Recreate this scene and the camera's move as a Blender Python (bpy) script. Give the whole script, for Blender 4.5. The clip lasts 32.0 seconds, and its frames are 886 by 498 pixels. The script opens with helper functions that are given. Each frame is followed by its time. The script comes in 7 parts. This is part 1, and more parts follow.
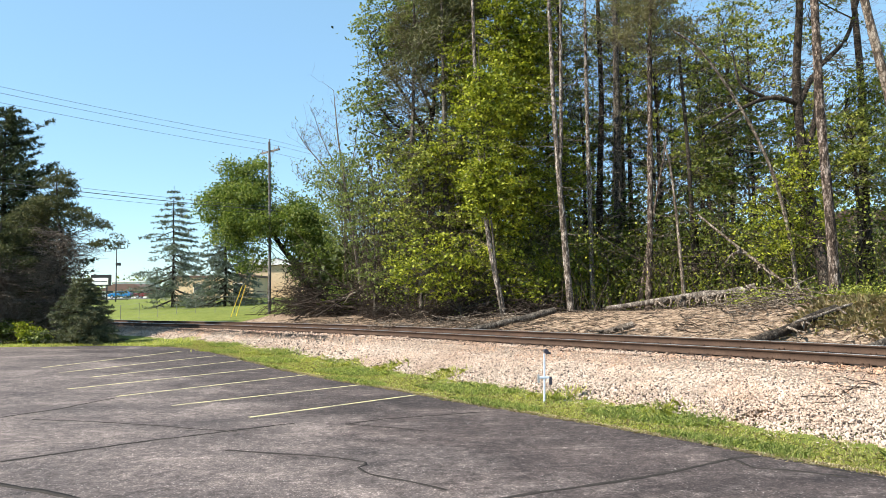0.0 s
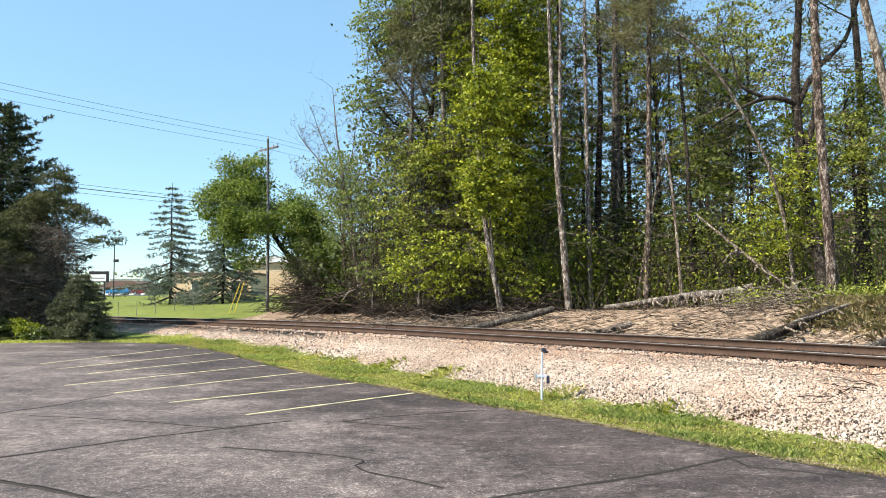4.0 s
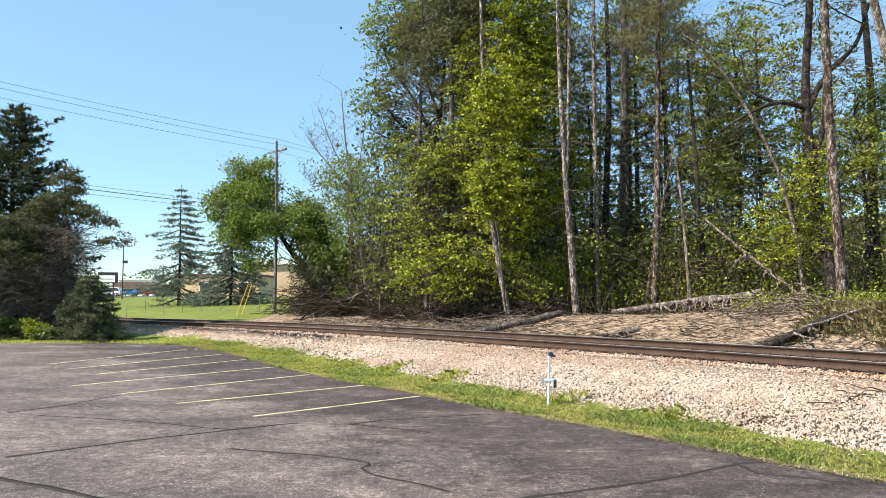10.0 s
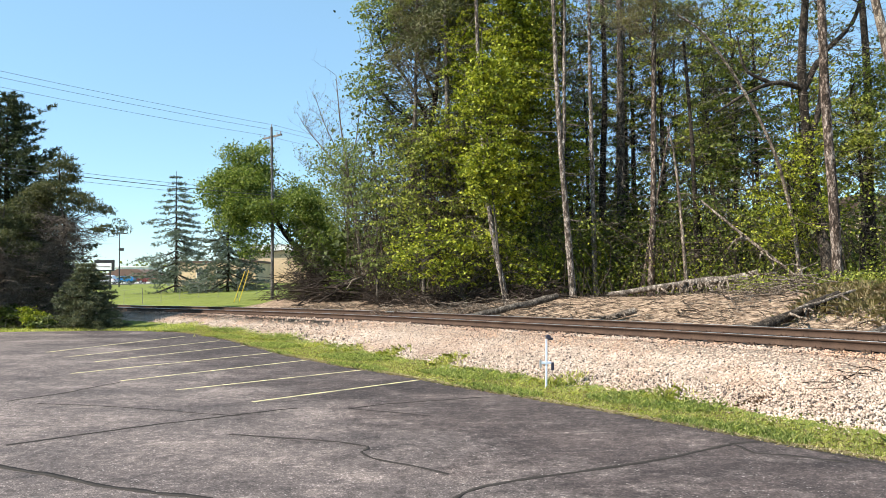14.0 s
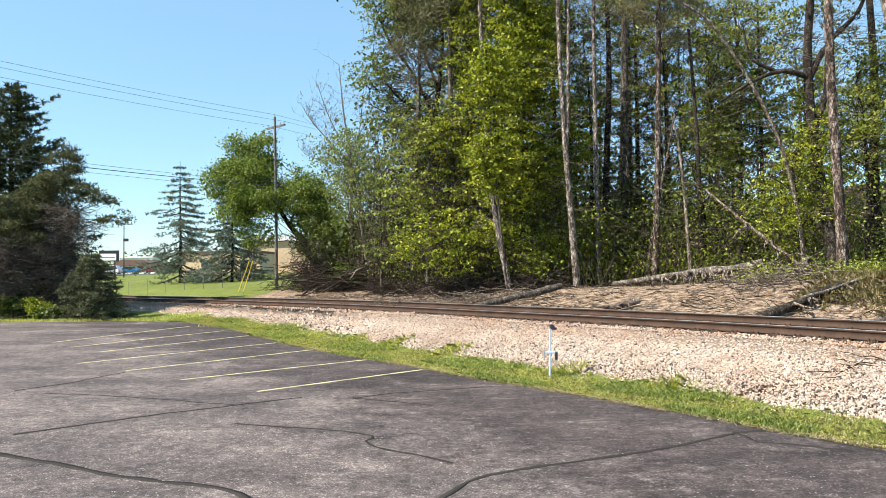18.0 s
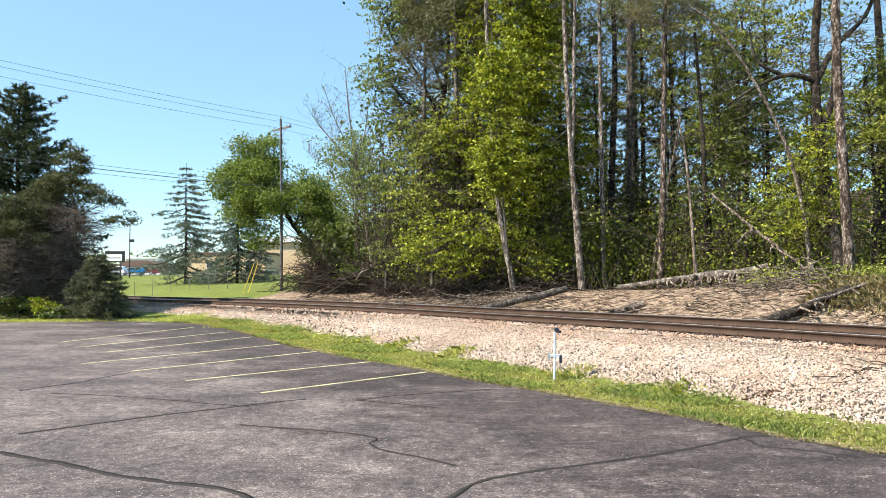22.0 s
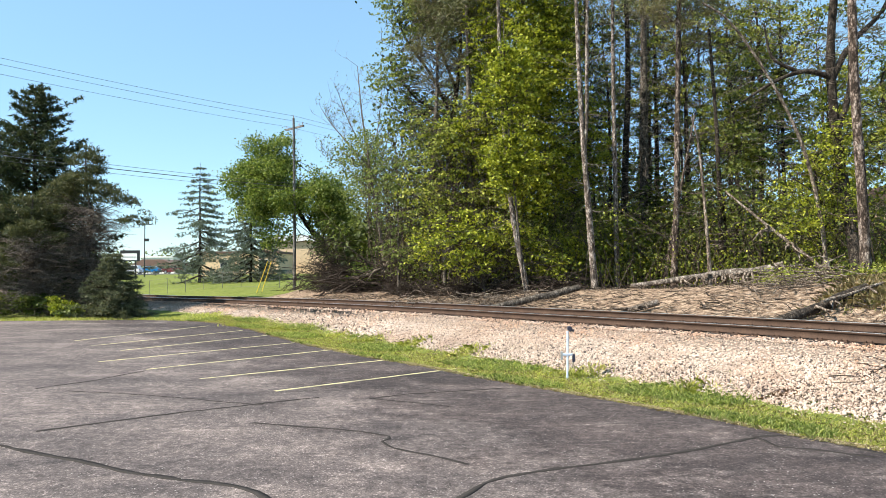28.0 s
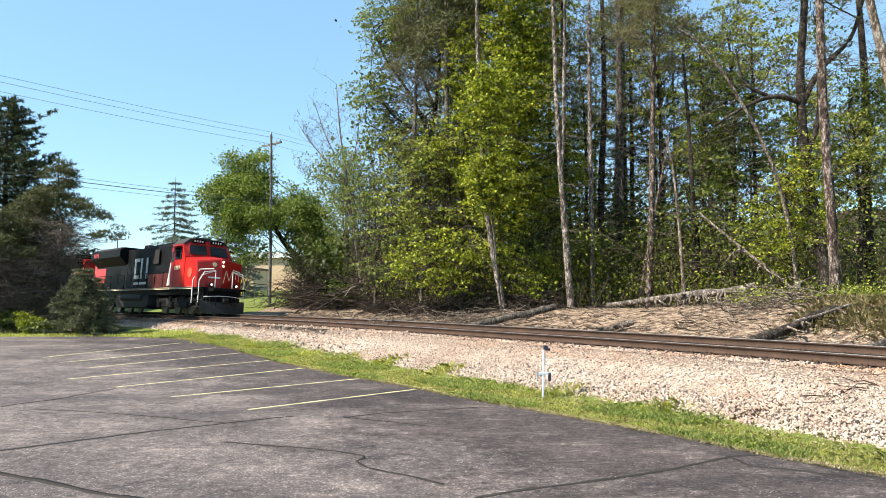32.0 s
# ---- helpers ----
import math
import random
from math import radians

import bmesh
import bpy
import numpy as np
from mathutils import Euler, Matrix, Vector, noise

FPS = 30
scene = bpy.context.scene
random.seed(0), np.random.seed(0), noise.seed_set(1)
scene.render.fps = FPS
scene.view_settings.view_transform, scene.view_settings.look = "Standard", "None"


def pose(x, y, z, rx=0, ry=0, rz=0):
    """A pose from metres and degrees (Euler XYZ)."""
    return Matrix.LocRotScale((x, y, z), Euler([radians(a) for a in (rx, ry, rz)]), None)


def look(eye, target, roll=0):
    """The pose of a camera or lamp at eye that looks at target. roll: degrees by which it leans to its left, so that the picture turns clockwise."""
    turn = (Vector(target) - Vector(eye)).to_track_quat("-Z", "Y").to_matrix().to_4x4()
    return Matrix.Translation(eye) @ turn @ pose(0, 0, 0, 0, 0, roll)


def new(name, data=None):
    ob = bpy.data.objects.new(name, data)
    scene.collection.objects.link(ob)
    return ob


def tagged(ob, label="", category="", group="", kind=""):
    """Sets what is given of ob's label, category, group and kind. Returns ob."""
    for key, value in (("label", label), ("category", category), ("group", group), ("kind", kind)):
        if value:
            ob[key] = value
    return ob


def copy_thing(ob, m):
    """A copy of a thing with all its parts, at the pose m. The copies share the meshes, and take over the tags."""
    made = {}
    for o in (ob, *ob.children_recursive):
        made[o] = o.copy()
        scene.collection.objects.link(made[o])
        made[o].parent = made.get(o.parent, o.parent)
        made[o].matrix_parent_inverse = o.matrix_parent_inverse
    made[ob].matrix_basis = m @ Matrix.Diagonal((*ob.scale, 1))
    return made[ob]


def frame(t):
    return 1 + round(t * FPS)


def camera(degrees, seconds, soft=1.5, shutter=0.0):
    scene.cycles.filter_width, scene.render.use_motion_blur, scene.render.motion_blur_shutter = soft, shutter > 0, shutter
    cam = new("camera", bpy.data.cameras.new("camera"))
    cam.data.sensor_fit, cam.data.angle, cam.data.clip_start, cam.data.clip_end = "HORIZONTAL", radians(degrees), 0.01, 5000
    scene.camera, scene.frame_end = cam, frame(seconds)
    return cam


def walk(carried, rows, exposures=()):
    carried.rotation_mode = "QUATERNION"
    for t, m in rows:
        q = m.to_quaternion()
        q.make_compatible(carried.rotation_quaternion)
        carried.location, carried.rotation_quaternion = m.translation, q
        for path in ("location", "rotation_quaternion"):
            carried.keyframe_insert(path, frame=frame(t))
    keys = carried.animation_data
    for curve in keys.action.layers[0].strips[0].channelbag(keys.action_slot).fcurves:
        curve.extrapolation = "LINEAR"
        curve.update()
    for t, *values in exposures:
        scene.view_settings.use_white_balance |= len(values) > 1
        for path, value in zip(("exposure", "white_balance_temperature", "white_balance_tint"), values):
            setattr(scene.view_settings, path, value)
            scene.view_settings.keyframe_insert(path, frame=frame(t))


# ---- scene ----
# ---- camera: held by somebody raised above the car park, it only turns ----
EYE = (0.0, 0.0, 2.55)
# seconds, tilt, lean, turn in degrees
PATH = (
    (0.0, 93.646, 0.499, 0.032),
    (0.5, 93.366, 0.432, 0.006),
    (1.0, 93.139, 0.340, -0.039),
    (1.5, 93.059, 0.286, -0.052),
    (2.0, 93.098, 0.233, -0.050),
    (2.5, 93.173, 0.226, -0.055),
    (3.0, 93.246, 0.214, -0.074),
    (3.5, 93.380, 0.237, -0.110),
    (5.5, 93.833, 0.060, -0.172),
    (6.0, 93.940, 0.103, -0.099),
    (6.5, 93.964, 0.065, -0.036),
    (7.0, 93.921, 0.057, -0.016),
    (7.5, 93.826, 0.013, 0.029),
    (8.0, 93.746, -0.098, 0.115),
    (8.5, 93.721, -0.162, 0.224),
    (9.0, 93.727, -0.214, 0.349),
    (9.5, 93.760, -0.226, 0.426),
    (10.0, 93.765, -0.183, 0.459),
    (10.5, 93.753, -0.078, 0.421),
    (11.0, 93.692, 0.037, 0.379),
    (11.5, 93.554, 0.162, 0.360),
    (12.0, 93.378, 0.319, 0.358),
    (12.5, 93.137, 0.403, 0.317),
    (13.0, 92.881, 0.386, 0.268),
    (13.5, 92.661, 0.399, 0.227),
    (14.0, 92.482, 0.404, 0.231),
    (14.5, 92.304, 0.448, 0.299),
    (16.5, 91.923, 0.517, 0.426),
    (17.0, 91.835, 0.483, 0.436),
    (17.5, 91.759, 0.472, 0.496),
    (18.0, 91.664, 0.495, 0.536),
    (18.5, 91.603, 0.450, 0.584),
    (19.0, 91.589, 0.485, 0.587),
    (19.5, 91.596, 0.427, 0.602),
    (20.0, 91.599, 0.376, 0.631),
    (20.5, 91.640, 0.263, 0.719),
    (21.0, 91.716, 0.216, 0.797),
    (21.5, 91.806, 0.176, 0.860),
    (22.0, 91.862, 0.177, 0.923),
    (22.5, 91.848, 0.144, 0.970),
    (23.0, 91.810, 0.182, 1.055),
    (23.5, 91.706, 0.126, 1.163),
    (24.0, 91.637, 0.157, 1.277),
    (24.5, 91.621, 0.222, 1.345),
    (25.0, 91.622, 0.239, 1.404),
    (25.5, 91.634, 0.326, 1.459),
    (27.5, 91.711, 0.144, 1.889),
    (28.0, 91.760, 0.233, 1.948),
    (28.5, 91.802, 0.328, 1.938),
    (29.0, 91.878, 0.535, 1.923),
    (29.5, 91.989, 0.691, 1.894),
    (30.0, 92.158, 0.630, 1.763),
    (30.5, 92.379, 0.448, 1.506),
    (31.0, 92.641, 0.252, 1.193),
    (31.5, 92.917, -0.015, 0.730),
    (32.0, 93.243, -0.222, 0.050),
)
cam = camera(64.61, 32.0, soft=0.7)
walk(cam, [(t, pose(*EYE, rx, ry, rz)) for t, rx, ry, rz in PATH], exposures=((0.0, 0.95), (2.0, 0.99), (9.0, 0.94), (19.0, 0.97), (24.0, 1.06), (29.0, 0.97), (31.0, 1.05), (32.0, 1.02)))

# ---- light ----
SUN_AZ = math.atan2(-0.92, -0.39)     # the sun stands to the left and a little behind
SUN_EL = radians(45)
world = bpy.data.worlds.new("sky")
scene.world = world
world.use_nodes = True
wn = world.node_tree.nodes
sky = wn.new("ShaderNodeTexSky")
sky.sky_type = "NISHITA"
sky.sun_disc = False
sky.sun_elevation = SUN_EL
sky.sun_rotation = SUN_AZ
sky.air_density, sky.dust_density, sky.ozone_density = 1.0, 0.1, 1.6
wn["Background"].inputs["Strength"].default_value = 0.117
clear = wn.new("ShaderNodeMix")                      # a clear spring sky, a little more cyan
clear.data_type, clear.blend_type = "RGBA", "MULTIPLY"
clear.inputs[0].default_value = 1.0
clear.inputs[7].default_value = (0.94, 1.06, 1.11, 1)
world.node_tree.links.new(sky.outputs[0], clear.inputs[6])
haze = wn.new("ShaderNodeMix")                       # thin even haze over all of it
haze.data_type = "RGBA"
haze.inputs[0].default_value = 0.5
haze.inputs[7].default_value = (1.72, 3.13, 4.25, 1)
world.node_tree.links.new(clear.outputs[2], haze.inputs[6])
world.node_tree.links.new(haze.outputs[2], wn["Background"].inputs["Color"])
sun = new("sun", bpy.data.lights.new("sun", "SUN"))
sun.data.energy, sun.data.angle, sun.data.color = 5.2, radians(0.55), (1.0, 0.92, 0.80)
sun.matrix_basis = look((0, 0, 0), (-math.sin(SUN_AZ) * math.cos(SUN_EL), -math.cos(SUN_AZ) * math.cos(SUN_EL), -math.sin(SUN_EL)))

rng = np.random.default_rng(7)


# ---- materials ----
class Mat:
    """A node material being put together."""

    def __init__(self, name):
        self.m = bpy.data.materials.new(name)
        self.m.use_nodes = True
        self.t = self.m.node_tree
        self.b = self.t.nodes["Principled BSDF"]

    def node(self, kind, **values):
        n = self.t.nodes.new(kind)
        for k, v in values.items():
            n.inputs[k].default_value = v
        return n

    def link(self, a, b):
        self.t.links.new(a, b)

    def coords(self, scale=(1, 1, 1), obj=False):
        if obj:
            src = self.t.nodes.new("ShaderNodeTexCoord").outputs["Object"]
        else:
            src = self.t.nodes.new("ShaderNodeNewGeometry").outputs["Position"]
        mp = self.t.nodes.new("ShaderNodeMapping")
        mp.inputs["Scale"].default_value = scale
        self.link(src, mp.inputs["Vector"])
        return mp.outputs["Vector"]

    def noise(self, vec, scale, detail=4.0, rough=0.6):
        n = self.node("ShaderNodeTexNoise", Scale=scale, Detail=detail, Roughness=rough)
        self.link(vec, n.inputs["Vector"])
        return n.outputs["Fac"]

    def voronoi(self, vec, scale, feature="F1"):
        n = self.node("ShaderNodeTexVoronoi", Scale=scale)
        n.feature = feature
        self.link(vec, n.inputs["Vector"])
        return n

    def ramp(self, fac, *stops):
        n = self.t.nodes.new("ShaderNodeValToRGB")
        e = n.color_ramp.elements
        while len(e) < len(stops):
            e.new(0.5)
        for el, (p, c) in zip(e, stops):
            el.position = p
            el.color = (*c, 1) if not isinstance(c, float) else (c, c, c, 1)
        self.link(fac, n.inputs["Fac"])
        return n.outputs["Color"]

    def mix(self, fac, a, b, kind="MIX"):
        n = self.t.nodes.new("ShaderNodeMix")
        n.data_type, n.blend_type = "RGBA", kind
        for sock, v in ((n.inputs[0], fac), (n.inputs[6], a), (n.inputs[7], b)):
            if isinstance(v, (int, float)):
                sock.default_value = v
            elif isinstance(v, tuple):
                sock.default_value = (*v, 1)
            else:
                self.link(v, sock)
        return n.outputs[2]

    def bump(self, height, strength, distance=0.01):
        n = self.node("ShaderNodeBump", Strength=strength, Distance=distance)
        self.link(height, n.inputs["Height"])
        self.link(n.outputs[0], self.b.inputs["Normal"])

    def base(self, color, rough=0.8, metal=0.0, spec=0.3):
        for key, v in (("Base Color", color), ("Roughness", rough), ("Metallic", metal), ("Specular IOR Level", spec)):
            if isinstance(v, tuple):
                self.b.inputs[key].default_value = (*v, 1)
            elif isinstance(v, (int, float)):
                self.b.inputs[key].default_value = v
            else:
                self.link(v, self.b.inputs[key])
        return self


def plain(name, color, rough=0.6, metal=0.0, spec=0.4, grain=12.0, depth=0.25, bump=0.1):
    """A painted or bare surface with grain at two scales."""
    m = Mat(name)
    v = m.coords(obj=True)
    n = m.mix(0.5, m.noise(v, grain), m.noise(v, grain * 0.12, 3))
    dark = tuple(c * (1 - depth) for c in color)
    light = tuple(min(1, c * (1 + depth)) for c in color)
    m.base(m.ramp(n, (0.3, dark), (0.7, light)), rough, metal, spec)
    if bump:
        m.bump(m.noise(v, grain * 3), bump)
    return m.m


def leafy(name, colors, translucent=0.45, rough=0.55):
    """Leaves: each its own tone, light shining through."""
    m = Mat(name)
    g = m.t.nodes.new("ShaderNodeNewGeometry")
    vec = m.coords()
    big = m.noise(vec, 0.35, 2)
    r = m.mix(0.35, g.outputs["Random Per Island"], big)
    stops = [(0.15 + 0.7 * i / (len(colors) - 1), c) for i, c in enumerate(colors)]
    col = m.ramp(r, *stops)
    m.base(col, rough, 0.0, 0.3)
    tr = m.node("ShaderNodeBsdfTranslucent")
    bright = m.mix(1.0, col, (1.25, 1.3, 0.7), "MULTIPLY")
    m.link(bright, tr.inputs["Color"])
    mx = m.t.nodes.new("ShaderNodeMixShader")
    mx.inputs[0].default_value = translucent
    m.link(m.b.outputs[0], mx.inputs[1])
    m.link(tr.outputs[0], mx.inputs[2])
    m.link(mx.outputs[0], m.t.nodes["Material Output"].inputs["Surface"])
    return m.m


def bark(name, c0, c1, c2, scale=11.0):
    m = Mat(name)
    v = m.coords((1, 1, 0.4))
    n = m.noise(v, scale, 6, 0.75)
    w = m.noise(m.coords(), 0.8, 3)
    col = m.ramp(m.mix(0.45, n, m.noise(m.coords((1, 1, 0.45)), scale * 0.55, 3)), (0.44, c0), (0.505, c1), (0.58, c2))
    col = m.mix(m.ramp(w, (0.45, 0.0), (0.75, 0.5)), col, c0)
    gap = m.voronoi(m.coords((1, 1, 0.42)), scale * 1.2, "DISTANCE_TO_EDGE")
    col = m.mix(m.ramp(gap.outputs["Distance"], (0.0, 0.85), (0.16, 0.0)), col, tuple(c * 0.7 for c in c0))
    m.base(col, 0.9, 0.0, 0.15)
    m.bump(m.mix(0.5, n, m.ramp(gap.outputs["Distance"], (0.0, 0.0), (0.2, 1.0))), 0.9, 0.04)
    return m.m


# ---- meshes ----
def mesh_np(name, verts, faces, smooth=False):
    """A mesh out of an array of points and an array of faces with equally many corners."""
    verts, faces = np.asarray(verts, np.float32), np.asarray(faces, np.int32)
    me = bpy.data.meshes.new(name)
    n, k = faces.shape
    me.vertices.add(len(verts))
    me.vertices.foreach_set("co", verts.ravel())
    me.loops.add(n * k)
    me.loops.foreach_set("vertex_index", faces.ravel())
    me.polygons.add(n)
    me.polygons.foreach_set("loop_start", np.arange(0, n * k, k, dtype=np.int32))
    if smooth:
        me.polygons.foreach_set("use_smooth", np.ones(n, bool))
    me.update(calc_edges=True)
    return me


def obj(name, me, material, parent=None, label=""):
    ob = new(name, me)
    if material:
        me.materials.append(material)
    if parent:
        ob.parent = parent
    if label:
        ob["label"] = label
    return ob


def part(name, bm, material, parent, label="", smooth=False):
    me = bpy.data.meshes.new(name)
    bm.to_mesh(me)
    bm.free()
    if smooth:
        me.polygons.foreach_set("use_smooth", np.ones(len(me.polygons), bool))
    return obj(name, me, material, parent, label)


def thing(name, at, label, category, group="", kind=""):
    e = new(name)
    e.empty_display_size = 0.3
    e.matrix_basis = at if isinstance(at, Matrix) else Matrix.Translation(at)
    return tagged(e, label, category, group, kind)


def box(bm, x0, x1, y0, y1, z0, z1, bevel=0.0, m=None):
    r = bmesh.ops.create_cube(bm, size=1)
    vs = r["verts"]
    for v in vs:
        v.co = Vector(((x0 + x1) / 2 + v.co.x * (x1 - x0), (y0 + y1) / 2 + v.co.y * (y1 - y0), (z0 + z1) / 2 + v.co.z * (z1 - z0)))
        if m:
            v.co = m @ v.co
    if bevel:
        es = list({e for v in vs for e in v.link_edges})
        bmesh.ops.bevel(bm, geom=es, offset=bevel, segments=2, profile=0.5, affect="EDGES")
    return bm


def boxed(*a, **k):
    return box(bmesh.new(), *a, **k)


def prism(profile, y0, y1, bevel=0.0):
    """A solid with the outline profile, points (x, z), between y0 and y1."""
    bm = bmesh.new()
    a = [bm.verts.new((x, y0, z)) for x, z in profile]
    b = [bm.verts.new((x, y1, z)) for x, z in profile]
    n = len(profile)
    bm.faces.new(a)
    bm.faces.new(b[::-1])
    for i in range(n):
        bm.faces.new((a[i], b[i], b[(i + 1) % n], a[(i + 1) % n]))
    bmesh.ops.recalc_face_normals(bm, faces=bm.faces)
    if bevel:
        bmesh.ops.bevel(bm, geom=bm.edges[:], offset=bevel, segments=2, profile=0.5, affect="EDGES")
    return bm


def rod(bm, p, q, r, sides=8, r2=None):
    p, q = Vector(p), Vector(q)
    d = q - p
    m = Matrix.Translation((p + q) / 2) @ d.to_track_quat("Z", "Y").to_matrix().to_4x4()
    bmesh.ops.create_cone(bm, cap_ends=True, segments=sides, radius1=r, radius2=r if r2 is None else r2, depth=d.length, matrix=m)
    return bm


def rods(*runs, r=0.02, sides=6):
    bm = bmesh.new()
    for run in runs:
        for p, q in zip(run, run[1:]):
            rod(bm, p, q, r, sides)
    return bm


def tubes(paths, sides=6):
    """Tapered tubes along paths, each (points, radii): arrays of points and quads."""
    vs, fs, off = [], [], 0
    ang = np.linspace(0, 2 * np.pi, sides, endpoint=False)
    for pts, rad in paths:
        pts, rad = np.asarray(pts, float), np.asarray(rad, float)
        n = len(pts)
        tan = np.gradient(pts, axis=0)
        tan /= np.linalg.norm(tan, axis=1)[:, None] + 1e-9
        ref = np.where(np.abs(tan[:, 2:3]) > 0.8, np.array([[1.0, 0, 0]]), np.array([[0, 0, 1.0]]))
        u = np.cross(tan, ref)
        u /= np.linalg.norm(u, axis=1)[:, None] + 1e-9
        w = np.cross(tan, u)
        ring = pts[:, None] + rad[:, None, None] * (np.cos(ang)[None, :, None] * u[:, None] + np.sin(ang)[None, :, None] * w[:, None])
        vs.append(ring.reshape(-1, 3))
        i = np.arange(n - 1)[:, None] * sides
        j = np.arange(sides)[None]
        a, b = off + i + j, off + i + (j + 1) % sides
        fs.append(np.stack([a, b, b + sides, a + sides], -1).reshape(-1, 4))
        off += n * sides
    return np.concatenate(vs), np.concatenate(fs)


def leaf_quads(c, size, aspect=0.6, droop=0.0, loose=0.62):
    """Folded leaves at the points c: arrays of points and quads."""
    n = len(c)
    nn = rng.normal(size=(n, 3)) * loose
    nn[:, 2] += 0.55
    nn /= np.linalg.norm(nn, axis=1)[:, None]
    d = np.cross(nn, rng.normal(size=(n, 3)))
    d /= np.linalg.norm(d, axis=1)[:, None] + 1e-9
    d[:, 2] -= droop * 0.5
    e = np.cross(nn, d)
    s = (size * rng.uniform(0.6, 1.3, n))[:, None]
    v = np.stack([c - d * s * 0.5, c + e * s * aspect * 0.5 + nn * s * 0.08, c + d * s * 0.5 - nn * s * 0.1, c - e * s * aspect * 0.5 + nn * s * 0.08], 1)
    return v.reshape(-1, 3), np.arange(n * 4).reshape(-1, 4)


def needle_tufts(c, length, width, per=4, up=0.2, along=None):
    """Tufts of narrow blades standing out from the points c."""
    c = np.repeat(c, per, 0)
    n = len(c)
    d = rng.normal(size=(n, 3))
    if along is not None:
        d += np.repeat(along, per, 0) * 1.2
    d[:, 2] += up
    d /= np.linalg.norm(d, axis=1)[:, None]
    e = np.cross(d, rng.normal(size=(n, 3)))
    e /= np.linalg.norm(e, axis=1)[:, None] + 1e-9
    s = (length * rng.uniform(0.6, 1.2, n))[:, None]
    w = width
    v = np.stack([c - e * w * 0.55, c + e * w * 0.55, c + d * s], 1)
    return v.reshape(-1, 3), np.arange(n * 3).reshape(-1, 3)


def limb(p, q, sag=0.1, wig=0.06, n=6):
    """A crooked path from p to q."""
    p, q = np.asarray(p, float), np.asarray(q, float)
    t = np.linspace(0, 1, n)[:, None]
    ln = np.linalg.norm(q - p)
    path = p + (q - p) * t
    path[:, 2] += (np.sin(t[:, 0] * np.pi)) * sag * ln
    jit = rng.normal(size=(n, 3)) * wig * ln
    jit[0] = 0
    return path + jit * np.sin(t * np.pi * 0.5)


# ---- the line of the track and the lie of the land ----
RAIL = np.array([(40, -38, 1.30), (22.5, -6.5, 1.30), (12.2, 9.6, 1.23), (9.08, 14.5, 1.20), (7.21, 17.5, 1.16), (3.72, 21.6, 1.12), (0.0, 26.3, 1.07), (-4.77, 32.1, 1.01),
                 (-8.87, 36.2, 0.95), (-10.8, 38.3, 0.92), (-17.2, 45.0, 0.79), (-24.9, 53.0, 0.60), (-62, 92, 0.3), (-330, 372, 0.3)])


def smooth_line(pts, step=0.5):
    pts = np.asarray(pts, float)
    d = np.r_[0, np.cumsum(np.linalg.norm(np.diff(pts[:, :2], axis=0), axis=1))]
    s = np.arange(0, d[-1], step)
    out = np.stack([np.interp(s, d, pts[:, k]) for k in range(pts.shape[1])], 1)
    k = int(9 / step)
    w = np.hanning(2 * k + 1)
    w /= w.sum()
    pad = np.concatenate([2 * out[0] - out[k:0:-1], out, 2 * out[-1] - out[-2:-k - 2:-1]])
    return np.stack([np.convolve(pad[:, j], w, "valid") for j in range(out.shape[1])], 1)


NEAR = smooth_line(RAIL)
ALONG = np.gradient(NEAR, axis=0)
ALONG /= np.linalg.norm(ALONG[:, :2], axis=1)[:, None]
FARWARD = np.stack([-ALONG[:, 1], ALONG[:, 0]], 1) * -1.0       # away from the car park
if FARWARD[80, 1] < 0:
    FARWARD *= -1
GAUGE, CANT = 1.51, 0.10
MID = NEAR.copy()
MID[:, :2] += FARWARD * GAUGE / 2
MID[:, 2] += CANT / 2
S = np.r_[0, np.cumsum(np.linalg.norm(np.diff(MID[:, :2], axis=0), axis=1))]


def track_frame(x, y):
    """How far along the track and how far beyond its middle the points lie, and the height of the near rail there."""
    x, y = np.ravel(x), np.ravel(y)
    s, n, z = np.empty(len(x)), np.empty(len(x)), np.empty(len(x))
    for a in range(0, len(x), 20000):
        sl = slice(a, a + 20000)
        dx, dy = x[sl, None] - MID[None, ::2, 0], y[sl, None] - MID[None, ::2, 1]
        i = np.argmin(dx * dx + dy * dy, 1)
        k = np.arange(len(i))
        s[sl] = S[::2][i] + dx[k, i] * ALONG[::2][i, 0] + dy[k, i] * ALONG[::2][i, 1]
        n[sl] = dx[k, i] * FARWARD[::2][i, 0] + dy[k, i] * FARWARD[::2][i, 1]
        z[sl] = NEAR[::2][i, 2]
    return s, n, z


def on_track(s, n=0.0):
    """A point beside the track's middle, at the rails' height."""
    p = [np.interp(s, S, MID[:, k]) for k in range(3)]
    f = [np.interp(s, S, FARWARD[:, k]) for k in range(2)]
    return np.array([p[0] + f[0] * n, p[1] + f[1] * n, p[2]])


def step01(v):
    v = np.clip(v, 0, 1)
    return v * v * (3 - 2 * v)


S_NEAR = float(track_frame([9.08], [14.5])[0][0])


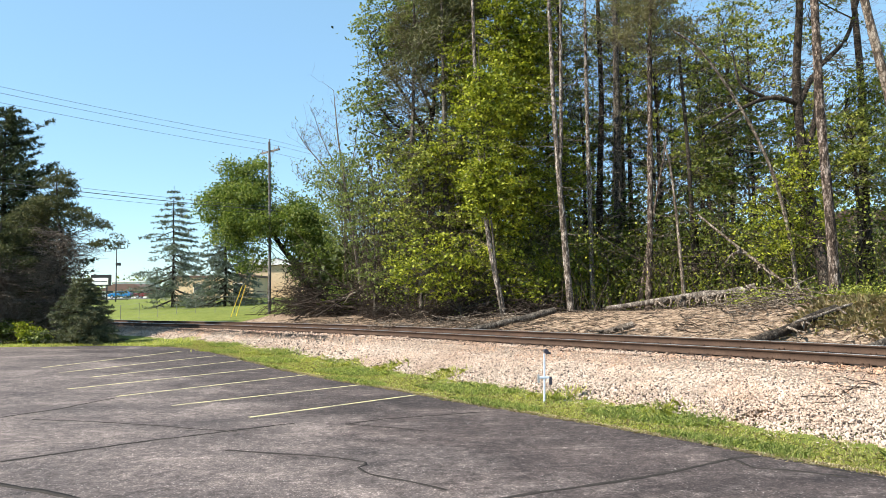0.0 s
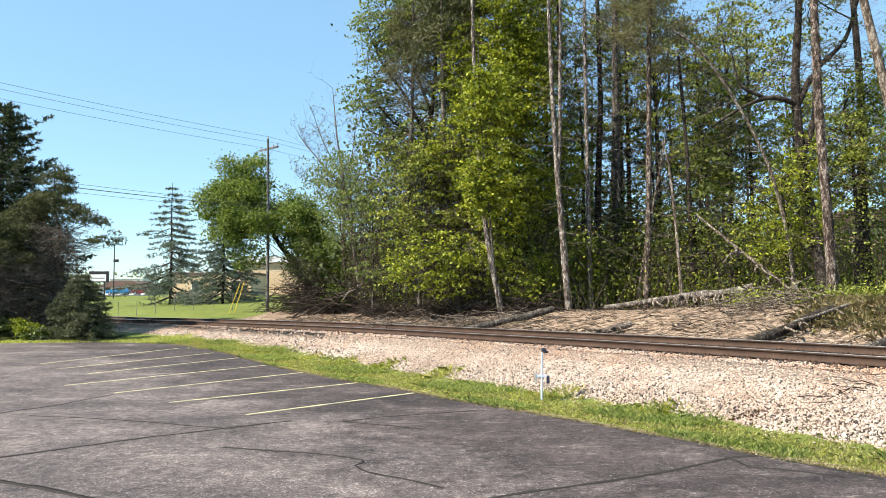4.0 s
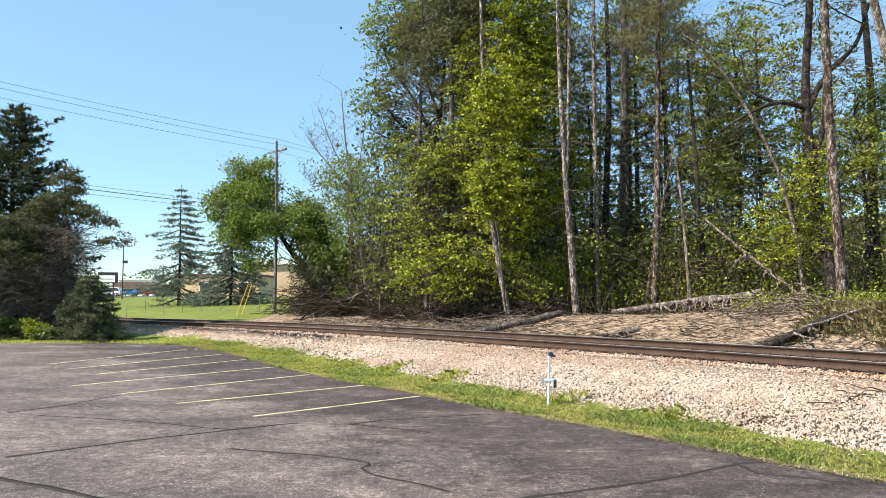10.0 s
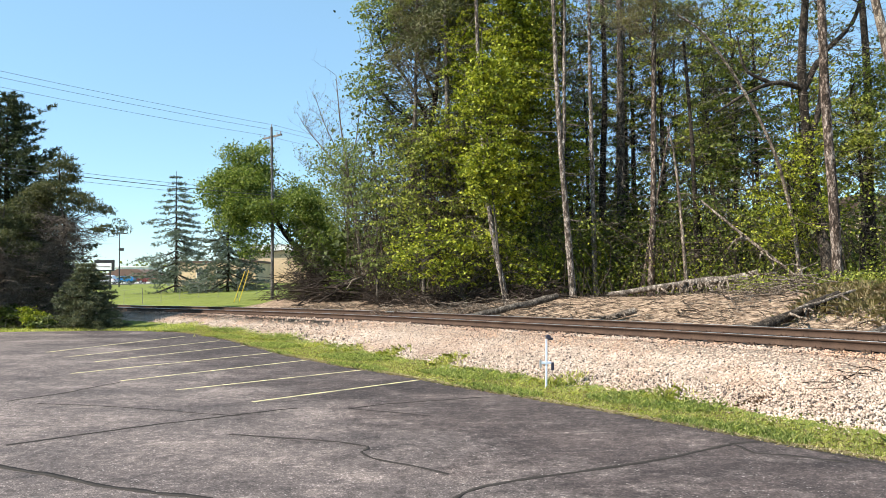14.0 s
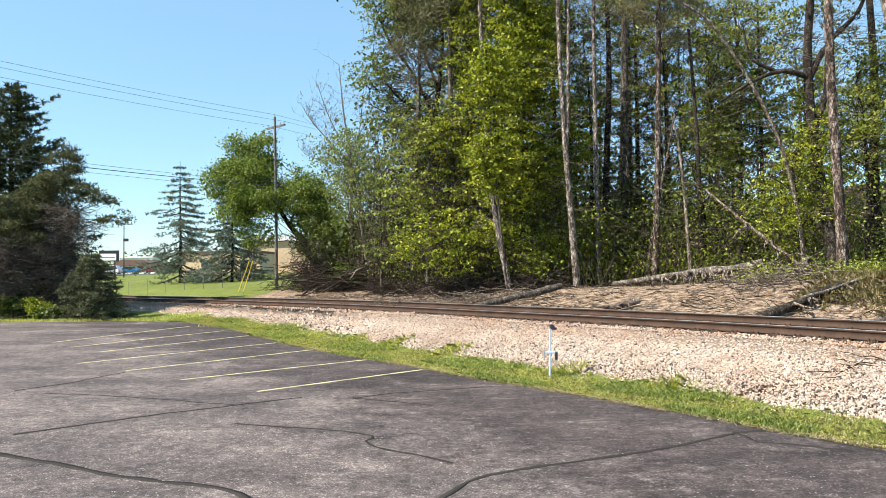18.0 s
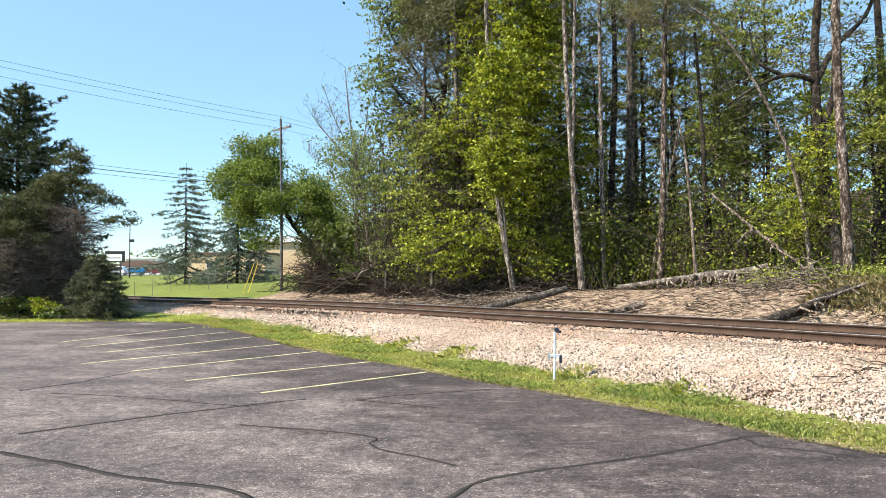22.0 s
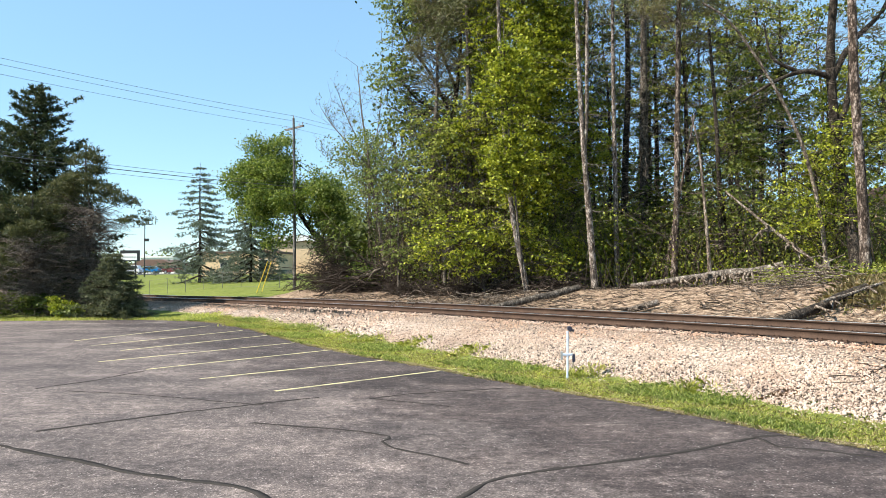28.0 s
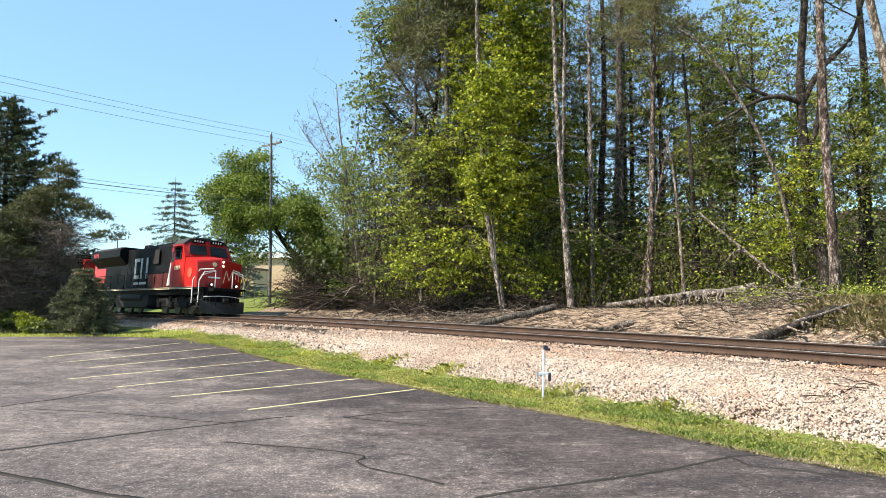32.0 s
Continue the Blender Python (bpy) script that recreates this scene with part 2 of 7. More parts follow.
def land(x, y):
    """The height of the ground."""
    x, y = np.asarray(x, float), np.asarray(y, float)
    shape = x.shape
    s, n, zr = track_frame(x, y)
    a = s - S_NEAR                                        # 0 beside the car park, 37 where the woods end
    bank = np.interp(a, [-60, -5, 4, 12, 20, 34, 44, 56, 200], [2.2, 2.2, 2.2, 1.75, 1.5, 1.22, 1.1, 1.05, 0.9])
    far = np.interp(a, [-60, 0, 20, 40, 56, 200], [2.7, 2.7, 2.2, 2.1, 2.1, 2.1])
    low = zr - 0.30
    z = np.where(n > 0, low + (bank - low) * step01((n - 1.9) / 6.0) + (far - bank) * step01((n - 9) / 24), 0)
    toe = np.interp(a, [-60, 0, 12, 25, 35, 60], [4.6, 4.6, 4.6, 4.6, 4.8, 4.8])
    z = np.where(n <= 0, (low - 0.2) * step01((n + toe) / (toe - 1.6)) - 0.02, z)
    z = np.where((n < -toe), -0.02, z)
    bump = np.sin(x.ravel() * 1.3 + 0.7 * y.ravel()) * np.cos(y.ravel() * 1.1) * 0.05
    z = z + np.where(n > 3.2, bump * step01((n - 3.2) / 2), 0)
    return z.reshape(shape)


def land1(x, y):
    return float(land(np.array([x]), np.array([y]))[0])


# ---- the materials of the place ----
def asphalt_material():
    m = Mat("old_asphalt")
    v = m.coords()
    patch = m.noise(m.coords((0.7, 1.2, 1)), 0.42, 7, 0.68)
    mid = m.noise(v, 1.9, 6, 0.72)
    fine = m.noise(v, 60, 3, 0.8)
    col = m.ramp(m.mix(0.35, patch, mid), (0.38, (0.070, 0.058, 0.056)), (0.50, (0.139, 0.114, 0.106)), (0.60, (0.230, 0.188, 0.170)))
    # broken stone laid bare in the worn binder
    grit = m.voronoi(v, 52)
    shade = m.ramp(grit.outputs["Color"], (0.0, 0.40), (0.45, 0.75), (0.74, 1.1), (0.86, 1.9), (1.0, 3.2))
    col = m.mix(0.8, col, shade, "MULTIPLY")
    stone = m.voronoi(v, 19)
    col = m.mix(0.7, col, m.ramp(fine, (0.30, 0.45), (0.70, 1.5)), "MULTIPLY")
    pit = m.noise(v, 6.5, 5, 0.8)
    col = m.mix(0.75, col, m.ramp(pit, (0.38, 0.42), (0.52, 1.0), (0.64, 1.55)), "MULTIPLY")
    # an old coat of sealer, worn away unevenly, lies along the side towards the track
    dot = m.t.nodes.new("ShaderNodeVectorMath")
    dot.operation = "DOT_PRODUCT"
    dot.inputs[1].default_value = (0.090, 0.066, 0)
    m.link(v, dot.inputs[0])
    add = m.t.nodes.new("ShaderNodeMath")
    m.link(dot.outputs["Value"], add.inputs[0])
    m.link(m.ramp(m.noise(v, 0.5, 7, 0.72), (0.3, 0.0), (0.7, 0.8)), add.inputs[1])
    sub = m.t.nodes.new("ShaderNodeMath")
    sub.operation = "MULTIPLY_ADD"
    m.link(add.outputs[0], sub.inputs[0])
    sub.inputs[1].default_value, sub.inputs[2].default_value = 1.0, -0.30
    coat = m.ramp(sub.outputs[0], (0.66, 0.0), (0.92, 1.0))
    sealed = m.mix(1.0, col, (0.48, 0.46, 0.47), "MULTIPLY")
    scuff = m.ramp(m.noise(m.coords((0.6, 1.5, 1)), 1.5, 8, 0.78), (0.53, 0.0), (0.63, 1.0))
    sealed = m.mix(scuff, sealed, col)
    col = m.mix(coat, col, sealed)
    dots = m.mix(1.0, m.ramp(stone.outputs["Distance"], (0.10, 1.0), (0.24, 0.0)), m.ramp(stone.outputs["Color"], (0.54, 0.0), (0.66, 1.0)), "MULTIPLY")
    col = m.mix(m.mix(1.0, dots, m.ramp(m.noise(v, 0.9, 4), (0.40, 0.1), (0.58, 1.0)), "MULTIPLY"), col, (0.46, 0.43, 0.40))
    m.base(col, 0.86, 0.0, 0.25)
    m.bump(m.mix(0.5, fine, grit.outputs["Distance"]), 0.5, 0.012)
    return m.m


def soil_material():
    m = Mat("ground_cover")
    v = m.coords()
    at = m.t.nodes.new("ShaderNodeAttribute")
    at.attribute_name = "cover"
    n1, n2 = m.noise(v, 1.7, 5, 0.7), m.noise(v, 14, 4, 0.8)
    grass = m.ramp(m.mix(0.5, n1, n2), (0.32, (0.065, 0.092, 0.017)), (0.5, (0.135, 0.165, 0.037)), (0.68, (0.225, 0.235, 0.062)))
    mow = m.noise(m.coords((0.25, 1.6, 1)), 0.9, 2)
    grass = m.mix(m.ramp(mow, (0.4, 0.0), (0.65, 0.4)), grass, (0.20, 0.225, 0.058))
    litter = m.ramp(m.mix(0.6, n2, m.noise(v, 4.0, 5, 0.7)), (0.38, (0.05, 0.033, 0.023)), (0.48, (0.20, 0.14, 0.096)), (0.58, (0.46, 0.35, 0.255)))
    edge = m.mix(0.35, at.outputs["Fac"], n1)
    col = m.mix(m.ramp(edge, (0.38, 0.0), (0.5, 1.0)), grass, litter)
    m.base(col, 0.95, 0.0, 0.1)
    m.bump(m.mix(0.5, n2, m.noise(v, 45, 3, 0.8)), 0.9, 0.05)
    return m.m


def ballast_material():
    m = Mat("ballast_bed")
    v = m.coords()
    vo = m.voronoi(v, 13)
    col = m.ramp(vo.outputs["Color"], (0.0, (0.34, 0.265, 0.20)), (0.5, (0.48, 0.385, 0.30)), (1.0, (0.60, 0.495, 0.395)))
    col = m.mix(m.ramp(vo.outputs["Distance"], (0.28, 0.0), (0.58, 0.85)), col, (0.14, 0.11, 0.09))
    rust = m.noise(v, 0.7, 4)
    col = m.mix(m.ramp(rust, (0.45, 0.0), (0.7, 0.35)), col, (0.42, 0.27, 0.19))
    m.base(col, 0.95, 0.0, 0.15)
    m.bump(m.ramp(vo.outputs["Distance"], (0.0, 1.0), (0.6, 0.0)), 1.0, 0.06)
    return m.m


def stone_material(name, stain):
    m = Mat(name)
    g = m.t.nodes.new("ShaderNodeNewGeometry")
    v = m.coords()
    col = m.ramp(g.outputs["Random Per Island"], (0.0, (0.07, 0.06, 0.058)), (0.11, (0.15, 0.128, 0.12)), (0.15, (0.42, 0.345, 0.285)), (0.55, (0.58, 0.49, 0.41)), (1.0, (0.72, 0.63, 0.545)))
    big = m.noise(v, 0.55, 4)
    col = m.mix(m.ramp(big, (0.40, stain * 0.35), (0.66, stain)), col, m.mix(1.0, col, (0.86, 0.60, 0.45), "MULTIPLY"))
    n = m.noise(v, 40, 4, 0.7)
    col = m.mix(0.4, col, m.ramp(n, (0.3, 0.5), (0.65, 1.0)), "MULTIPLY")
    col = m.mix(0.6, col, m.ramp(m.noise(v, 1.6, 5, 0.7), (0.36, 0.62), (0.56, 1.05)), "MULTIPLY")
    m.base(col, 0.92, 0.0, 0.2)
    m.bump(n, 0.3, 0.01)
    return m.m


def rust_material():
    m = Mat("rusty_rail_steel")
    v = m.coords()
    n = m.mix(0.5, m.noise(v, 2.0, 4), m.noise(v, 30, 4, 0.8))
    m.base(m.ramp(n, (0.3, (0.030, 0.018, 0.012)), (0.55, (0.072, 0.043, 0.029)), (0.75, (0.135, 0.083, 0.056))), 0.85, 0.15, 0.3)
    m.bump(m.noise(v, 60, 3), 0.25, 0.005)
    return m.m


ASPHALT, SOIL, BED, STONE, RUST = asphalt_material(), soil_material(), ballast_material(), stone_material("limestone_ballast", 0.45), rust_material()
RUSTSTONE = stone_material("rust_stained_ballast", 1.0)
SHINE = plain("polished_rail_head", (0.62, 0.60, 0.58), 0.28, 0.9, 0.5, 20, 0.15, 0.05)
TAR = plain("crack_sealant", (0.042, 0.038, 0.035), 0.95, 0, 0.05, 30, 0.3, 0.3)
LINEPAINT = Mat("worn_yellow_paint")
_v = LINEPAINT.coords()
LINEPAINT.base(LINEPAINT.mix(LINEPAINT.ramp(LINEPAINT.mix(0.5, LINEPAINT.noise(_v, 25, 4, 0.8), LINEPAINT.noise(_v, 2.2, 3)), (0.45, 0.0), (0.62, 0.8)), (0.66, 0.58, 0.30), (0.12, 0.115, 0.11)), 0.8)
LINEPAINT = LINEPAINT.m
TIEWOOD = bark("creosoted_tie", (0.03, 0.024, 0.02), (0.075, 0.06, 0.05), (0.15, 0.125, 0.105), 9)
GRASS = leafy("grass_blades", [(0.26, 0.30, 0.06), (0.40, 0.43, 0.105), (0.53, 0.53, 0.17), (0.66, 0.60, 0.31)], 0.35, 0.6)
TALLGRASS = leafy("tall_grass_blades", [(0.14, 0.20, 0.055), (0.26, 0.33, 0.10), (0.38, 0.44, 0.15), (0.52, 0.52, 0.23)], 0.35, 0.6)
STRAW = leafy("pale_straw", [(0.34, 0.27, 0.16), (0.52, 0.43, 0.28), (0.62, 0.54, 0.38)], 0.15, 0.8)
DEADWEED = leafy("withered_weeds", [(0.13, 0.07, 0.045), (0.22, 0.13, 0.085), (0.30, 0.20, 0.13)], 0.1, 0.9)
DRYGRASS = leafy("dry_grass", [(0.24, 0.19, 0.10), (0.42, 0.34, 0.20), (0.20, 0.22, 0.07)], 0.2, 0.8)
BARK_PINE = bark("red_pine_bark", (0.035, 0.026, 0.02), (0.15, 0.11, 0.088), (0.42, 0.345, 0.295))
BARK_PALE = bark("pale_flaky_pine_bark", (0.06, 0.047, 0.038), (0.26, 0.21, 0.175), (0.56, 0.49, 0.43))
BARK_GREY = bark("grey_bark", (0.05, 0.042, 0.035), (0.13, 0.11, 0.09), (0.26, 0.23, 0.19))
BARK_DARK = bark("dark_bark", (0.025, 0.02, 0.016), (0.06, 0.048, 0.038), (0.12, 0.10, 0.08))
DEADWOOD = bark("dead_wood", (0.075, 0.057, 0.043), (0.24, 0.19, 0.147), (0.42, 0.36, 0.30))
TWIG = bark("twigs", (0.07, 0.053, 0.041), (0.16, 0.125, 0.10), (0.28, 0.23, 0.19))
BRUSHTWIG = bark("brown_twigs", (0.05, 0.037, 0.028), (0.11, 0.084, 0.065), (0.21, 0.17, 0.135))
PALETWIG = bark("pale_twigs", (0.12, 0.095, 0.075), (0.24, 0.20, 0.165), (0.38, 0.33, 0.28))
MAPLE = leafy("maple_leaves", [(0.06, 0.085, 0.009), (0.16, 0.195, 0.018), (0.30, 0.325, 0.03), (0.50, 0.51, 0.07)], 0.30)
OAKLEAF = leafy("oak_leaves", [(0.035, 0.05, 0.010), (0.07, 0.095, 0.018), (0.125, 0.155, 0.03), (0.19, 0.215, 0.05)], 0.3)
MIDLEAF = leafy("woodland_leaves", [(0.062, 0.085, 0.017), (0.145, 0.177, 0.032), (0.265, 0.287, 0.055), (0.43, 0.44, 0.10)], 0.30)
# leaf colour darkened to stand for shade deep among the trees
DARKLEAF = leafy("leaves_darkened_as_shade", [(0.022, 0.034, 0.008), (0.046, 0.064, 0.014), (0.088, 0.112, 0.024)], 0.15)
PALELEAF = leafy("young_leaves", [(0.07, 0.095, 0.027), (0.15, 0.185, 0.055), (0.28, 0.31, 0.10)], 0.4)
NEEDLE = leafy("pine_needles", [(0.022, 0.034, 0.014), (0.045, 0.062, 0.024), (0.085, 0.10, 0.04)], 0.15)
LAWNLEAF = leafy("lawn_oak_leaves", [(0.05, 0.085, 0.016), (0.11, 0.16, 0.03), (0.20, 0.25, 0.055), (0.31, 0.35, 0.10)], 0.35)
LOGBARK = bark("flaking_log_bark", (0.08, 0.066, 0.055), (0.22, 0.185, 0.155), (0.42, 0.365, 0.315))
OLDNEEDLE = leafy("thin_pine_needles", [(0.042, 0.052, 0.02), (0.085, 0.094, 0.036), (0.15, 0.142, 0.06)], 0.2)
BROWNNEEDLE = leafy("browning_pine_needles", [(0.06, 0.053, 0.026), (0.12, 0.107, 0.05), (0.20, 0.175, 0.08), (0.15, 0.165, 0.055)], 0.15)
SPRUCE = leafy("spruce_needles", [(0.05, 0.06, 0.034), (0.115, 0.125, 0.07), (0.22, 0.22, 0.125)], 0.15)
BLUESPRUCE = leafy("blue_spruce_needles", [(0.05, 0.07, 0.055), (0.12, 0.15, 0.12), (0.24, 0.27, 0.22)], 0.15)

# ---- the ground: one sheet to the horizon ----
def spread(lo, hi, step, reach):
    core = np.arange(lo, hi + step / 2, step)
    out = np.cumsum(step * 1.35 ** np.arange(1, 40))
    out = out[out < reach]
    return np.concatenate([core[0] - out[::-1], core, core[-1] + out])


LOT_EDGE = np.array([(-60, 33.6), (-40, 35.0), (-22.8, 36.2), (-17.2, 36.7), (-13.8, 35.5), (-12.0, 33.9), (-9.3, 30.2), (-5.5, 24.1), (-3.1, 20.9), (-1.3, 18.9), (0.2, 16.9), (2.4, 14.35), (4.05, 12.35), (5.2, 10.75),
                     (6.1, 9.8), (9.5, 5.5), (14, -1), (19, -9), (34, -34)])


def edge_y(x):
    return np.interp(x, LOT_EDGE[:, 0], LOT_EDGE[:, 1])


gx, gy = spread(-62, 46, 0.7, 3500), spread(-14, 100, 0.7, 3500)
GX, GY = np.meshgrid(gx, gy)
GZ = land(GX, GY)
under = (GY < edge_y(GX) + 0.4) & (GX > -60) & (GX < 33)
GZ[under] = np.minimum(GZ[under], -0.05)
nx, ny = len(gx), len(gy)
quad = (np.arange(ny - 1)[:, None] * nx + np.arange(nx - 1)[None])
ground_me = mesh_np("ground", np.stack([GX, GY, GZ], -1).reshape(-1, 3), np.stack([quad, quad + 1, quad + 1 + nx, quad + nx], -1).reshape(-1, 4), True)
gs, gn, _ = track_frame(GX, GY)
ga = gs - S_NEAR
wood = step01((gn - 1.5) / 1.0) * step01((43 - ga + np.where(gn > 7, 2, 0)) / 4)
wood = np.maximum(wood, step01((gn - 34) / 6) * step01((60 - ga) / 8))
wood = np.maximum(wood, step01(1 - np.abs(gn - 2.5) / 1.6) * step01((ga - 40) / 4) * 0.8)
cover = ground_me.attributes.new("cover", "FLOAT", "POINT")
cover.data.foreach_set("value", wood.astype(np.float32))
tagged(obj("ground", ground_me, SOIL), "grassy and leaf-littered ground beyond the car park", "ground", kind="structure")


# ---- the car park ----
def sheet(name, ring, z0, z1, material):
    bm = bmesh.new()
    vs = [bm.verts.new((x, y, z1)) for x, y in ring]
    f = bm.faces.new(vs)
    r = bmesh.ops.extrude_face_region(bm, geom=[f])
    for v in r["geom"]:
        if isinstance(v, bmesh.types.BMVert):
            v.co.z = z0
    bmesh.ops.recalc_face_normals(bm, faces=bm.faces)
    bmesh.ops.triangulate(bm, faces=[f for f in bm.faces if len(f.verts) > 4])
    me = bpy.data.meshes.new(name)
    bm.to_mesh(me)
    bm.free()
    return obj(name, me, material)


fx = np.concatenate([np.arange(-58, 20, 0.3)])
ragged = edge_y(fx) + 0.07 * np.sin(fx * 2.3) + rng.normal(size=len(fx)) * 0.035
ring = [(x, y) for x, y in zip(fx, ragged)] + [(19.7, -60), (-58, -60)]
lot = tagged(sheet("pavement", ring[::-1], -0.12, 0.0, ASPHALT), "cracked weathered asphalt of a car park", "pavement", kind="structure")

STALLS = (((-4.10, 14.86), (-0.18, 18.40)), ((-6.35, 16.54), (-2.19, 20.15)), ((-8.39, 18.11), (-4.20, 22.84)), ((-10.46, 19.62), (-6.13, 24.90)),
          ((-11.22, 22.43), (-7.91, 27.79)), ((-12.98, 23.84), (-9.67, 30.10)), ((-14.55, 25.60), (-12.12, 32.60)))


def ribbon(name, pts, width, z, material, parent, label="", ragged=0.0):
    """A thin raised band along a line on the ground."""
    pts = np.asarray(pts, float)
    d = np.r_[0, np.cumsum(np.linalg.norm(np.diff(pts, axis=0), axis=1))]
    s = np.arange(0, d[-1] + 0.1, 0.2)
    p = np.stack([np.interp(s, d, pts[:, k]) for k in range(2)], 1)
    t = np.gradient(p, axis=0)
    t /= np.linalg.norm(t, axis=1)[:, None] + 1e-9
    nrm = np.stack([-t[:, 1], t[:, 0]], 1)
    if ragged:
        p += nrm * (np.convolve(rng.normal(size=len(p) + 4), np.ones(5) / 5, "valid") * ragged)[:, None]
    w = width * (0.5 + (rng.uniform(-0.2, 0.2, len(p)) if ragged else 0))
    w = np.broadcast_to(w, (len(p),))[:, None]
    a, b = p + nrm * w, p - nrm * w
    n = len(p)
    v = np.concatenate([np.c_[a, np.full(n, z)], np.c_[b, np.full(n, z)], np.c_[a, np.full(n, -0.01)], np.c_[b, np.full(n, -0.01)]])
    i = np.arange(n - 1)
    f = np.concatenate([np.stack([i, i + n, i + n + 1, i + 1], 1), np.stack([i + 2 * n, i, i + 1, i + 2 * n + 1], 1), np.stack([i + n, i + 3 * n, i + 3 * n + 1, i + n + 1], 1)])
    return obj(name, mesh_np(name, v, f), material, parent, label)


for a, b in STALLS:
    ribbon("parking_line", (a, b), 0.10, 0.004, LINEPAINT, lot, "worn yellow parking line")
CRACKS = (
    ((-6.91, 11.07), (-6.02, 11.90), (-4.94, 12.77), (-3.94, 13.51), (-2.99, 14.11)),
    ((-9.47, 15.13), (-8.81, 16.11), (-8.30, 17.91)),
    ((-3.61, 11.76), (-2.61, 11.44), (-1.65, 11.13), (-1.31, 10.97), (-1.13, 10.82), (-1.26, 10.51), (-1.11, 10.18), (-0.68, 9.86), (0.02, 9.28)),
    ((-1.95, 14.00), (-1.23, 14.52), (-0.03, 14.93), (0.77, 15.31)),
    ((-1.95, 14.00), (-1.05, 13.61), (-0.28, 13.19)),
    ((-8.61, 14.88), (-6.73, 14.41), (-4.99, 13.73), (-3.89, 13.35)),
    ((-0.47, 7.27), (-0.13, 7.85), (0.21, 8.56), (0.49, 8.79), (1.17, 9.17), (2.57, 9.76), (3.34, 10.21), (4.33, 10.84)),
    ((4.33, 10.87), (4.87, 11.00), (5.34, 10.48), (5.96, 9.64)),
    ((4.33, 10.87), (4.43, 10.31), (5.03, 10.04), (5.48, 9.72)),
    ((-7.13, 10.29), (-6.35, 9.87), (-5.30, 9.41), (-4.35, 8.88), (-3.47, 8.47), (-2.73, 8.30), (-2.38, 8.03), (-1.94, 7.55)),
)
for pts, w in zip(CRACKS, (0.07, 0.05, 0.05, 0.05, 0.04, 0.035, 0.07, 0.08, 0.06, 0.10)):
    ribbon("crack_seal", pts, w, 0.005, TAR, lot, "tar-sealed crack", 0.05)



# ---- the track ----
def strip(prof, i0, i1, name, material, parent, step=1, smooth=True):
    """A solid swept along the track: prof gives (distance beyond the middle, height against the rails) round its outline."""
    idx = np.arange(i0, i1, step)
    k = len(prof)
    vs = []
    for n, h in prof:
        tilt = CANT * (np.clip(n / (GAUGE / 2), -1.2, 1.2)) / 2
        vs.append(np.c_[MID[idx, :2] + FARWARD[idx] * n, MID[idx, 2] + h + tilt])
    v = np.stack(vs, 1)
    m = len(idx)
    a = (np.arange(m - 1)[:, None] * k + np.arange(k)[None])
    b = (np.arange(m - 1)[:, None] * k + (np.arange(k)[None] + 1) % k)
    f = np.stack([a, b, b + k, a + k], -1).reshape(-1, 4)
    return obj(name, mesh_np(name, v.reshape(-1, 3), f, smooth), material, parent)


track = thing("railway_track", (0, 0, 0), "single rusty railway track on pale limestone ballast", "track", kind="structure")
LAST = len(MID) - 1
for side in (-GAUGE / 2, GAUGE / 2):
    p = [(-0.075, -0.198), (-0.075, -0.184), (-0.012, -0.160), (-0.010, -0.050), (-0.034, -0.040), (-0.036, -0.008), (-0.028, -0.002), (0.028, -0.002), (0.036, -0.008), (0.034, -0.040), (0.010, -0.050), (0.012, -0.160),
         (0.075, -0.184), (0.075, -0.198)]
    rail = strip([(side + x, z) for x, z in p], 0, LAST, "rail", RUST, track, 1, False)
    strip([(side - 0.026, -0.004), (side - 0.022, 0.003), (side + 0.022, 0.003), (side + 0.026, -0.004)], 0, LAST, "rail_head", SHINE, rail, 1, False)["label"] = "polished running surface"
ta = MID[:, 0] * 0 + S - S_NEAR
toe = np.interp(ta, [-60, 0, 12, 22, 30, 60], [4.3, 4.3, 4.25, 3.85, 3.6, 3.6])


def ballast_bed():
    rows = []
    for i in range(0, LAST, 2):
        w = toe[i]
        prof = [(-w, -99.0), (-w * 0.72, None), (-w * 0.45, None), (-1.75, -0.27), (-1.3, -0.255), (0, -0.255), (1.3, -0.255), (1.9, -0.28), (2.7, -0.60), (3.0, -0.9)]
        zr = MID[i, 2]
        for n, h in prof:
            if h is None:
                f = (w + n) / (w - 1.75)
                z = 0.03 + (zr - 0.26 - 0.03) * f ** 0.9
            elif h == -99.0:
                z = -0.06
            else:
                z = zr + h
            rows.append((*(MID[i, :2] + FARWARD[i] * n), z + CANT * np.clip(n, -1, 1) * 0.6))
    k = 10
    v = np.array(rows)
    m = len(v) // k
    a = np.arange(m - 1)[:, None] * k + np.arange(k - 1)[None]
    return mesh_np("ballast", v, np.stack([a, a + 1, a + 1 + k, a + k], -1).reshape(-1, 4), True)


bed = obj("ballast", ballast_bed(), BED, track, "bed of pale crushed stone")


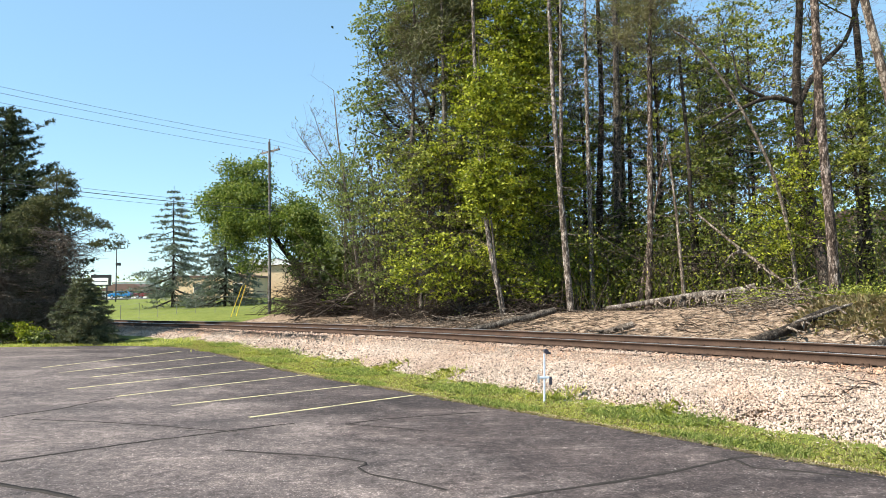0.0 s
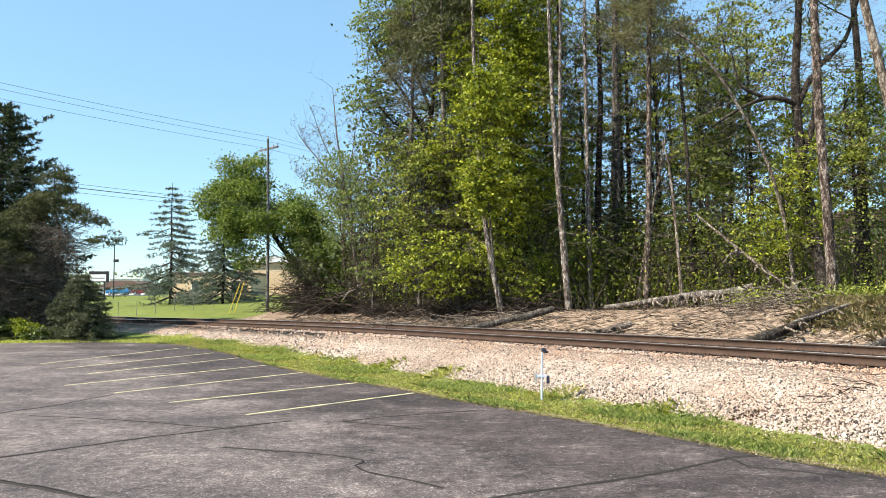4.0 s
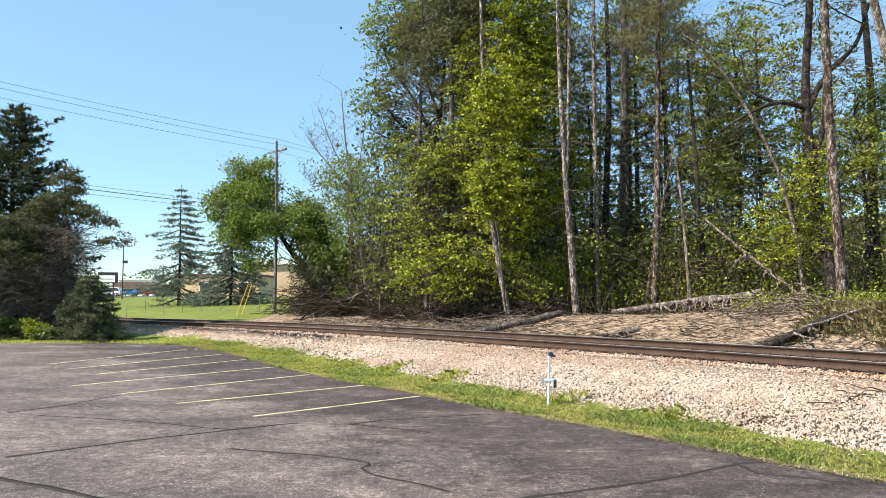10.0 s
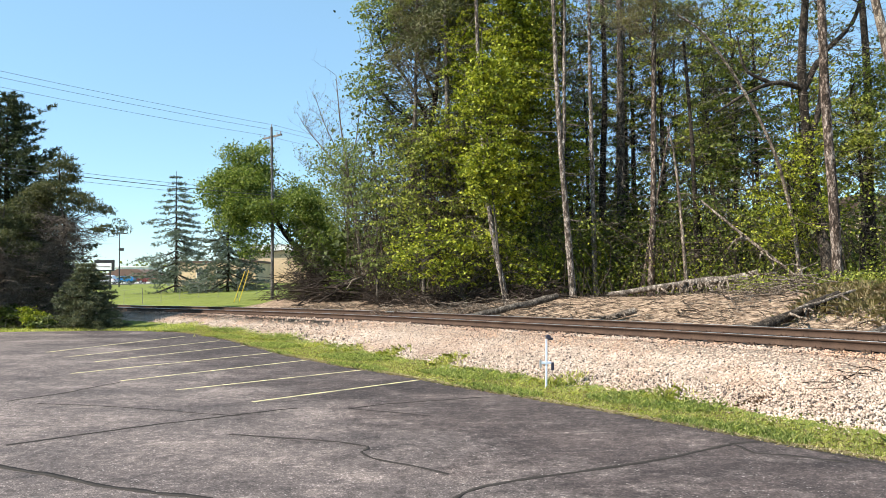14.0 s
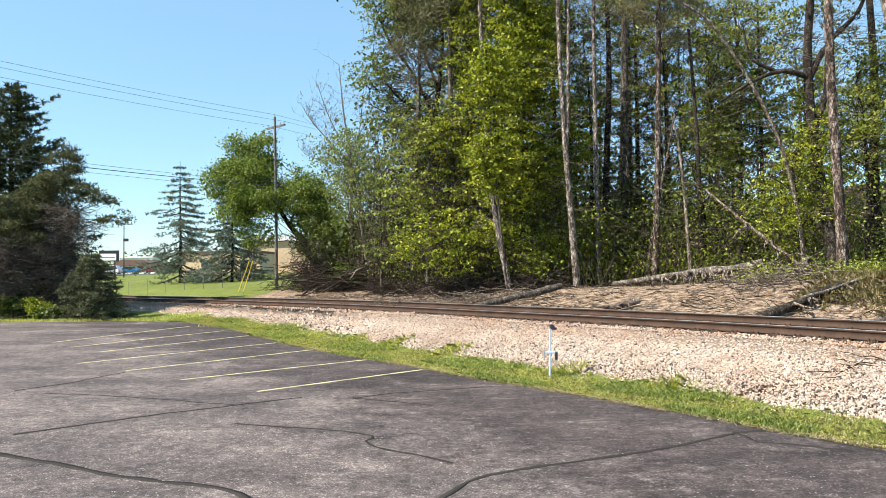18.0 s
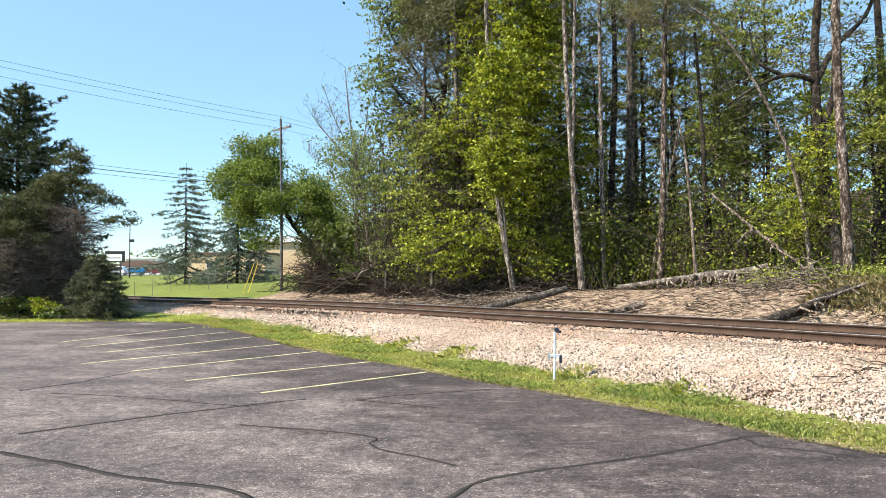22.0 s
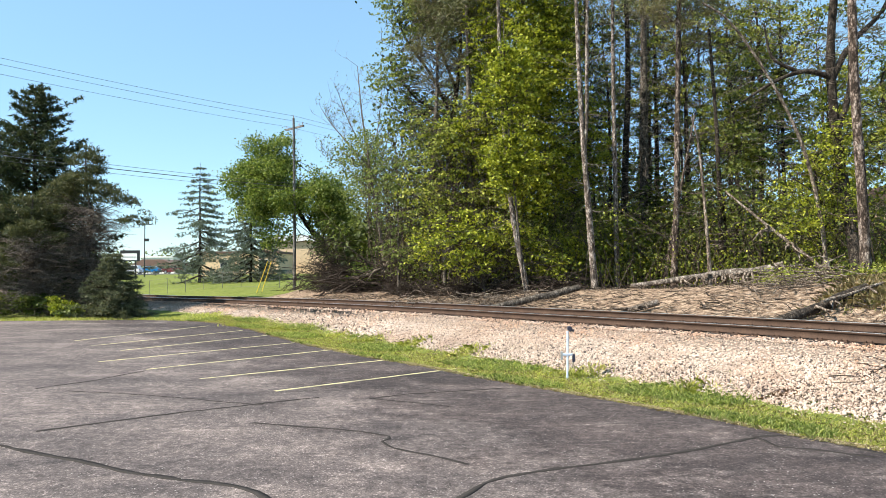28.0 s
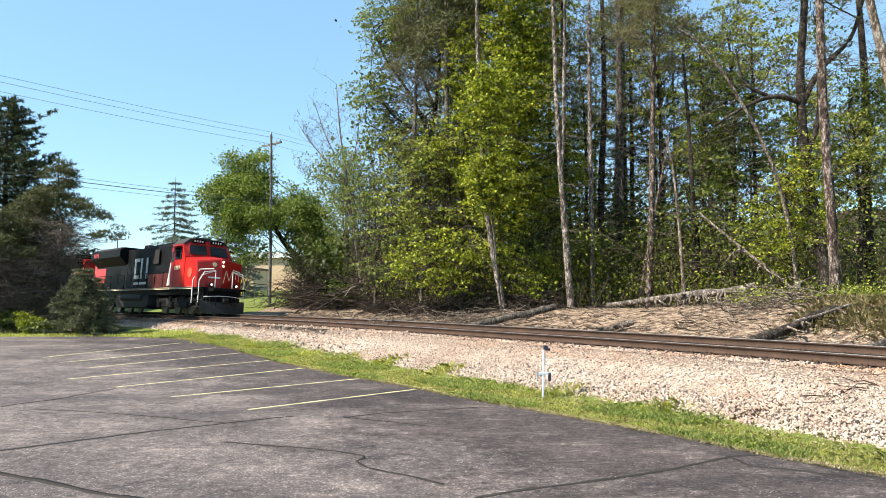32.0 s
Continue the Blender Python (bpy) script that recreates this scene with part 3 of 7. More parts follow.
def stones(n, place, size, name, label, material):
    """Broken stones: crooked blocks, strewn by place()."""
    ico = np.array([(x, y, z) for z in (-0.8, 0.8) for x, y in ((-0.8, -0.8), (0.8, -0.8), (0.8, 0.8), (-0.8, 0.8))])
    tri = np.array([(3, 2, 1, 0), (4, 5, 6, 7), (0, 1, 5, 4), (1, 2, 6, 5), (2, 3, 7, 6), (3, 0, 4, 7)])
    c = place(n)
    n = len(c)
    s = size * rng.uniform(0.6, 1.3, n) * np.where(rng.uniform(size=n) < 0.12, rng.uniform(1.3, 1.9, n), 1.0)
    v = ico[None] * rng.uniform(0.55, 1.2, (n, 8, 1)) * s[:, None, None] * rng.uniform(0.6, 1.15, (n, 1, 3)) * 0.5
    a = rng.uniform(0, 6.283, (n, 2))
    ca, sa, cb, sb = np.cos(a[:, 0]), np.sin(a[:, 0]), np.cos(a[:, 1]), np.sin(a[:, 1])
    x, y, z = v[..., 0], v[..., 1], v[..., 2]
    x, y = x * ca[:, None] - y * sa[:, None], x * sa[:, None] + y * ca[:, None]
    y, z = y * cb[:, None] - z * sb[:, None], y * sb[:, None] + z * cb[:, None]
    v = np.stack([x, y, z], -1) + c[:, None]
    f = tri[None] + (np.arange(n) * 8)[:, None, None]
    ob = obj(name, mesh_np(name, v.reshape(-1, 3), f.reshape(-1, 4)), material)
    return ob


def bed_height(s, n):
    zr = np.interp(s, S, MID[:, 2])
    w = np.interp(s, S, toe)
    f = np.clip((w + n) / (w - 1.75), 0, 1)
    z = np.where(n < -1.75, 0.03 + (zr - 0.30) * f ** 0.9, zr - 0.245)
    z = np.where(n > 1.9, zr - 0.27 - (n - 1.9) * 0.45, z)
    return z + CANT * np.clip(n, -1, 1) * 0.6


def on_bed(lo, hi, near, far):
    def place(k):
        s = S_NEAR + lo + (hi - lo) * rng.uniform(0, 1, k) ** 1.25
        w = np.interp(s, S, toe)
        n = (-w * 1.06 if near is None else near + rng.normal(size=k) * 0.3) + (w * 1.06 + far if near is None else far - near) * rng.uniform(0, 1, k)
        if far < 0:
            n = np.minimum(n, far + rng.normal(size=k) * 0.25)
        p = np.stack([np.interp(s, S, MID[:, j]) + np.interp(s, S, FARWARD[:, j]) * n for j in range(2)], 1)
        keep = np.abs(np.abs(n) - GAUGE / 2) > 0.09
        return np.c_[p, bed_height(s, n) + rng.uniform(-0.01, 0.02, k)][keep]
    return place


for count, lo, hi, near, far, size, stuff_mat, words in ((66000, -6, 18, None, -2.3, 0.037, STONE, "pale broken limestone ballast stones"), (46000, -6, 18, -2.6, 2.6, 0.037, RUSTSTONE, "rust-stained limestone ballast stones"),
                                                         (14000, 17, 62, None, -2.3, 0.066, STONE, "pale broken limestone ballast stones"), (13000, 17, 62, -2.6, 2.6, 0.066, RUSTSTONE, "rust-stained limestone ballast stones")):
    heap_of = stones(count, on_bed(lo, hi, near, far), size, "ballast_stone", "", stuff_mat)
    heap_of.parent = track
    tagged(heap_of, words, kind="stuff")

# ties under the rails
tie_me = bpy.data.meshes.new("tie")
tb = boxed(-0.115, 0.115, -1.3, 1.3, -0.18, 0, 0.012)
tb.to_mesh(tie_me)
tb.free()
tie_me.materials.append(TIEWOOD)
plate_me = bpy.data.meshes.new("tie_plate")
tb = boxed(-0.10, 0.10, -0.18, 0.18, 0, 0.016)
for sx in (-0.06, 0.06):
    for sy in (-0.11, 0.11):
        box(tb, sx - 0.015, sx + 0.015, sy - 0.015, sy + 0.015, 0.01, 0.055)
tb.to_mesh(plate_me)
tb.free()
plate_me.materials.append(RUST)
for k in range(150):
    s = S_NEAR - 6 + k * 0.53
    p = on_track(s)
    q = on_track(s + 0.4)
    d = math.atan2(q[1] - p[1], q[0] - p[0])
    t = new("tie", tie_me)
    t.parent = track
    t.matrix_basis = Matrix.Translation((p[0], p[1], p[2] - 0.214)) @ Matrix.Rotation(d + rng.normal() * 0.01, 4, "Z") @ Matrix.Rotation(-CANT / GAUGE, 4, "X")
    if k < 130:
        for y in (-GAUGE / 2, GAUGE / 2):
            tp = new("tie_plate", plate_me)
            tp.parent = t
            tp.matrix_basis = Matrix.Translation((0, y, 0.0))


# ---- grass between the asphalt and the ballast ----
def blades(pos, h, w, name, material, label, lean=0.45):
    n = len(pos)
    a = rng.uniform(0, 6.283, n)
    d = np.stack([np.cos(a), np.sin(a), np.zeros(n)], 1)
    e = np.stack([-d[:, 1], d[:, 0], np.zeros(n)], 1)
    hh = (h * rng.uniform(0.4, 1.3, n))[:, None]
    ww = (w * rng.uniform(0.7, 1.3, n))[:, None]
    le = np.abs(rng.normal(size=(n, 1))) * lean
    up = np.array([0, 0, 1.0])
    m1 = pos + up * hh * 0.55 + d * hh * le * 0.3
    tip = pos + up * hh * (1 - 0.25 * le) + d * hh * le
    v = np.stack([pos - e * ww * 0.5, pos + e * ww * 0.5, m1 + e * ww * 0.4, tip, m1 - e * ww * 0.4], 1)
    i = np.arange(n)[:, None] * 5
    me = mesh_np(name, v.reshape(-1, 3), (i + np.array([[0, 1, 2, 3, 4]])))
    return tagged(obj(name, me, material), label, "grass", kind="stuff")


def verge(k, lo, hi, spread_n):
    x = rng.uniform(lo, hi, k)
    y0 = edge_y(x)
    s, n0, _ = track_frame(x, y0)
    w = np.interp(s, S, toe)
    u = rng.uniform(-0.04, 1, k)
    n = n0 + 0.03 + (np.maximum(-w - n0, 0.25) + 0.25 + spread_n * np.sin(s * 1.3) * 0.4 + rng.normal(size=k) * 0.22) * u
    p = np.stack([np.interp(s, S, MID[:, j]) + np.interp(s, S, FARWARD[:, j]) * n for j in range(2)], 1)
    patch = np.sin(p[:, 0] * 2.1 + 1.3) * np.cos(p[:, 1] * 1.7) + rng.normal(size=k) * 0.6
    return p[patch > -0.9], patch[patch > -0.9]


p, q = verge(90000, -14.5, 9.5, 0.5)
z = np.maximum(land(p[:, 0], p[:, 1]), -0.02)
tall = 0.6 + 0.55 * np.clip(np.sin(p[:, 0] * 1.7 + 0.4) + np.cos(p[:, 1] * 2.3 + p[:, 0]), -0.6, 1.4)
for lo, hi, words, mat in ((-9, 0.75, "short fresh grass along the asphalt edge", GRASS), (0.75, 9, "taller cool green grass along the asphalt edge", TALLGRASS)):
    w = (tall > lo) & (tall <= hi)
    blades(np.c_[p, z - 0.01][w], 0.07 if lo < 0 else 0.125, 0.009, "grass", mat, words, 0.6)
p, q = verge(24000, -14.5, 9.5, 0.3)
blades(np.c_[p, np.maximum(land(p[:, 0], p[:, 1]), -0.02)], 0.07, 0.008, "dry_grass", DRYGRASS, "dry straw among the verge grass", 0.9)
x = rng.uniform(-14.5, 9.5, 16000)
y = edge_y(x) + rng.normal(size=16000) * 0.07 + 0.05
blades(np.c_[x, y, np.maximum(land(x, y), 0.0)], 0.04, 0.010, "dry_grass", STRAW, "pale straw lying along the asphalt edge", 2.2)
x = rng.uniform(-34, -13, 9000)
y = edge_y(x) + 0.05 + rng.uniform(0, 1, 9000) ** 1.3 * 3.0
blades(np.c_[x, y, np.maximum(land(x, y), -0.03)], 0.13, 0.03, "grass", GRASS, "fresh grass before the pines")
# tufts of weeds in the stones
c = np.array([on_track(S_NEAR + a, n)[:2] for a, n in ((14, -4.0), (19, -4.2), (22.5, -3.9), (24, -4.1), (11, -4.0), (6, -4.3), (16.5, -4.3), (27, -4.6), (3, -4.3))])
p = np.repeat(c, 260, 0) + rng.normal(size=(len(c) * 260, 2)) * np.array([0.30, 0.22])
s, n, _ = track_frame(p[:, 0], p[:, 1])
blades(np.c_[p, bed_height(s, n) - 0.03], 0.20, 0.014, "weeds", GRASS, "tufts of weeds at the foot of the ballast", 0.7)
# rank dry grass on the bank behind the rails
k = 20000
s = S_NEAR + rng.uniform(-8, 5.0, k)
n = 3.0 + np.abs(rng.normal(size=k)) * 3.2
p = np.stack([np.interp(s, S, MID[:, j]) + np.interp(s, S, FARWARD[:, j]) * n for j in range(2)], 1)
keep = np.sin(p[:, 0] * 1.1) + np.cos(p[:, 1] * 0.8 + 1) + rng.normal(size=k) * 0.5 + (4 - (s - S_NEAR)) * 0.15 > 0.3
p = p[keep]
blades(np.c_[p, land(p[:, 0], p[:, 1])], 0.26, 0.016, "dry_grass", DRYGRASS, "dry and green tussocks on the bank", 0.8)


# ---- trees ----
def break_up(c, rad):
    """Smaller uneven masses of foliage that together fill an ellipsoid."""
    c, rad = np.array(c, float), np.array(rad, float)
    n = int(np.clip(rad.prod() * 4.0, 20, 80))
    out = []
    for _ in range(n):
        d = rng.normal(size=3)
        d *= rng.uniform(0.0, 1.0) ** 0.4 / np.linalg.norm(d)
        out.append((c + d * rad, rad * rng.uniform(0.13, 0.32) * np.array([1.1, 1.1, 0.9])))
    return out


def sprays(c, rad, count, per, reach, hub):
    """Flat drooping sprays of leaves all through an ellipsoid, tier over tier, turned away from the hub."""
    d = rng.normal(size=(count, 3))
    d /= np.linalg.norm(d, axis=1)[:, None]
    mid = np.asarray(c, float) + d * np.asarray(rad, float) * rng.uniform(0.0, 1.0, (count, 1)) ** 0.42
    out = mid[:, :2] - hub
    out /= np.linalg.norm(out, axis=1)[:, None] + 1e-6
    size = reach * rng.uniform(0.55, 1.35, count)
    fall = rng.uniform(0.05, 0.5, count)
    a = rng.uniform(0, 6.283, (count, per))
    r = np.sqrt(rng.uniform(0, 1, (count, per))) * size[:, None]
    fwd, side = np.cos(a) * r * 1.25, np.sin(a) * r * 0.75
    x = mid[:, None, 0] + out[:, None, 0] * fwd - out[:, None, 1] * side
    y = mid[:, None, 1] + out[:, None, 1] * fwd + out[:, None, 0] * side
    z = mid[:, None, 2] - fall[:, None] * fwd - 0.25 * np.abs(side) + rng.normal(size=(count, per)) * 0.05
    keep = rng.uniform(size=(count, per)) < rng.uniform(0.45, 1.0, (count, 1))
    return np.stack([x, y, z], -1)[keep], mid


def build_tree(at, label, stems, crown, leaf, leaf_mat, bark_mat, limbs=14, twig_r=0.02, leaves=6000, leaf_size=0.13, kind="leaf", clump=0.55, per_clump=22, stubs=0, name="tree", sides=8, bare=0, group="woodland trees",
               twig_mat=None, width=0.05, flat=0.36):
    """stems: (points, radii) in the tree's own space, the first is the trunk; crown: ellipsoids (centre, radii)."""
    root = thing(name, at, label, "tree", group)
    v, f = tubes([(smooth_path(p, r)) for p, r in stems[:1]], sides)
    obj("trunk", mesh_np("trunk", v, f, True), bark_mat, root)
    for p, r in stems[1:]:
        v, f = tubes([smooth_path(p, r)], 7)
        obj("limb", mesh_np("limb", v, f, True), bark_mat, root)
    trunk = np.asarray(stems[0][0], float)
    tops = [np.asarray(p, float) for p, _ in stems]
    paths, points = [], []
    crown = [broken for c, rad in crown for broken in break_up(c, rad)] if kind != "spray" else crown
    vol = np.array([a[1][0] * a[1][1] * a[1][2] for a in crown]) if crown else np.array([])
    for k, (c, rad) in enumerate(crown):
        c, rad = np.array(c, float), np.array(rad, float)
        share = vol[k] / vol.sum()
        nl = int(limbs * share + rng.uniform(0, 1))
        tips = rng.normal(size=(nl, 3))
        tips = c + tips / np.linalg.norm(tips, axis=1)[:, None] * rad * rng.uniform(0.5, 1.0, (nl, 1))
        for tip in tips[:nl]:
            high = [q for q in tops if q[-1, 2] > tip[2] - 2.5] or [max(tops, key=lambda q: q[-1, 2])]
            st = high[rng.integers(len(high))]
            zs = np.clip(tip[2] - rng.uniform(0.2, 0.7) * np.linalg.norm(tip[:2] - st[-1, :2]) - 0.3, trunk[0, 2] + 0.5, st[-1, 2])
            j = np.interp(zs, st[:, 2], np.arange(len(st)))
            i0 = int(min(j, len(st) - 2))
            q = st[i0] + (st[i0 + 1] - st[i0]) * (j - i0)
            path = limb(q, tip, 0.08, 0.07, 6)
            r0 = twig_r * (0.6 + 0.25 * np.linalg.norm(tip - q))
            paths.append((path, np.linspace(r0, 0.012, 6)))
            for _ in range(2):
                i = rng.integers(2, 6)
                t2 = path[i] + rng.normal(size=3) * rad * 0.28
                paths.append((limb(path[i], t2, 0.05, 0.09, 3), np.linspace(r0 * 0.45, 0.008, 3)))
        nc = int(leaves * share / per_clump + rng.uniform(0, 1))
        if nc < 1:
            continue
        if kind == "spray":
            leafpos, mids = sprays(c, rad, int(nc * 1.35), per_clump, clump, np.array([np.interp(c[2], trunk[:, 2], trunk[:, j]) for j in range(2)]))
            points.append(leafpos)
            for q in mids[::2]:
                hub = np.array([np.interp(q[2] - 0.5, trunk[:, 2], trunk[:, j]) for j in range(3)])
                paths.append((limb(q + (hub - q) * 0.4, q, 0.03, 0.05, 4), np.linspace(0.014, 0.005, 4)))
            continue
        cc = rng.normal(size=(nc, 3))
        cc = c + cc / np.linalg.norm(cc, axis=1)[:, None] * rad * (rng.uniform(0.05, 1.0, (nc, 1)) ** 0.45)
        points.append(np.repeat(cc, per_clump, 0) + rng.normal(size=(nc * per_clump, 3)) * clump * np.array([1, 1, flat]))
    for _ in range(stubs):
        st = tops[rng.integers(len(tops))]
        j = rng.uniform(0.12, 0.95) * (len(st) - 1)
        i0 = int(min(j, len(st) - 2))
        q = st[i0] + (st[i0 + 1] - st[i0]) * (j - i0)
        a = rng.uniform(0, 6.283)
        ln = rng.uniform(0.4, 2.2)
        paths.append((limb(q, q + np.array([math.cos(a), math.sin(a), rng.uniform(-0.45, 0.35)]) * ln, -0.04, 0.07, 5), np.linspace(rng.uniform(0.010, 0.024), 0.004, 5)))
    if paths:
        v, f = tubes(paths, 3)
        tagged(obj("branchwork", mesh_np("branchwork", v, f, True), twig_mat or bark_mat, root), kind="stuff")
    if points and leaves:
        p = np.concatenate(points)
        if kind == "spray":
            v, f = leaf_quads(p, leaf_size, 0.72, 0.35, 0.42)
        elif kind == "leaf":
            v, f = leaf_quads(p, leaf_size, 0.75, 0.3)
        else:
            v, f = needle_tufts(p, leaf_size, width, 3, 0.35)
        tagged(obj("crown", mesh_np("crown", v, f), leaf_mat, root), kind="stuff")
    return root


def smooth_path(p, r, n=5):
    """A finer line through the points, with the radii along it."""
    p, r = np.asarray(p, float), np.asarray(r, float)
    k = len(p)
    t = np.linspace(0, k - 1, (k - 1) * n + 1)
    m = np.gradient(p, axis=0)
    i = np.minimum(t.astype(int), k - 2)
    u = (t - i)[:, None]
    h = (2 * u ** 3 - 3 * u ** 2 + 1) * p[i] + (u ** 3 - 2 * u ** 2 + u) * m[i] + (-2 * u ** 3 + 3 * u ** 2) * p[i + 1] + (u ** 3 - u ** 2) * m[i + 1]
    rr = np.interp(t, np.arange(k), r)
    return h, rr * (1 + 0.05 * np.sin(np.arange(len(rr)) * 2.1))


def stem(base, *pts, r=(0.2, 0.1)):
    """Points of a stem relative to the tree's base, world coordinates given."""
    p = np.array([base, *pts], float) - np.array(base, float)
    return p, np.linspace(r[0], r[1], len(p))


def grow(base, label, *, up, r, **k):
    """A tree whose trunk passes through the given places in the world; its foot goes into the ground."""
    z = land1(base[0], base[1]) - 0.15
    b = (base[0], base[1], z)
    stems = [stem(b, *up, r=r)]
    for q, rr in k.pop("more", ()):
        q = [np.array(a, float) - np.array(b) for a in q]
        stems.append((np.array(q), np.linspace(rr[0], rr[1], len(q))))
    crown = [(np.array(c, float) - np.array(b), rad) for c, rad in k.pop("crown", ())]
    return build_tree(b, label, stems, crown, None, k.pop("leaf", MAPLE), k.pop("bark", BARK_PINE), **k)


# ---- the edge of the woods, tree by tree ----
grow((2.95, 34.0), "slender pine leaning over fallen logs", up=[(2.16, 34, 5.8), (1.75, 34, 11.5), (1.57, 34, 17.1), (1.5, 34, 22)], r=(0.15, 0.055), stubs=34, crown=[((1.4, 34.2, 20), (2.4, 2.4, 2.6))], leaf=NEEDLE, kind="needle", leaves=700, leaf_size=0.22, limbs=10, bark=BARK_PALE, name="pine_tree", twig_mat=PALETWIG)
grow((5.99, 33.0), "tall pine forked into two pale bare stems", up=[(5.75, 33, 5.0), (5.50, 33, 8.67), (5.32, 33, 12.6), (5.21, 33, 16.7), (5.1, 33, 22)], r=(0.175, 0.055),
     more=[([(5.52, 33, 8.2), (5.66, 33, 9.6), (5.72, 33, 13), (5.78, 33, 16.7), (5.8, 33, 21)], (0.11, 0.05))], stubs=60, crown=[((5.4, 33.5, 21), (2.2, 2.2, 2.2))], leaf=NEEDLE, kind="needle", leaves=500, leaf_size=0.22, limbs=8, bark=BARK_PALE, name="pine_tree", twig_mat=PALETWIG)
grow((7.45, 35.0), "slim straight pine with pale bark", up=[(7.40, 35, 6), (7.36, 35, 13.1), (7.37, 35, 17.5), (7.4, 35, 23)], r=(0.14, 0.05), stubs=44, crown=[((7.4, 35.3, 21.5), (2.2, 2.2, 2.4))], leaf=NEEDLE, kind="needle", leaves=500, leaf_size=0.22, limbs=8, bark=BARK_PALE, name="pine_tree", twig_mat=PALETWIG)
grow((9.60, 33.0), "pine with reddish vine-covered bark", up=[(9.82, 33, 6), (10.01, 33, 13.8), (10.12, 33, 16.6), (10.2, 33, 21)], r=(0.17, 0.065), more=[([(9.35, 33.6, 1.9), (9.9, 33.6, 5), (10.6, 33.6, 8.4), (10.9, 33.6, 10)], (0.09, 0.03))],
     stubs=50, crown=[((10.0, 33.2, 15.2), (2.6, 2.4, 1.5)), ((10.9, 33.2, 13.6), (1.6, 1.6, 0.8)), ((10.2, 33.2, 18.5), (2.4, 2.4, 2.4))], leaf=BROWNNEEDLE, kind="needle", leaves=9500, leaf_size=0.2, width=0.03, clump=0.26, limbs=70, name="pine_tree")
grow((9.98, 40.0), "thick dark pine trunk inside the woods", up=[(10.1, 40, 8), (10.15, 40, 14), (10.18, 40, 21)], r=(0.30, 0.14), stubs=40, crown=[((10, 40, 20), (3.5, 3, 3))], leaf=OLDNEEDLE, kind="needle", leaves=900, leaf_size=0.24, bark=BARK_GREY, name="pine_tree", twig_mat=PALETWIG)
grow((9.3, 41.5), "dark pine trunk inside the woods", up=[(9.35, 41.5, 8), (9.6, 41.5, 14), (9.5, 41.5, 21)], r=(0.24, 0.12), stubs=30, bark=BARK_DARK, name="pine_tree", leaves=0)
grow((10.65, 31.0), "thin dead tree stem without leaves", up=[(10.45, 31, 5.2), (10.2, 31, 8.0), (9.9, 31, 9.3)], r=(0.095, 0.03), stubs=22, bark=DEADWOOD, name="dead_tree", leaves=0)
grow((14.23, 28.2), "dead pale stem leaning far over through the woods", up=[(13.94, 28, 4.46), (13.27, 28, 7.44), (12.1, 28, 10.0), (10.58, 28, 12.34), (9.45, 28, 13.2)], r=(0.09, 0.04), stubs=16, bark=DEADWOOD, name="dead_tree", leaves=0)
grow((14.53, 26.0), "big pine with peeling orange bark", up=[(14.42, 26, 5.5), (14.25, 26, 9.22), (14.2, 26, 13.6), (14.1, 26, 19)], r=(0.20, 0.13),
     stubs=46, crown=[((14.2, 26, 17), (3, 3, 2.5))], leaf=NEEDLE, kind="needle", leaves=3000, leaf_size=0.22, name="pine_tree")
grow((14.95, 27.2), "dark twin trunk beside the big pine", up=[(15.24, 29, 6.89), (14.94, 29, 10.96), (15.22, 29, 14.86), (15.3, 29, 19)], r=(0.24, 0.12), stubs=14,
     more=[([(15.0, 29, 10.4), (13.8, 28.8, 10.6), (12.6, 28.8, 10.2), (11.3, 28.9, 9.4)], (0.13, 0.04)), ([(13.5, 28.8, 10.6), (12.5, 28.8, 11.2), (12.2, 28.8, 12.6)], (0.09, 0.03)), ([(15.0, 29, 10.4), (15.8, 29, 11.8), (17.2, 29.2, 13.2), (17.9, 29.3, 15.0)], (0.15, 0.06)), ([(15.1, 29, 8.0), (15.7, 29, 10.0), (15.8, 29, 13.5)], (0.13, 0.08))], crown=[((15, 29, 16), (3.2, 3, 3.4))], leaf=OAKLEAF, leaves=2200, bark=BARK_DARK)
grow((18.9, 31.0), "dark trunk at the end of the woods", up=[(18.8, 31, 6), (18.9, 31, 11), (18.7, 31, 16)], r=(0.26, 0.12), stubs=20, bark=BARK_DARK, leaves=0)
grow((12.1, 33.5), "dark trunk among saplings", up=[(12.0, 33.5, 5), (11.9, 33.5, 9), (11.6, 33.5, 14)], r=(0.15, 0.07), stubs=20, bark=BARK_DARK, leaves=0)
grow((16.6, 24.0), "broken pale trunk with stripped bark", up=[(16.2, 24, 5.5), (15.67, 24, 8.68), (14.87, 24, 12.7), (14.6, 24, 14.5)], r=(0.19, 0.12), stubs=8, bark=DEADWOOD, name="dead_tree", leaves=0)
grow((0.37, 38.0), "grey trunk half hidden in young leaves", up=[(0.25, 38, 6), (0.17, 38, 10), (0.1, 38, 16), (0, 38, 21)], r=(0.20, 0.08), stubs=24, crown=[((0.7, 38.5, 18.6), (1.9, 2.4, 3.2)), ((-1.0, 38.5, 15.6), (1.2, 1.4, 1.2))], leaf=OLDNEEDLE, kind="needle", leaves=5600, leaf_size=0.26, width=0.06, per_clump=30, clump=0.40, limbs=40, bark=BARK_GREY, name="pine_tree")
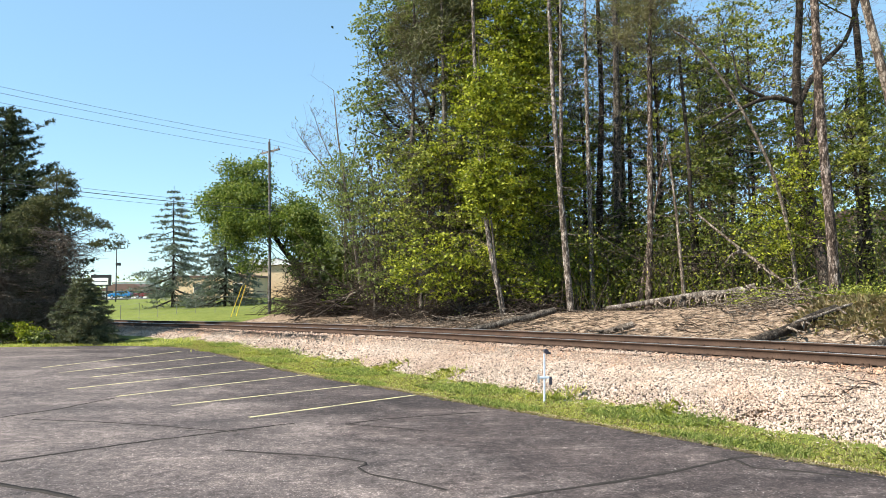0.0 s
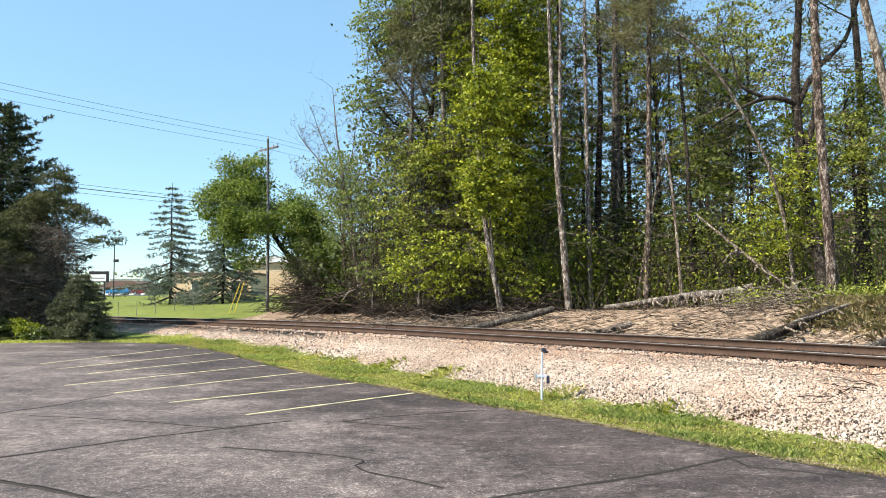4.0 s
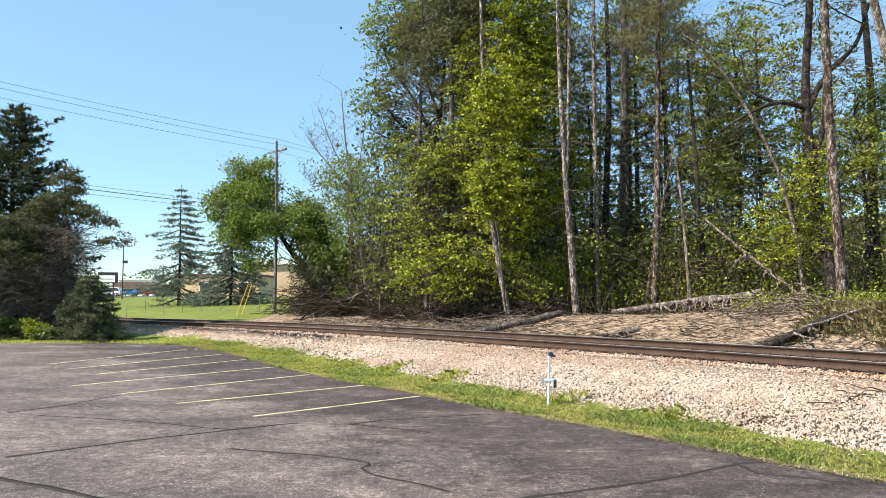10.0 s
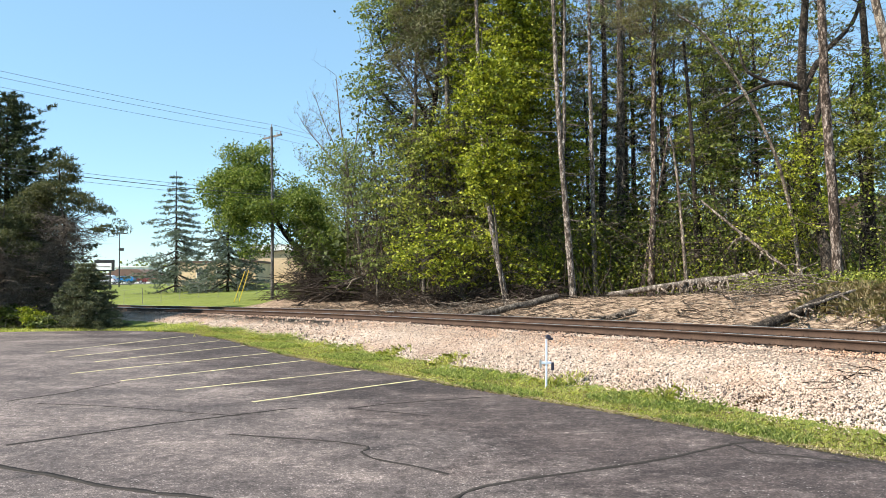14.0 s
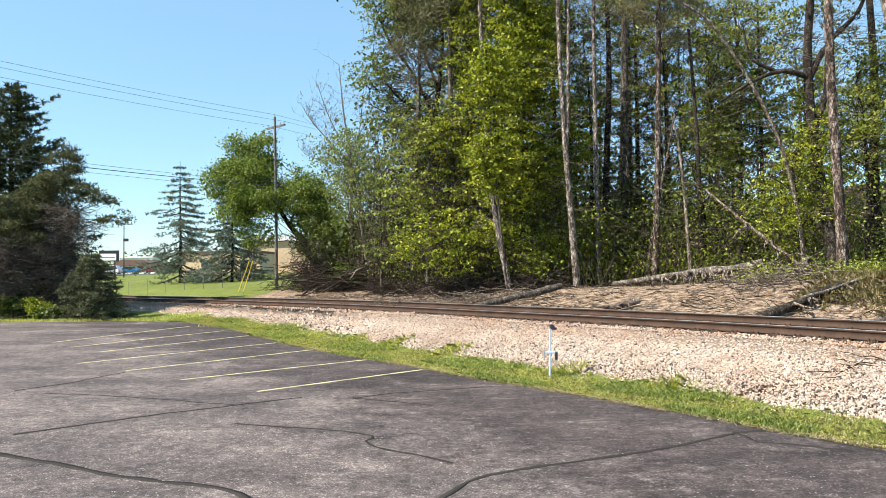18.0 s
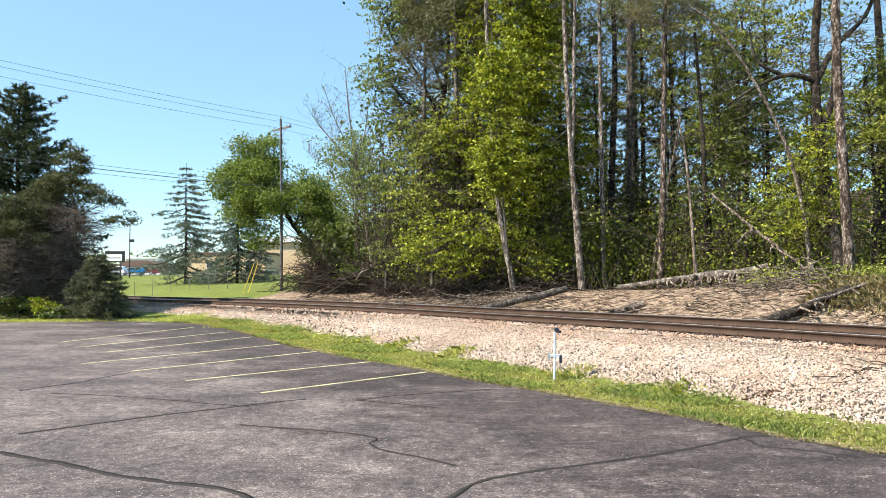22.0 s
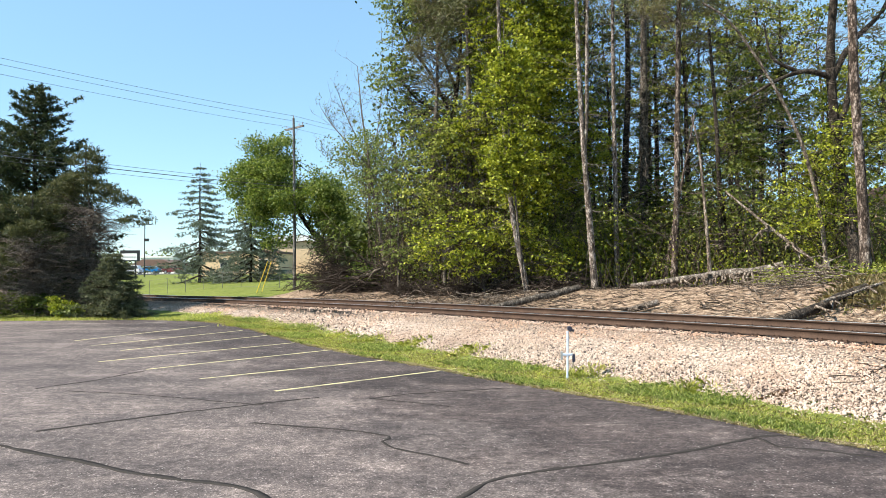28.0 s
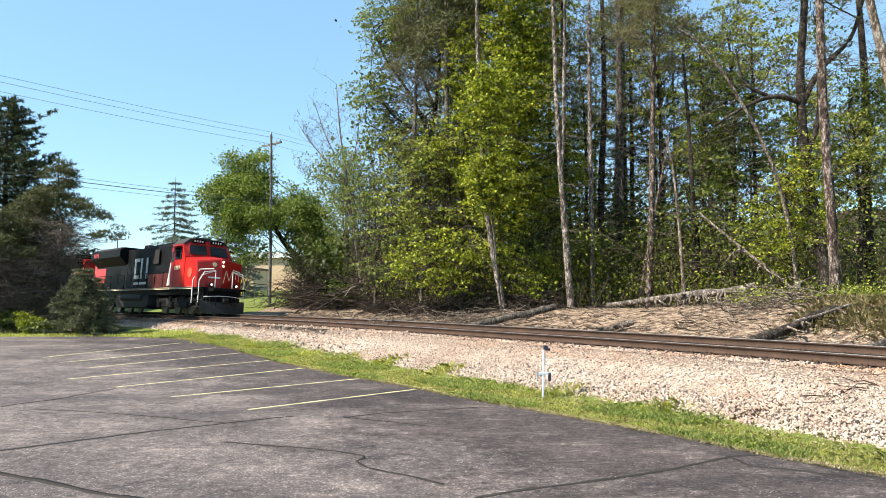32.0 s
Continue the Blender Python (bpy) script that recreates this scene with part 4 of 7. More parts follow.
grow((-5.17, 46.0), "pale slim trunk at the corner of the woods", up=[(-5.6, 46, 4.5), (-6.17, 46, 7.8), (-6.6, 46, 11)], r=(0.15, 0.05), stubs=18, crown=[((-6.2, 46, 9.0), (2.6, 2.4, 2.6))], leaf=PALELEAF, leaves=3500, leaf_size=0.15, bark=PALETWIG, limbs=50)

# maples in fresh leaf along the edge
SPRAY = dict(kind="spray", per_clump=28, clump=0.44, bark=BARK_GREY, group="woodland edge maples")
grow((2.9, 37.2), "tall maple in bright fresh leaf at the woodland edge", up=[(2.9, 37.2, 6), (3.0, 37.2, 12), (3.1, 37.2, 18), (3.1, 37.2, 22)], r=(0.15, 0.04),
     crown=[((4.0, 36.2, 16.8), (1.9, 1.7, 3.4)), ((4.0, 36.3, 12.6), (2.1, 1.8, 3.6)), ((3.5, 36.4, 7.8), (2.5, 1.7, 2.7))], leaves=34000, leaf_size=0.165, limbs=60, **SPRAY)
grow((1.0, 38.4), "tall maple with light leaf tiers beside the pines", up=[(1.0, 38.4, 5), (1.1, 38.4, 11), (1.2, 38.4, 17)], r=(0.12, 0.03),
     crown=[((1.3, 38.0, 14.8), (1.5, 1.6, 3.4)), ((0.7, 38.0, 9.6), (2.0, 1.8, 2.6))], leaves=11000, leaf_size=0.165, limbs=50, **SPRAY)
grow((-1.2, 37.6), "spreading maple with thin tiers of fresh leaves", up=[(-1.1, 37.6, 5), (-1.0, 37.6, 9), (-0.8, 37.6, 12)], r=(0.11, 0.03),
     crown=[((-1.0, 37.0, 9.8), (2.4, 1.9, 2.0)), ((-1.8, 36.8, 6.6), (2.5, 1.9, 1.6)), ((0.3, 37.0, 5.6), (1.9, 1.6, 1.8))], leaf=MIDLEAF, leaves=5000, leaf_size=0.165, limbs=80, **SPRAY)
grow((2.75, 33.1), "slender maple with fresh leaves before the pines", up=[(2.3, 33.1, 6), (1.9, 33.1, 11), (1.8, 33.1, 14.5)], r=(0.05, 0.02),
     crown=[((2.2, 33.2, 7.8), (1.5, 0.8, 1.7)), ((2.1, 33.2, 11.6), (1.3, 0.8, 2.2))], leaves=9500, leaf_size=0.15, limbs=40, **SPRAY)
grow((0.9, 35.0), "low maple sapling with sparse fresh leaves", up=[(0.8, 35, 2.5), (1.0, 35, 4.6)], r=(0.05, 0.02), crown=[((0.2, 34.8, 4.0), (3.2, 1.4, 1.7)), ((4.3, 34.6, 3.3), (1.5, 1.0, 1.7))], leaves=6500, leaf_size=0.15, limbs=40, **SPRAY)
grow((6.6, 37.5), "slender leafy maple between the pine trunks", up=[(6.6, 37.5, 4), (6.4, 37.5, 9.5)], r=(0.06, 0.02), crown=[((6.5, 37.5, 9.0), (1.6, 1.4, 3.4)), ((8.6, 38.2, 4.0), (1.9, 1.5, 1.8)), ((6.0, 36.5, 3.4), (1.6, 1.2, 1.2))], leaves=9500, leaf_size=0.165, limbs=40, **SPRAY)
grow((-4.0, 41.0), "young maple with thin leafy twigs", up=[(-4.0, 41, 5), (-4.1, 41, 9)], r=(0.09, 0.03), crown=[((-3.9, 40.6, 7.4), (2.2, 1.9, 2.6)), ((-3.2, 40.4, 3.8), (2.4, 1.6, 1.6))], leaves=4200, leaf_size=0.15, limbs=70, leaf=PALELEAF, **SPRAY)
# tall dark trees at the left shoulder of the woods
grow((-0.6, 42.5), "open oak with dark crooked limbs and thin young foliage", up=[(-0.7, 42.5, 7), (-0.85, 42.5, 11.2), (-0.4, 42.5, 15), (-0.2, 42.5, 20)], r=(0.24, 0.07),
     more=[([(-0.8, 42.5, 10.6), (-1.9, 42.4, 12.2), (-3.2, 42.3, 13.2), (-4.6, 42.2, 15.2)], (0.13, 0.03)), ([(-0.9, 42.5, 12.0), (-2.2, 42.4, 14.6), (-3.6, 42.3, 16.6), (-4.4, 42.2, 18.6)], (0.12, 0.03)), ([(-0.6, 42.5, 13.6), (-1.8, 42.4, 16.6), (-3.0, 42.4, 18.6), (-3.5, 42.4, 20.8)], (0.10, 0.03)),
           ([(-1.9, 42.4, 12.2), (-3.4, 42.2, 12.0), (-4.8, 42.1, 12.6)], (0.07, 0.02))],
     crown=[((-3.4, 42.3, 18.4), (2.1, 2.0, 2.6)), ((-4.3, 42.3, 14.4), (1.7, 1.8, 1.7)), ((-3.7, 42.3, 12.0), (1.4, 1.6, 1.1)), ((-1.9, 42.6, 11.2), (2.0, 2.0, 2.2)), ((-1.4, 42.5, 19.2), (2.0, 2.2, 3.0))], leaf=PALELEAF, leaves=20000, leaf_size=0.155, limbs=150, kind="spray", clump=0.42, per_clump=30, bark=BARK_DARK)
grow((-2.1, 40.6), "old pine with brown thinning needles among the maples", up=[(-2.0, 40.6, 7), (-1.7, 40.6, 13), (-1.6, 40.6, 20)], r=(0.2, 0.05), stubs=110, crown=[((-1.5, 40.6, 15.0), (1.9, 1.8, 2.2)), ((-1.3, 40.6, 18.2), (2.1, 2.0, 2.0))],
     leaf=BROWNNEEDLE, kind="needle", leaves=6000, leaf_size=0.2, width=0.028, per_clump=26, clump=0.3, limbs=150, bark=BARK_GREY, name="pine_tree", twig_mat=TWIG)
grow((1.5, 44.0), "tall dark conifer behind the maples", up=[(1.5, 44, 8), (1.4, 44, 15), (1.4, 44, 23)], r=(0.26, 0.07), crown=[((0.8, 44, 20), (2.8, 3, 4.4)), ((1.6, 44, 14), (2.6, 3, 3)), ((0.6, 44, 8), (3.4, 2, 3.4))], leaf=OLDNEEDLE, kind="needle", leaves=8500, leaf_size=0.30, width=0.07, per_clump=30, clump=0.42, limbs=70, bark=BARK_DARK, name="pine_tree")
def bare_tree(at, label, stems, twigs):
    """A tree that has hardly come into leaf: crooked stems and upright twigs."""
    z = land1(*at) - 0.1
    b = np.array([at[0], at[1], z])
    root = thing("bare_tree", tuple(b), label, "tree", "woodland trees")
    paths, tips = [], []
    for k, (q, r0, r1) in enumerate(stems):
        q = np.array([(at[0], at[1], z), *q][0 if k == 0 else 1:], float) - b
        h, r = smooth_path(q, np.linspace(r0, r1, len(q)))
        v, f = tubes([(h, r)], 7)
        obj("trunk" if k == 0 else "limb", mesh_np("stem", v, f, True), PALETWIG, root)
        for _ in range(twigs):
            i = rng.integers(len(h) // 3, len(h))
            d = rng.normal(size=3) * np.array([0.75, 0.5, 0.25]) + np.array([0, 0, 0.75])
            e = h[i] + d * rng.uniform(0.5, 1.7)
            w = limb(h[i], e, 0.03, 0.06, 5)
            paths.append((w, np.linspace(0.018, 0.006, 5)))
            for _ in range(6):
                m = rng.integers(1, 5)
                e2 = w[m] + (rng.normal(size=3) * 0.3 + np.array([0, 0, 0.4])) * rng.uniform(0.5, 1.3)
                paths.append((limb(w[m], e2, 0.02, 0.06, 4), np.linspace(0.009, 0.004, 4)))
                tips.append(e2)
    v, f = tubes(paths, 3)
    tagged(obj("twigwork", mesh_np("twigwork", v, f, True), PALETWIG, root), kind="stuff")
    t = np.array(tips)[rng.uniform(size=len(tips)) < 0.45]
    v, f = leaf_quads(np.repeat(t, 2, 0) + rng.normal(size=(len(t) * 2, 3)) * 0.08, 0.13, 0.8, 0.2)
    tagged(obj("buds", mesh_np("buds", v, f), PALELEAF, root, "first small leaves"), kind="stuff")


bare_tree((-8.3, 60.0), "nearly bare tree with thin upright twigs", [([(-8.35, 60, 7), (-8.44, 60, 11.9), (-9.0, 60, 16), (-9.4, 60, 20.3)], 0.20, 0.025), ([(-8.4, 60, 10.5), (-9.8, 60, 13.0), (-11.6, 60, 15.2), (-12.3, 60, 16.2)], 0.08, 0.02), ([(-8.4, 60, 11), (-7.6, 60, 15), (-7.3, 60, 18)], 0.07, 0.02),
                                                                            ([(-8.6, 60, 12.5), (-10.2, 60, 15.6), (-11.2, 60, 18.4)], 0.06, 0.02), ([(-8.3, 60, 10), (-7.0, 60, 13), (-6.4, 60, 16)], 0.06, 0.02), ([(-8.5, 60, 9.5), (-10.5, 60, 11.6), (-12.4, 60, 12.6)], 0.06, 0.02)], 22)
grow((-6.4, 52.0), "grey-green young tree at the corner of the woods", up=[(-6.5, 52, 5), (-6.8, 52, 11)], r=(0.13, 0.03), crown=[((-7.2, 52, 10.4), (2.3, 2.2, 2.8)), ((-6.6, 52, 6.4), (2.4, 2.2, 2.4))], leaf=PALELEAF, leaves=6500, leaf_size=0.16, limbs=70, clump=0.32, bark=BARK_GREY)
# right of the pines
for bx, by, cz, rx, rz, mat, nl in ((12.2, 34, 6.0, 2.4, 2.2, OAKLEAF, 2600), (14.3, 29.0, 5.4, 1.9, 2.2, MAPLE, 4400), (20.6, 31, 9.0, 2.4, 3.6, MIDLEAF, 11000), (19.0, 37, 8.0, 2.6, 4.0, MAPLE, 5500), (13.0, 43, 10, 3.4, 4.4, MIDLEAF, 5500), (17.0, 45, 12, 3.6, 5.0, OAKLEAF, 6000),
                              (22.0, 44, 13, 4.0, 5.0, OAKLEAF, 5000), (8.2, 46, 8, 3.2, 4.6, MIDLEAF, 7500), (5.0, 46, 7, 3.0, 3.6, OAKLEAF, 7000), (11.0, 47, 5, 3.0, 2.6, MAPLE, 5500), (15.6, 38, 10.5, 2.6, 3.4, MIDLEAF, 4500), (17.4, 29.5, 8.4, 1.7, 2.3, MIDLEAF, 6500), (12.6, 41, 14.5, 2.8, 2.6, MIDLEAF, 3200), (8.6, 43, 13.5, 2.4, 3.6, MIDLEAF, 4000), (6.2, 42, 16.5, 2.2, 2.8, MIDLEAF, 6000), (16.5, 40, 16, 2.8, 2.4, MIDLEAF, 3500),
                              (10.6, 39, 4.6, 2.2, 2.0, OAKLEAF, 5200), (13.6, 36, 9.5, 2.0, 2.8, MIDLEAF, 4200), (5.2, 40, 4.4, 2.2, 2.0, OAKLEAF, 5000), (1.0, 43, 5.0, 3.2, 2.8, MIDLEAF, 7000), (-2.4, 45, 6.0, 2.6, 3.0, MIDLEAF, 3200)):
    grow((bx, by), "leafy broadleaved tree among tall pines", up=[(bx + 0.2, by, cz * 0.6), (bx + 0.1, by, cz), (bx - 0.2, by, cz + rz * 0.8)], r=(0.07 + 0.006 * cz, 0.03), crown=[((bx, by, cz), (rx, rx, rz)), ((bx + 0.6, by, cz + rz), (rx * 0.7, rx * 0.7, rz * 0.7))], leaf=mat, leaves=int(nl * (1.5 if by < 33 else 0.9)), leaf_size=0.115 if by < 33 else 0.17, limbs=44,
         kind="spray", clump=0.5, per_clump=34, bark=BARK_DARK)
for bx, by, h in ((7.0, 41.0, 21.0), (11.8, 44.0, 22.0)):
    grow((bx, by), "dark old pine standing deeper in the woods", up=[(bx + 0.1, by, h * 0.5), (bx, by, h)], r=(0.2, 0.06), stubs=50, crown=[((bx, by, h - 3.5), (2.2, 2.2, 3.4)), ((bx + 0.4, by, h - 9.5), (2.0, 2.0, 2.6))], leaf=OLDNEEDLE, kind="needle", leaves=2400, leaf_size=0.26, clump=0.3, per_clump=34, limbs=50, bark=BARK_DARK, name="pine_tree")
for i in range(17):
    bx = rng.uniform(-1, 27)
    by = rng.uniform(36, 58) + max(0, 6 - bx) * 0.5
    h = rng.uniform(17, 25)
    lean = rng.normal(size=2) * 0.5
    pine = i % 3 != 0
    grow((bx, by), "tall trunk deep in the woods", up=[(bx + lean[0] * 0.4, by + lean[1] * 0.4, h * 0.4), (bx + lean[0], by + lean[1], h)], r=(rng.uniform(0.12, 0.22), 0.05), stubs=60, crown=[((bx + lean[0], by, h - 2.5), (2.8, 2.8, 3.4)), ((bx + lean[0] * 0.6, by, h * 0.58), (2.6, 2.6, 3.0))], leaf=OLDNEEDLE if pine else MIDLEAF,
         kind="needle" if pine else "leaf", leaves=1100 if pine else 3000, leaf_size=0.28 if pine else 0.19, width=0.06, per_clump=40, clump=0.27, limbs=40, bark=(BARK_DARK, BARK_GREY, BARK_PINE)[i % 3], name="pine_tree" if pine else "tree")

# undergrowth, one mass that nobody could count
def undergrowth():
    pts = []
    for _ in range(1500):
        x = rng.uniform(-7, 24)
        s0 = rng.uniform(0, 1)
        y = np.interp(x, [-7, -4, 0, 4, 10, 14, 24], [48, 43, 36.5, 34.3, 32.5, 28, 26]) + abs(rng.normal()) * 6
        h = 0.3 + 3.6 * s0 ** 1.6
        z = land1(x, y) + h
        n = rng.integers(14, 60)
        pts.append(np.array([x, y, z]) + rng.normal(size=(n, 3)) * np.array([0.55, 0.5, 0.35]))
    return np.concatenate(pts)


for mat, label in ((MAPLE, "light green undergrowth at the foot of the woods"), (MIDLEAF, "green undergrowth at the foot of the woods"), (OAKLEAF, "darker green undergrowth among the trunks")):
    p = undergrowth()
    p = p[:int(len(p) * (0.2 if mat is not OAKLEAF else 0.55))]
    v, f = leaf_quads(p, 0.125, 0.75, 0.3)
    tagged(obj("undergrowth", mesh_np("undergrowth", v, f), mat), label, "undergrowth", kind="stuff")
k = 9000
x = rng.uniform(11.2, 19, k)
y = np.interp(x, [11, 14, 19], [28.2, 25.6, 23.0]) + rng.normal(size=k) * 0.8
keep = np.sin(x * 2.2) + np.cos(y * 1.9 + x) + rng.normal(size=k) * 0.5 > -0.4
x, y = x[keep], y[keep]
v, f = leaf_quads(np.c_[x, y, land(x, y) + np.abs(rng.normal(size=len(x))) * 0.28], 0.10, 0.8, 0.2)
tagged(obj("ground_ivy", mesh_np("ground_ivy", v, f), MIDLEAF), "low green ground ivy at the foot of the pines", "undergrowth", kind="stuff")
paths = []
for _ in range(1300):
    x = rng.uniform(-8, 24)
    y = np.interp(x, [-7, -4, 0, 4, 10, 14, 24], [47, 42, 36, 33.6, 31.8, 27.5, 25.5]) + abs(rng.normal()) * 6
    z = land1(x, y)
    h = rng.uniform(0.8, 6.5) * rng.uniform(0.4, 1)
    q = np.array([x + rng.normal() * h * 0.55, y + rng.normal() * 0.6, z + h])
    paths.append((limb((x, y, z - 0.1), q, 0.09, 0.10, 6), np.linspace(rng.uniform(0.01, 0.03), 0.005, 6)))
for _ in range(190):
    x = rng.uniform(-6.5, 1.5)
    y = np.interp(x, [-6.5, -4, 0, 1.5], [46, 42, 36.6, 35.6]) + abs(rng.normal()) * 4
    z = land1(x, y)
    h = rng.uniform(4, 11)
    q = np.array([x + rng.normal() * h * 0.14, y + rng.normal() * 0.5, z + h])
    st = limb((x, y, z - 0.1), q, 0.02, 0.025, 7)
    paths.append((st, np.linspace(rng.uniform(0.02, 0.05), 0.008, 7)))
    for _ in range(6):
        i = rng.integers(2, 7)
        paths.append((limb(st[i], st[i] + rng.normal(size=3) * np.array([0.8, 0.6, 0.5]) + np.array([0, 0, 0.5]), 0.03, 0.08, 4), np.linspace(0.012, 0.004, 4)))
v, f = tubes(paths, 3)
tagged(obj("thicket", mesh_np("thicket", v, f, True), BRUSHTWIG), "tangle of thin bare saplings and vines in the woods", "thicket", kind="stuff")
# bare dead boughs of the pines, a haze of thin twigs between the trunks
paths = []
for _ in range(4600):
    x = rng.uniform(-4, 21)
    y = np.interp(x, [-4, 0, 4, 10, 14, 21], [40, 36, 34.5, 33.5, 28, 27]) + abs(rng.normal()) * 5
    z = rng.uniform(3.5, 17)
    a = rng.uniform(0, 6.283)
    ln = rng.uniform(0.5, 2.4)
    q = np.array([x + math.cos(a) * ln, y + math.sin(a) * ln, z + rng.normal() * 0.35 * ln])
    paths.append((limb((x, y, z), q, -0.05, 0.07, 5), np.linspace(rng.uniform(0.006, 0.014), 0.003, 5)))
v, f = tubes(paths, 3)
tagged(obj("dead_boughs", mesh_np("dead_boughs", v, f, True), PALETWIG), "thin bare dead boughs between the pine trunks", "thicket", kind="stuff")
# the depth of the woods, its shade given by dark leaf colour
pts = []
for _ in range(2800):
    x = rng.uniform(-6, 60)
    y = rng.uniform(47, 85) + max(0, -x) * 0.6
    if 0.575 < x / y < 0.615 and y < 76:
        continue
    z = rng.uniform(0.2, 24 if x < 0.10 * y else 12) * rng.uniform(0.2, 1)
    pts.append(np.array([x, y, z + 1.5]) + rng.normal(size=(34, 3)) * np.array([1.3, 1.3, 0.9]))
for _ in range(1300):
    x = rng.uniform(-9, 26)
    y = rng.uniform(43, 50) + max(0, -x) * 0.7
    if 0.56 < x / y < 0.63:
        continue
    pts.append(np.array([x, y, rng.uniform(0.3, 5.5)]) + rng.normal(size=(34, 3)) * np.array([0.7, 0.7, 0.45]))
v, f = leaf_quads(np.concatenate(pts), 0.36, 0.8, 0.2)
tagged(obj("far_woods", mesh_np("far_woods", v, f), DARKLEAF), "leaves of the deeper woods, their shade put into the dark green", "woods", kind="stuff")


# ---- conifers on the grass ----
def conifer(at, label, h, spread_r, needle, levels=30, per=9, droop=0.25, tuft=0.16, width=0.03, trunk_r=0.18, low=0.06, ragged=0.25, bark_mat=BARK_DARK, name="spruce_tree", density=9, power=0.9, group="", per_tuft=4):
    root = thing(name, at, label, "tree", group)
    tr = np.array([(0, 0, -0.1), (0.05, 0.02, h * 0.4), (-0.03, 0.03, h * 0.75), (0, 0, h)])
    v, f = tubes([smooth_path(tr, np.array([trunk_r, trunk_r * 0.75, trunk_r * 0.4, 0.02]))], 8)
    obj("trunk", mesh_np("trunk", v, f, True), bark_mat, root)
    paths, pts, dirs = [], [], []
    for i in range(levels):
        u = low + (1 - low) * (i / levels)
        z = h * u
        for k in range(per):
            a = rng.uniform(0, 6.283)
            ln = spread_r * (1 - u) ** power * (1 + rng.normal() * ragged) + 0.12
            if ln < 0.1:
                continue
            d = np.array([math.cos(a), math.sin(a), 0.0])
            end = np.array([0, 0, z]) + d * ln + np.array([0, 0, -droop * ln + 0.15 * ln * u])
            b = limb((0, 0, z), end, -0.05, 0.03, 6)
            paths.append((b, np.linspace(0.012 + 0.012 * ln, 0.005, 6)))
            m = max(3, int(ln * density))
            t = rng.uniform(0.18, 1.02, m) ** 0.8
            j = t * 5
            j0 = np.minimum(j.astype(int), 4)
            q = b[j0] + (b[np.minimum(j0 + 1, 5)] - b[j0]) * (j - j0)[:, None]
            side = rng.normal(size=(m, 3)) * np.array([1, 1, 0.35]) * (0.06 + 0.13 * ln * (1.1 - t))[:, None]
            pts.append(q + side)
            dirs.append(np.repeat(d[None], m, 0))
    v, f = tubes(paths, 3)
    tagged(obj("branchwork", mesh_np("branchwork", v, f, True), bark_mat, root), kind="stuff")
    v, f = needle_tufts(np.concatenate(pts), tuft, width, per_tuft, 0.15, np.concatenate(dirs))
    tagged(obj("needles", mesh_np("needles", v, f), needle, root), kind="stuff")
    return root


conifer((-19.7, 38.4, -0.05), "low dense dark spruce bush beside the car park", 3.75, 1.8, SPRUCE, levels=15, per=17, droop=0.10, tuft=0.17, width=0.04, trunk_r=0.09, low=0.03, density=26, power=0.66, ragged=0.22, name="spruce_bush", per_tuft=6)
conifer((-32.8, 85, land1(-32.8, 85)), "slim silvery spruce with drooping boughs on the lawn", 14.8, 5.4, BLUESPRUCE, levels=20, per=8, droop=0.30, tuft=0.3, width=0.07, density=11, power=0.8, ragged=0.28, per_tuft=5)
conifer((-24.9, 80, land1(-24.9, 80)), "darker spruce behind the broadleaved tree", 13.2, 4.4, BLUESPRUCE, levels=26, per=10, droop=0.35, tuft=0.34, width=0.09, density=9, power=0.8)


def scraggy_pine(at, label, h, trunk_pts, crowns, bare_n, leaves, reach=3.5, leaf=OLDNEEDLE, r=0.17, bark_mat=BARK_GREY):
    """A thinning pine: green tufts above and outside, bare grey twigs below."""
    root = build_tree(at, label, [(np.array([(0, 0, -0.1), *trunk_pts], float), np.linspace(r, 0.03, len(trunk_pts) + 1))], crowns, None, leaf, bark_mat, limbs=50, leaves=leaves, leaf_size=0.20, kind="needle", clump=0.22, per_clump=26, name="pine_tree", group="pines beside the car park", width=0.045)
    st = np.array([(0, 0, 0), *trunk_pts], float)
    paths = []
    for _ in range(bare_n):
        z = rng.uniform(0.06, 0.62) * h
        q = np.array([np.interp(z, st[:, 2], st[:, k]) for k in range(3)])
        a = rng.uniform(0, 6.283)
        ln = reach * rng.uniform(0.4, 1.0) * (1.15 - z / h) * (0.55 if math.cos(a) > 0.3 and z < 0.5 * h else 1)
        e = q + np.array([math.cos(a), math.sin(a), rng.uniform(-0.30, 0.12)]) * ln
        b = limb(q, e, -0.06, 0.05, 6)
        paths.append((b, np.linspace(0.028, 0.006, 6)))
        for _ in range(9):
            i = rng.integers(2, 6)
            paths.append((limb(b[i], b[i] + rng.normal(size=3) * np.array([0.6, 0.6, 0.3]), -0.03, 0.08, 3), np.linspace(0.014, 0.005, 3)))
    v, f = tubes(paths, 3)
    tagged(obj("dead_twigwork", mesh_np("dead_twigwork", v, f, True), PALETWIG, root, "bare grey dead twigs"), kind="stuff")
    return root


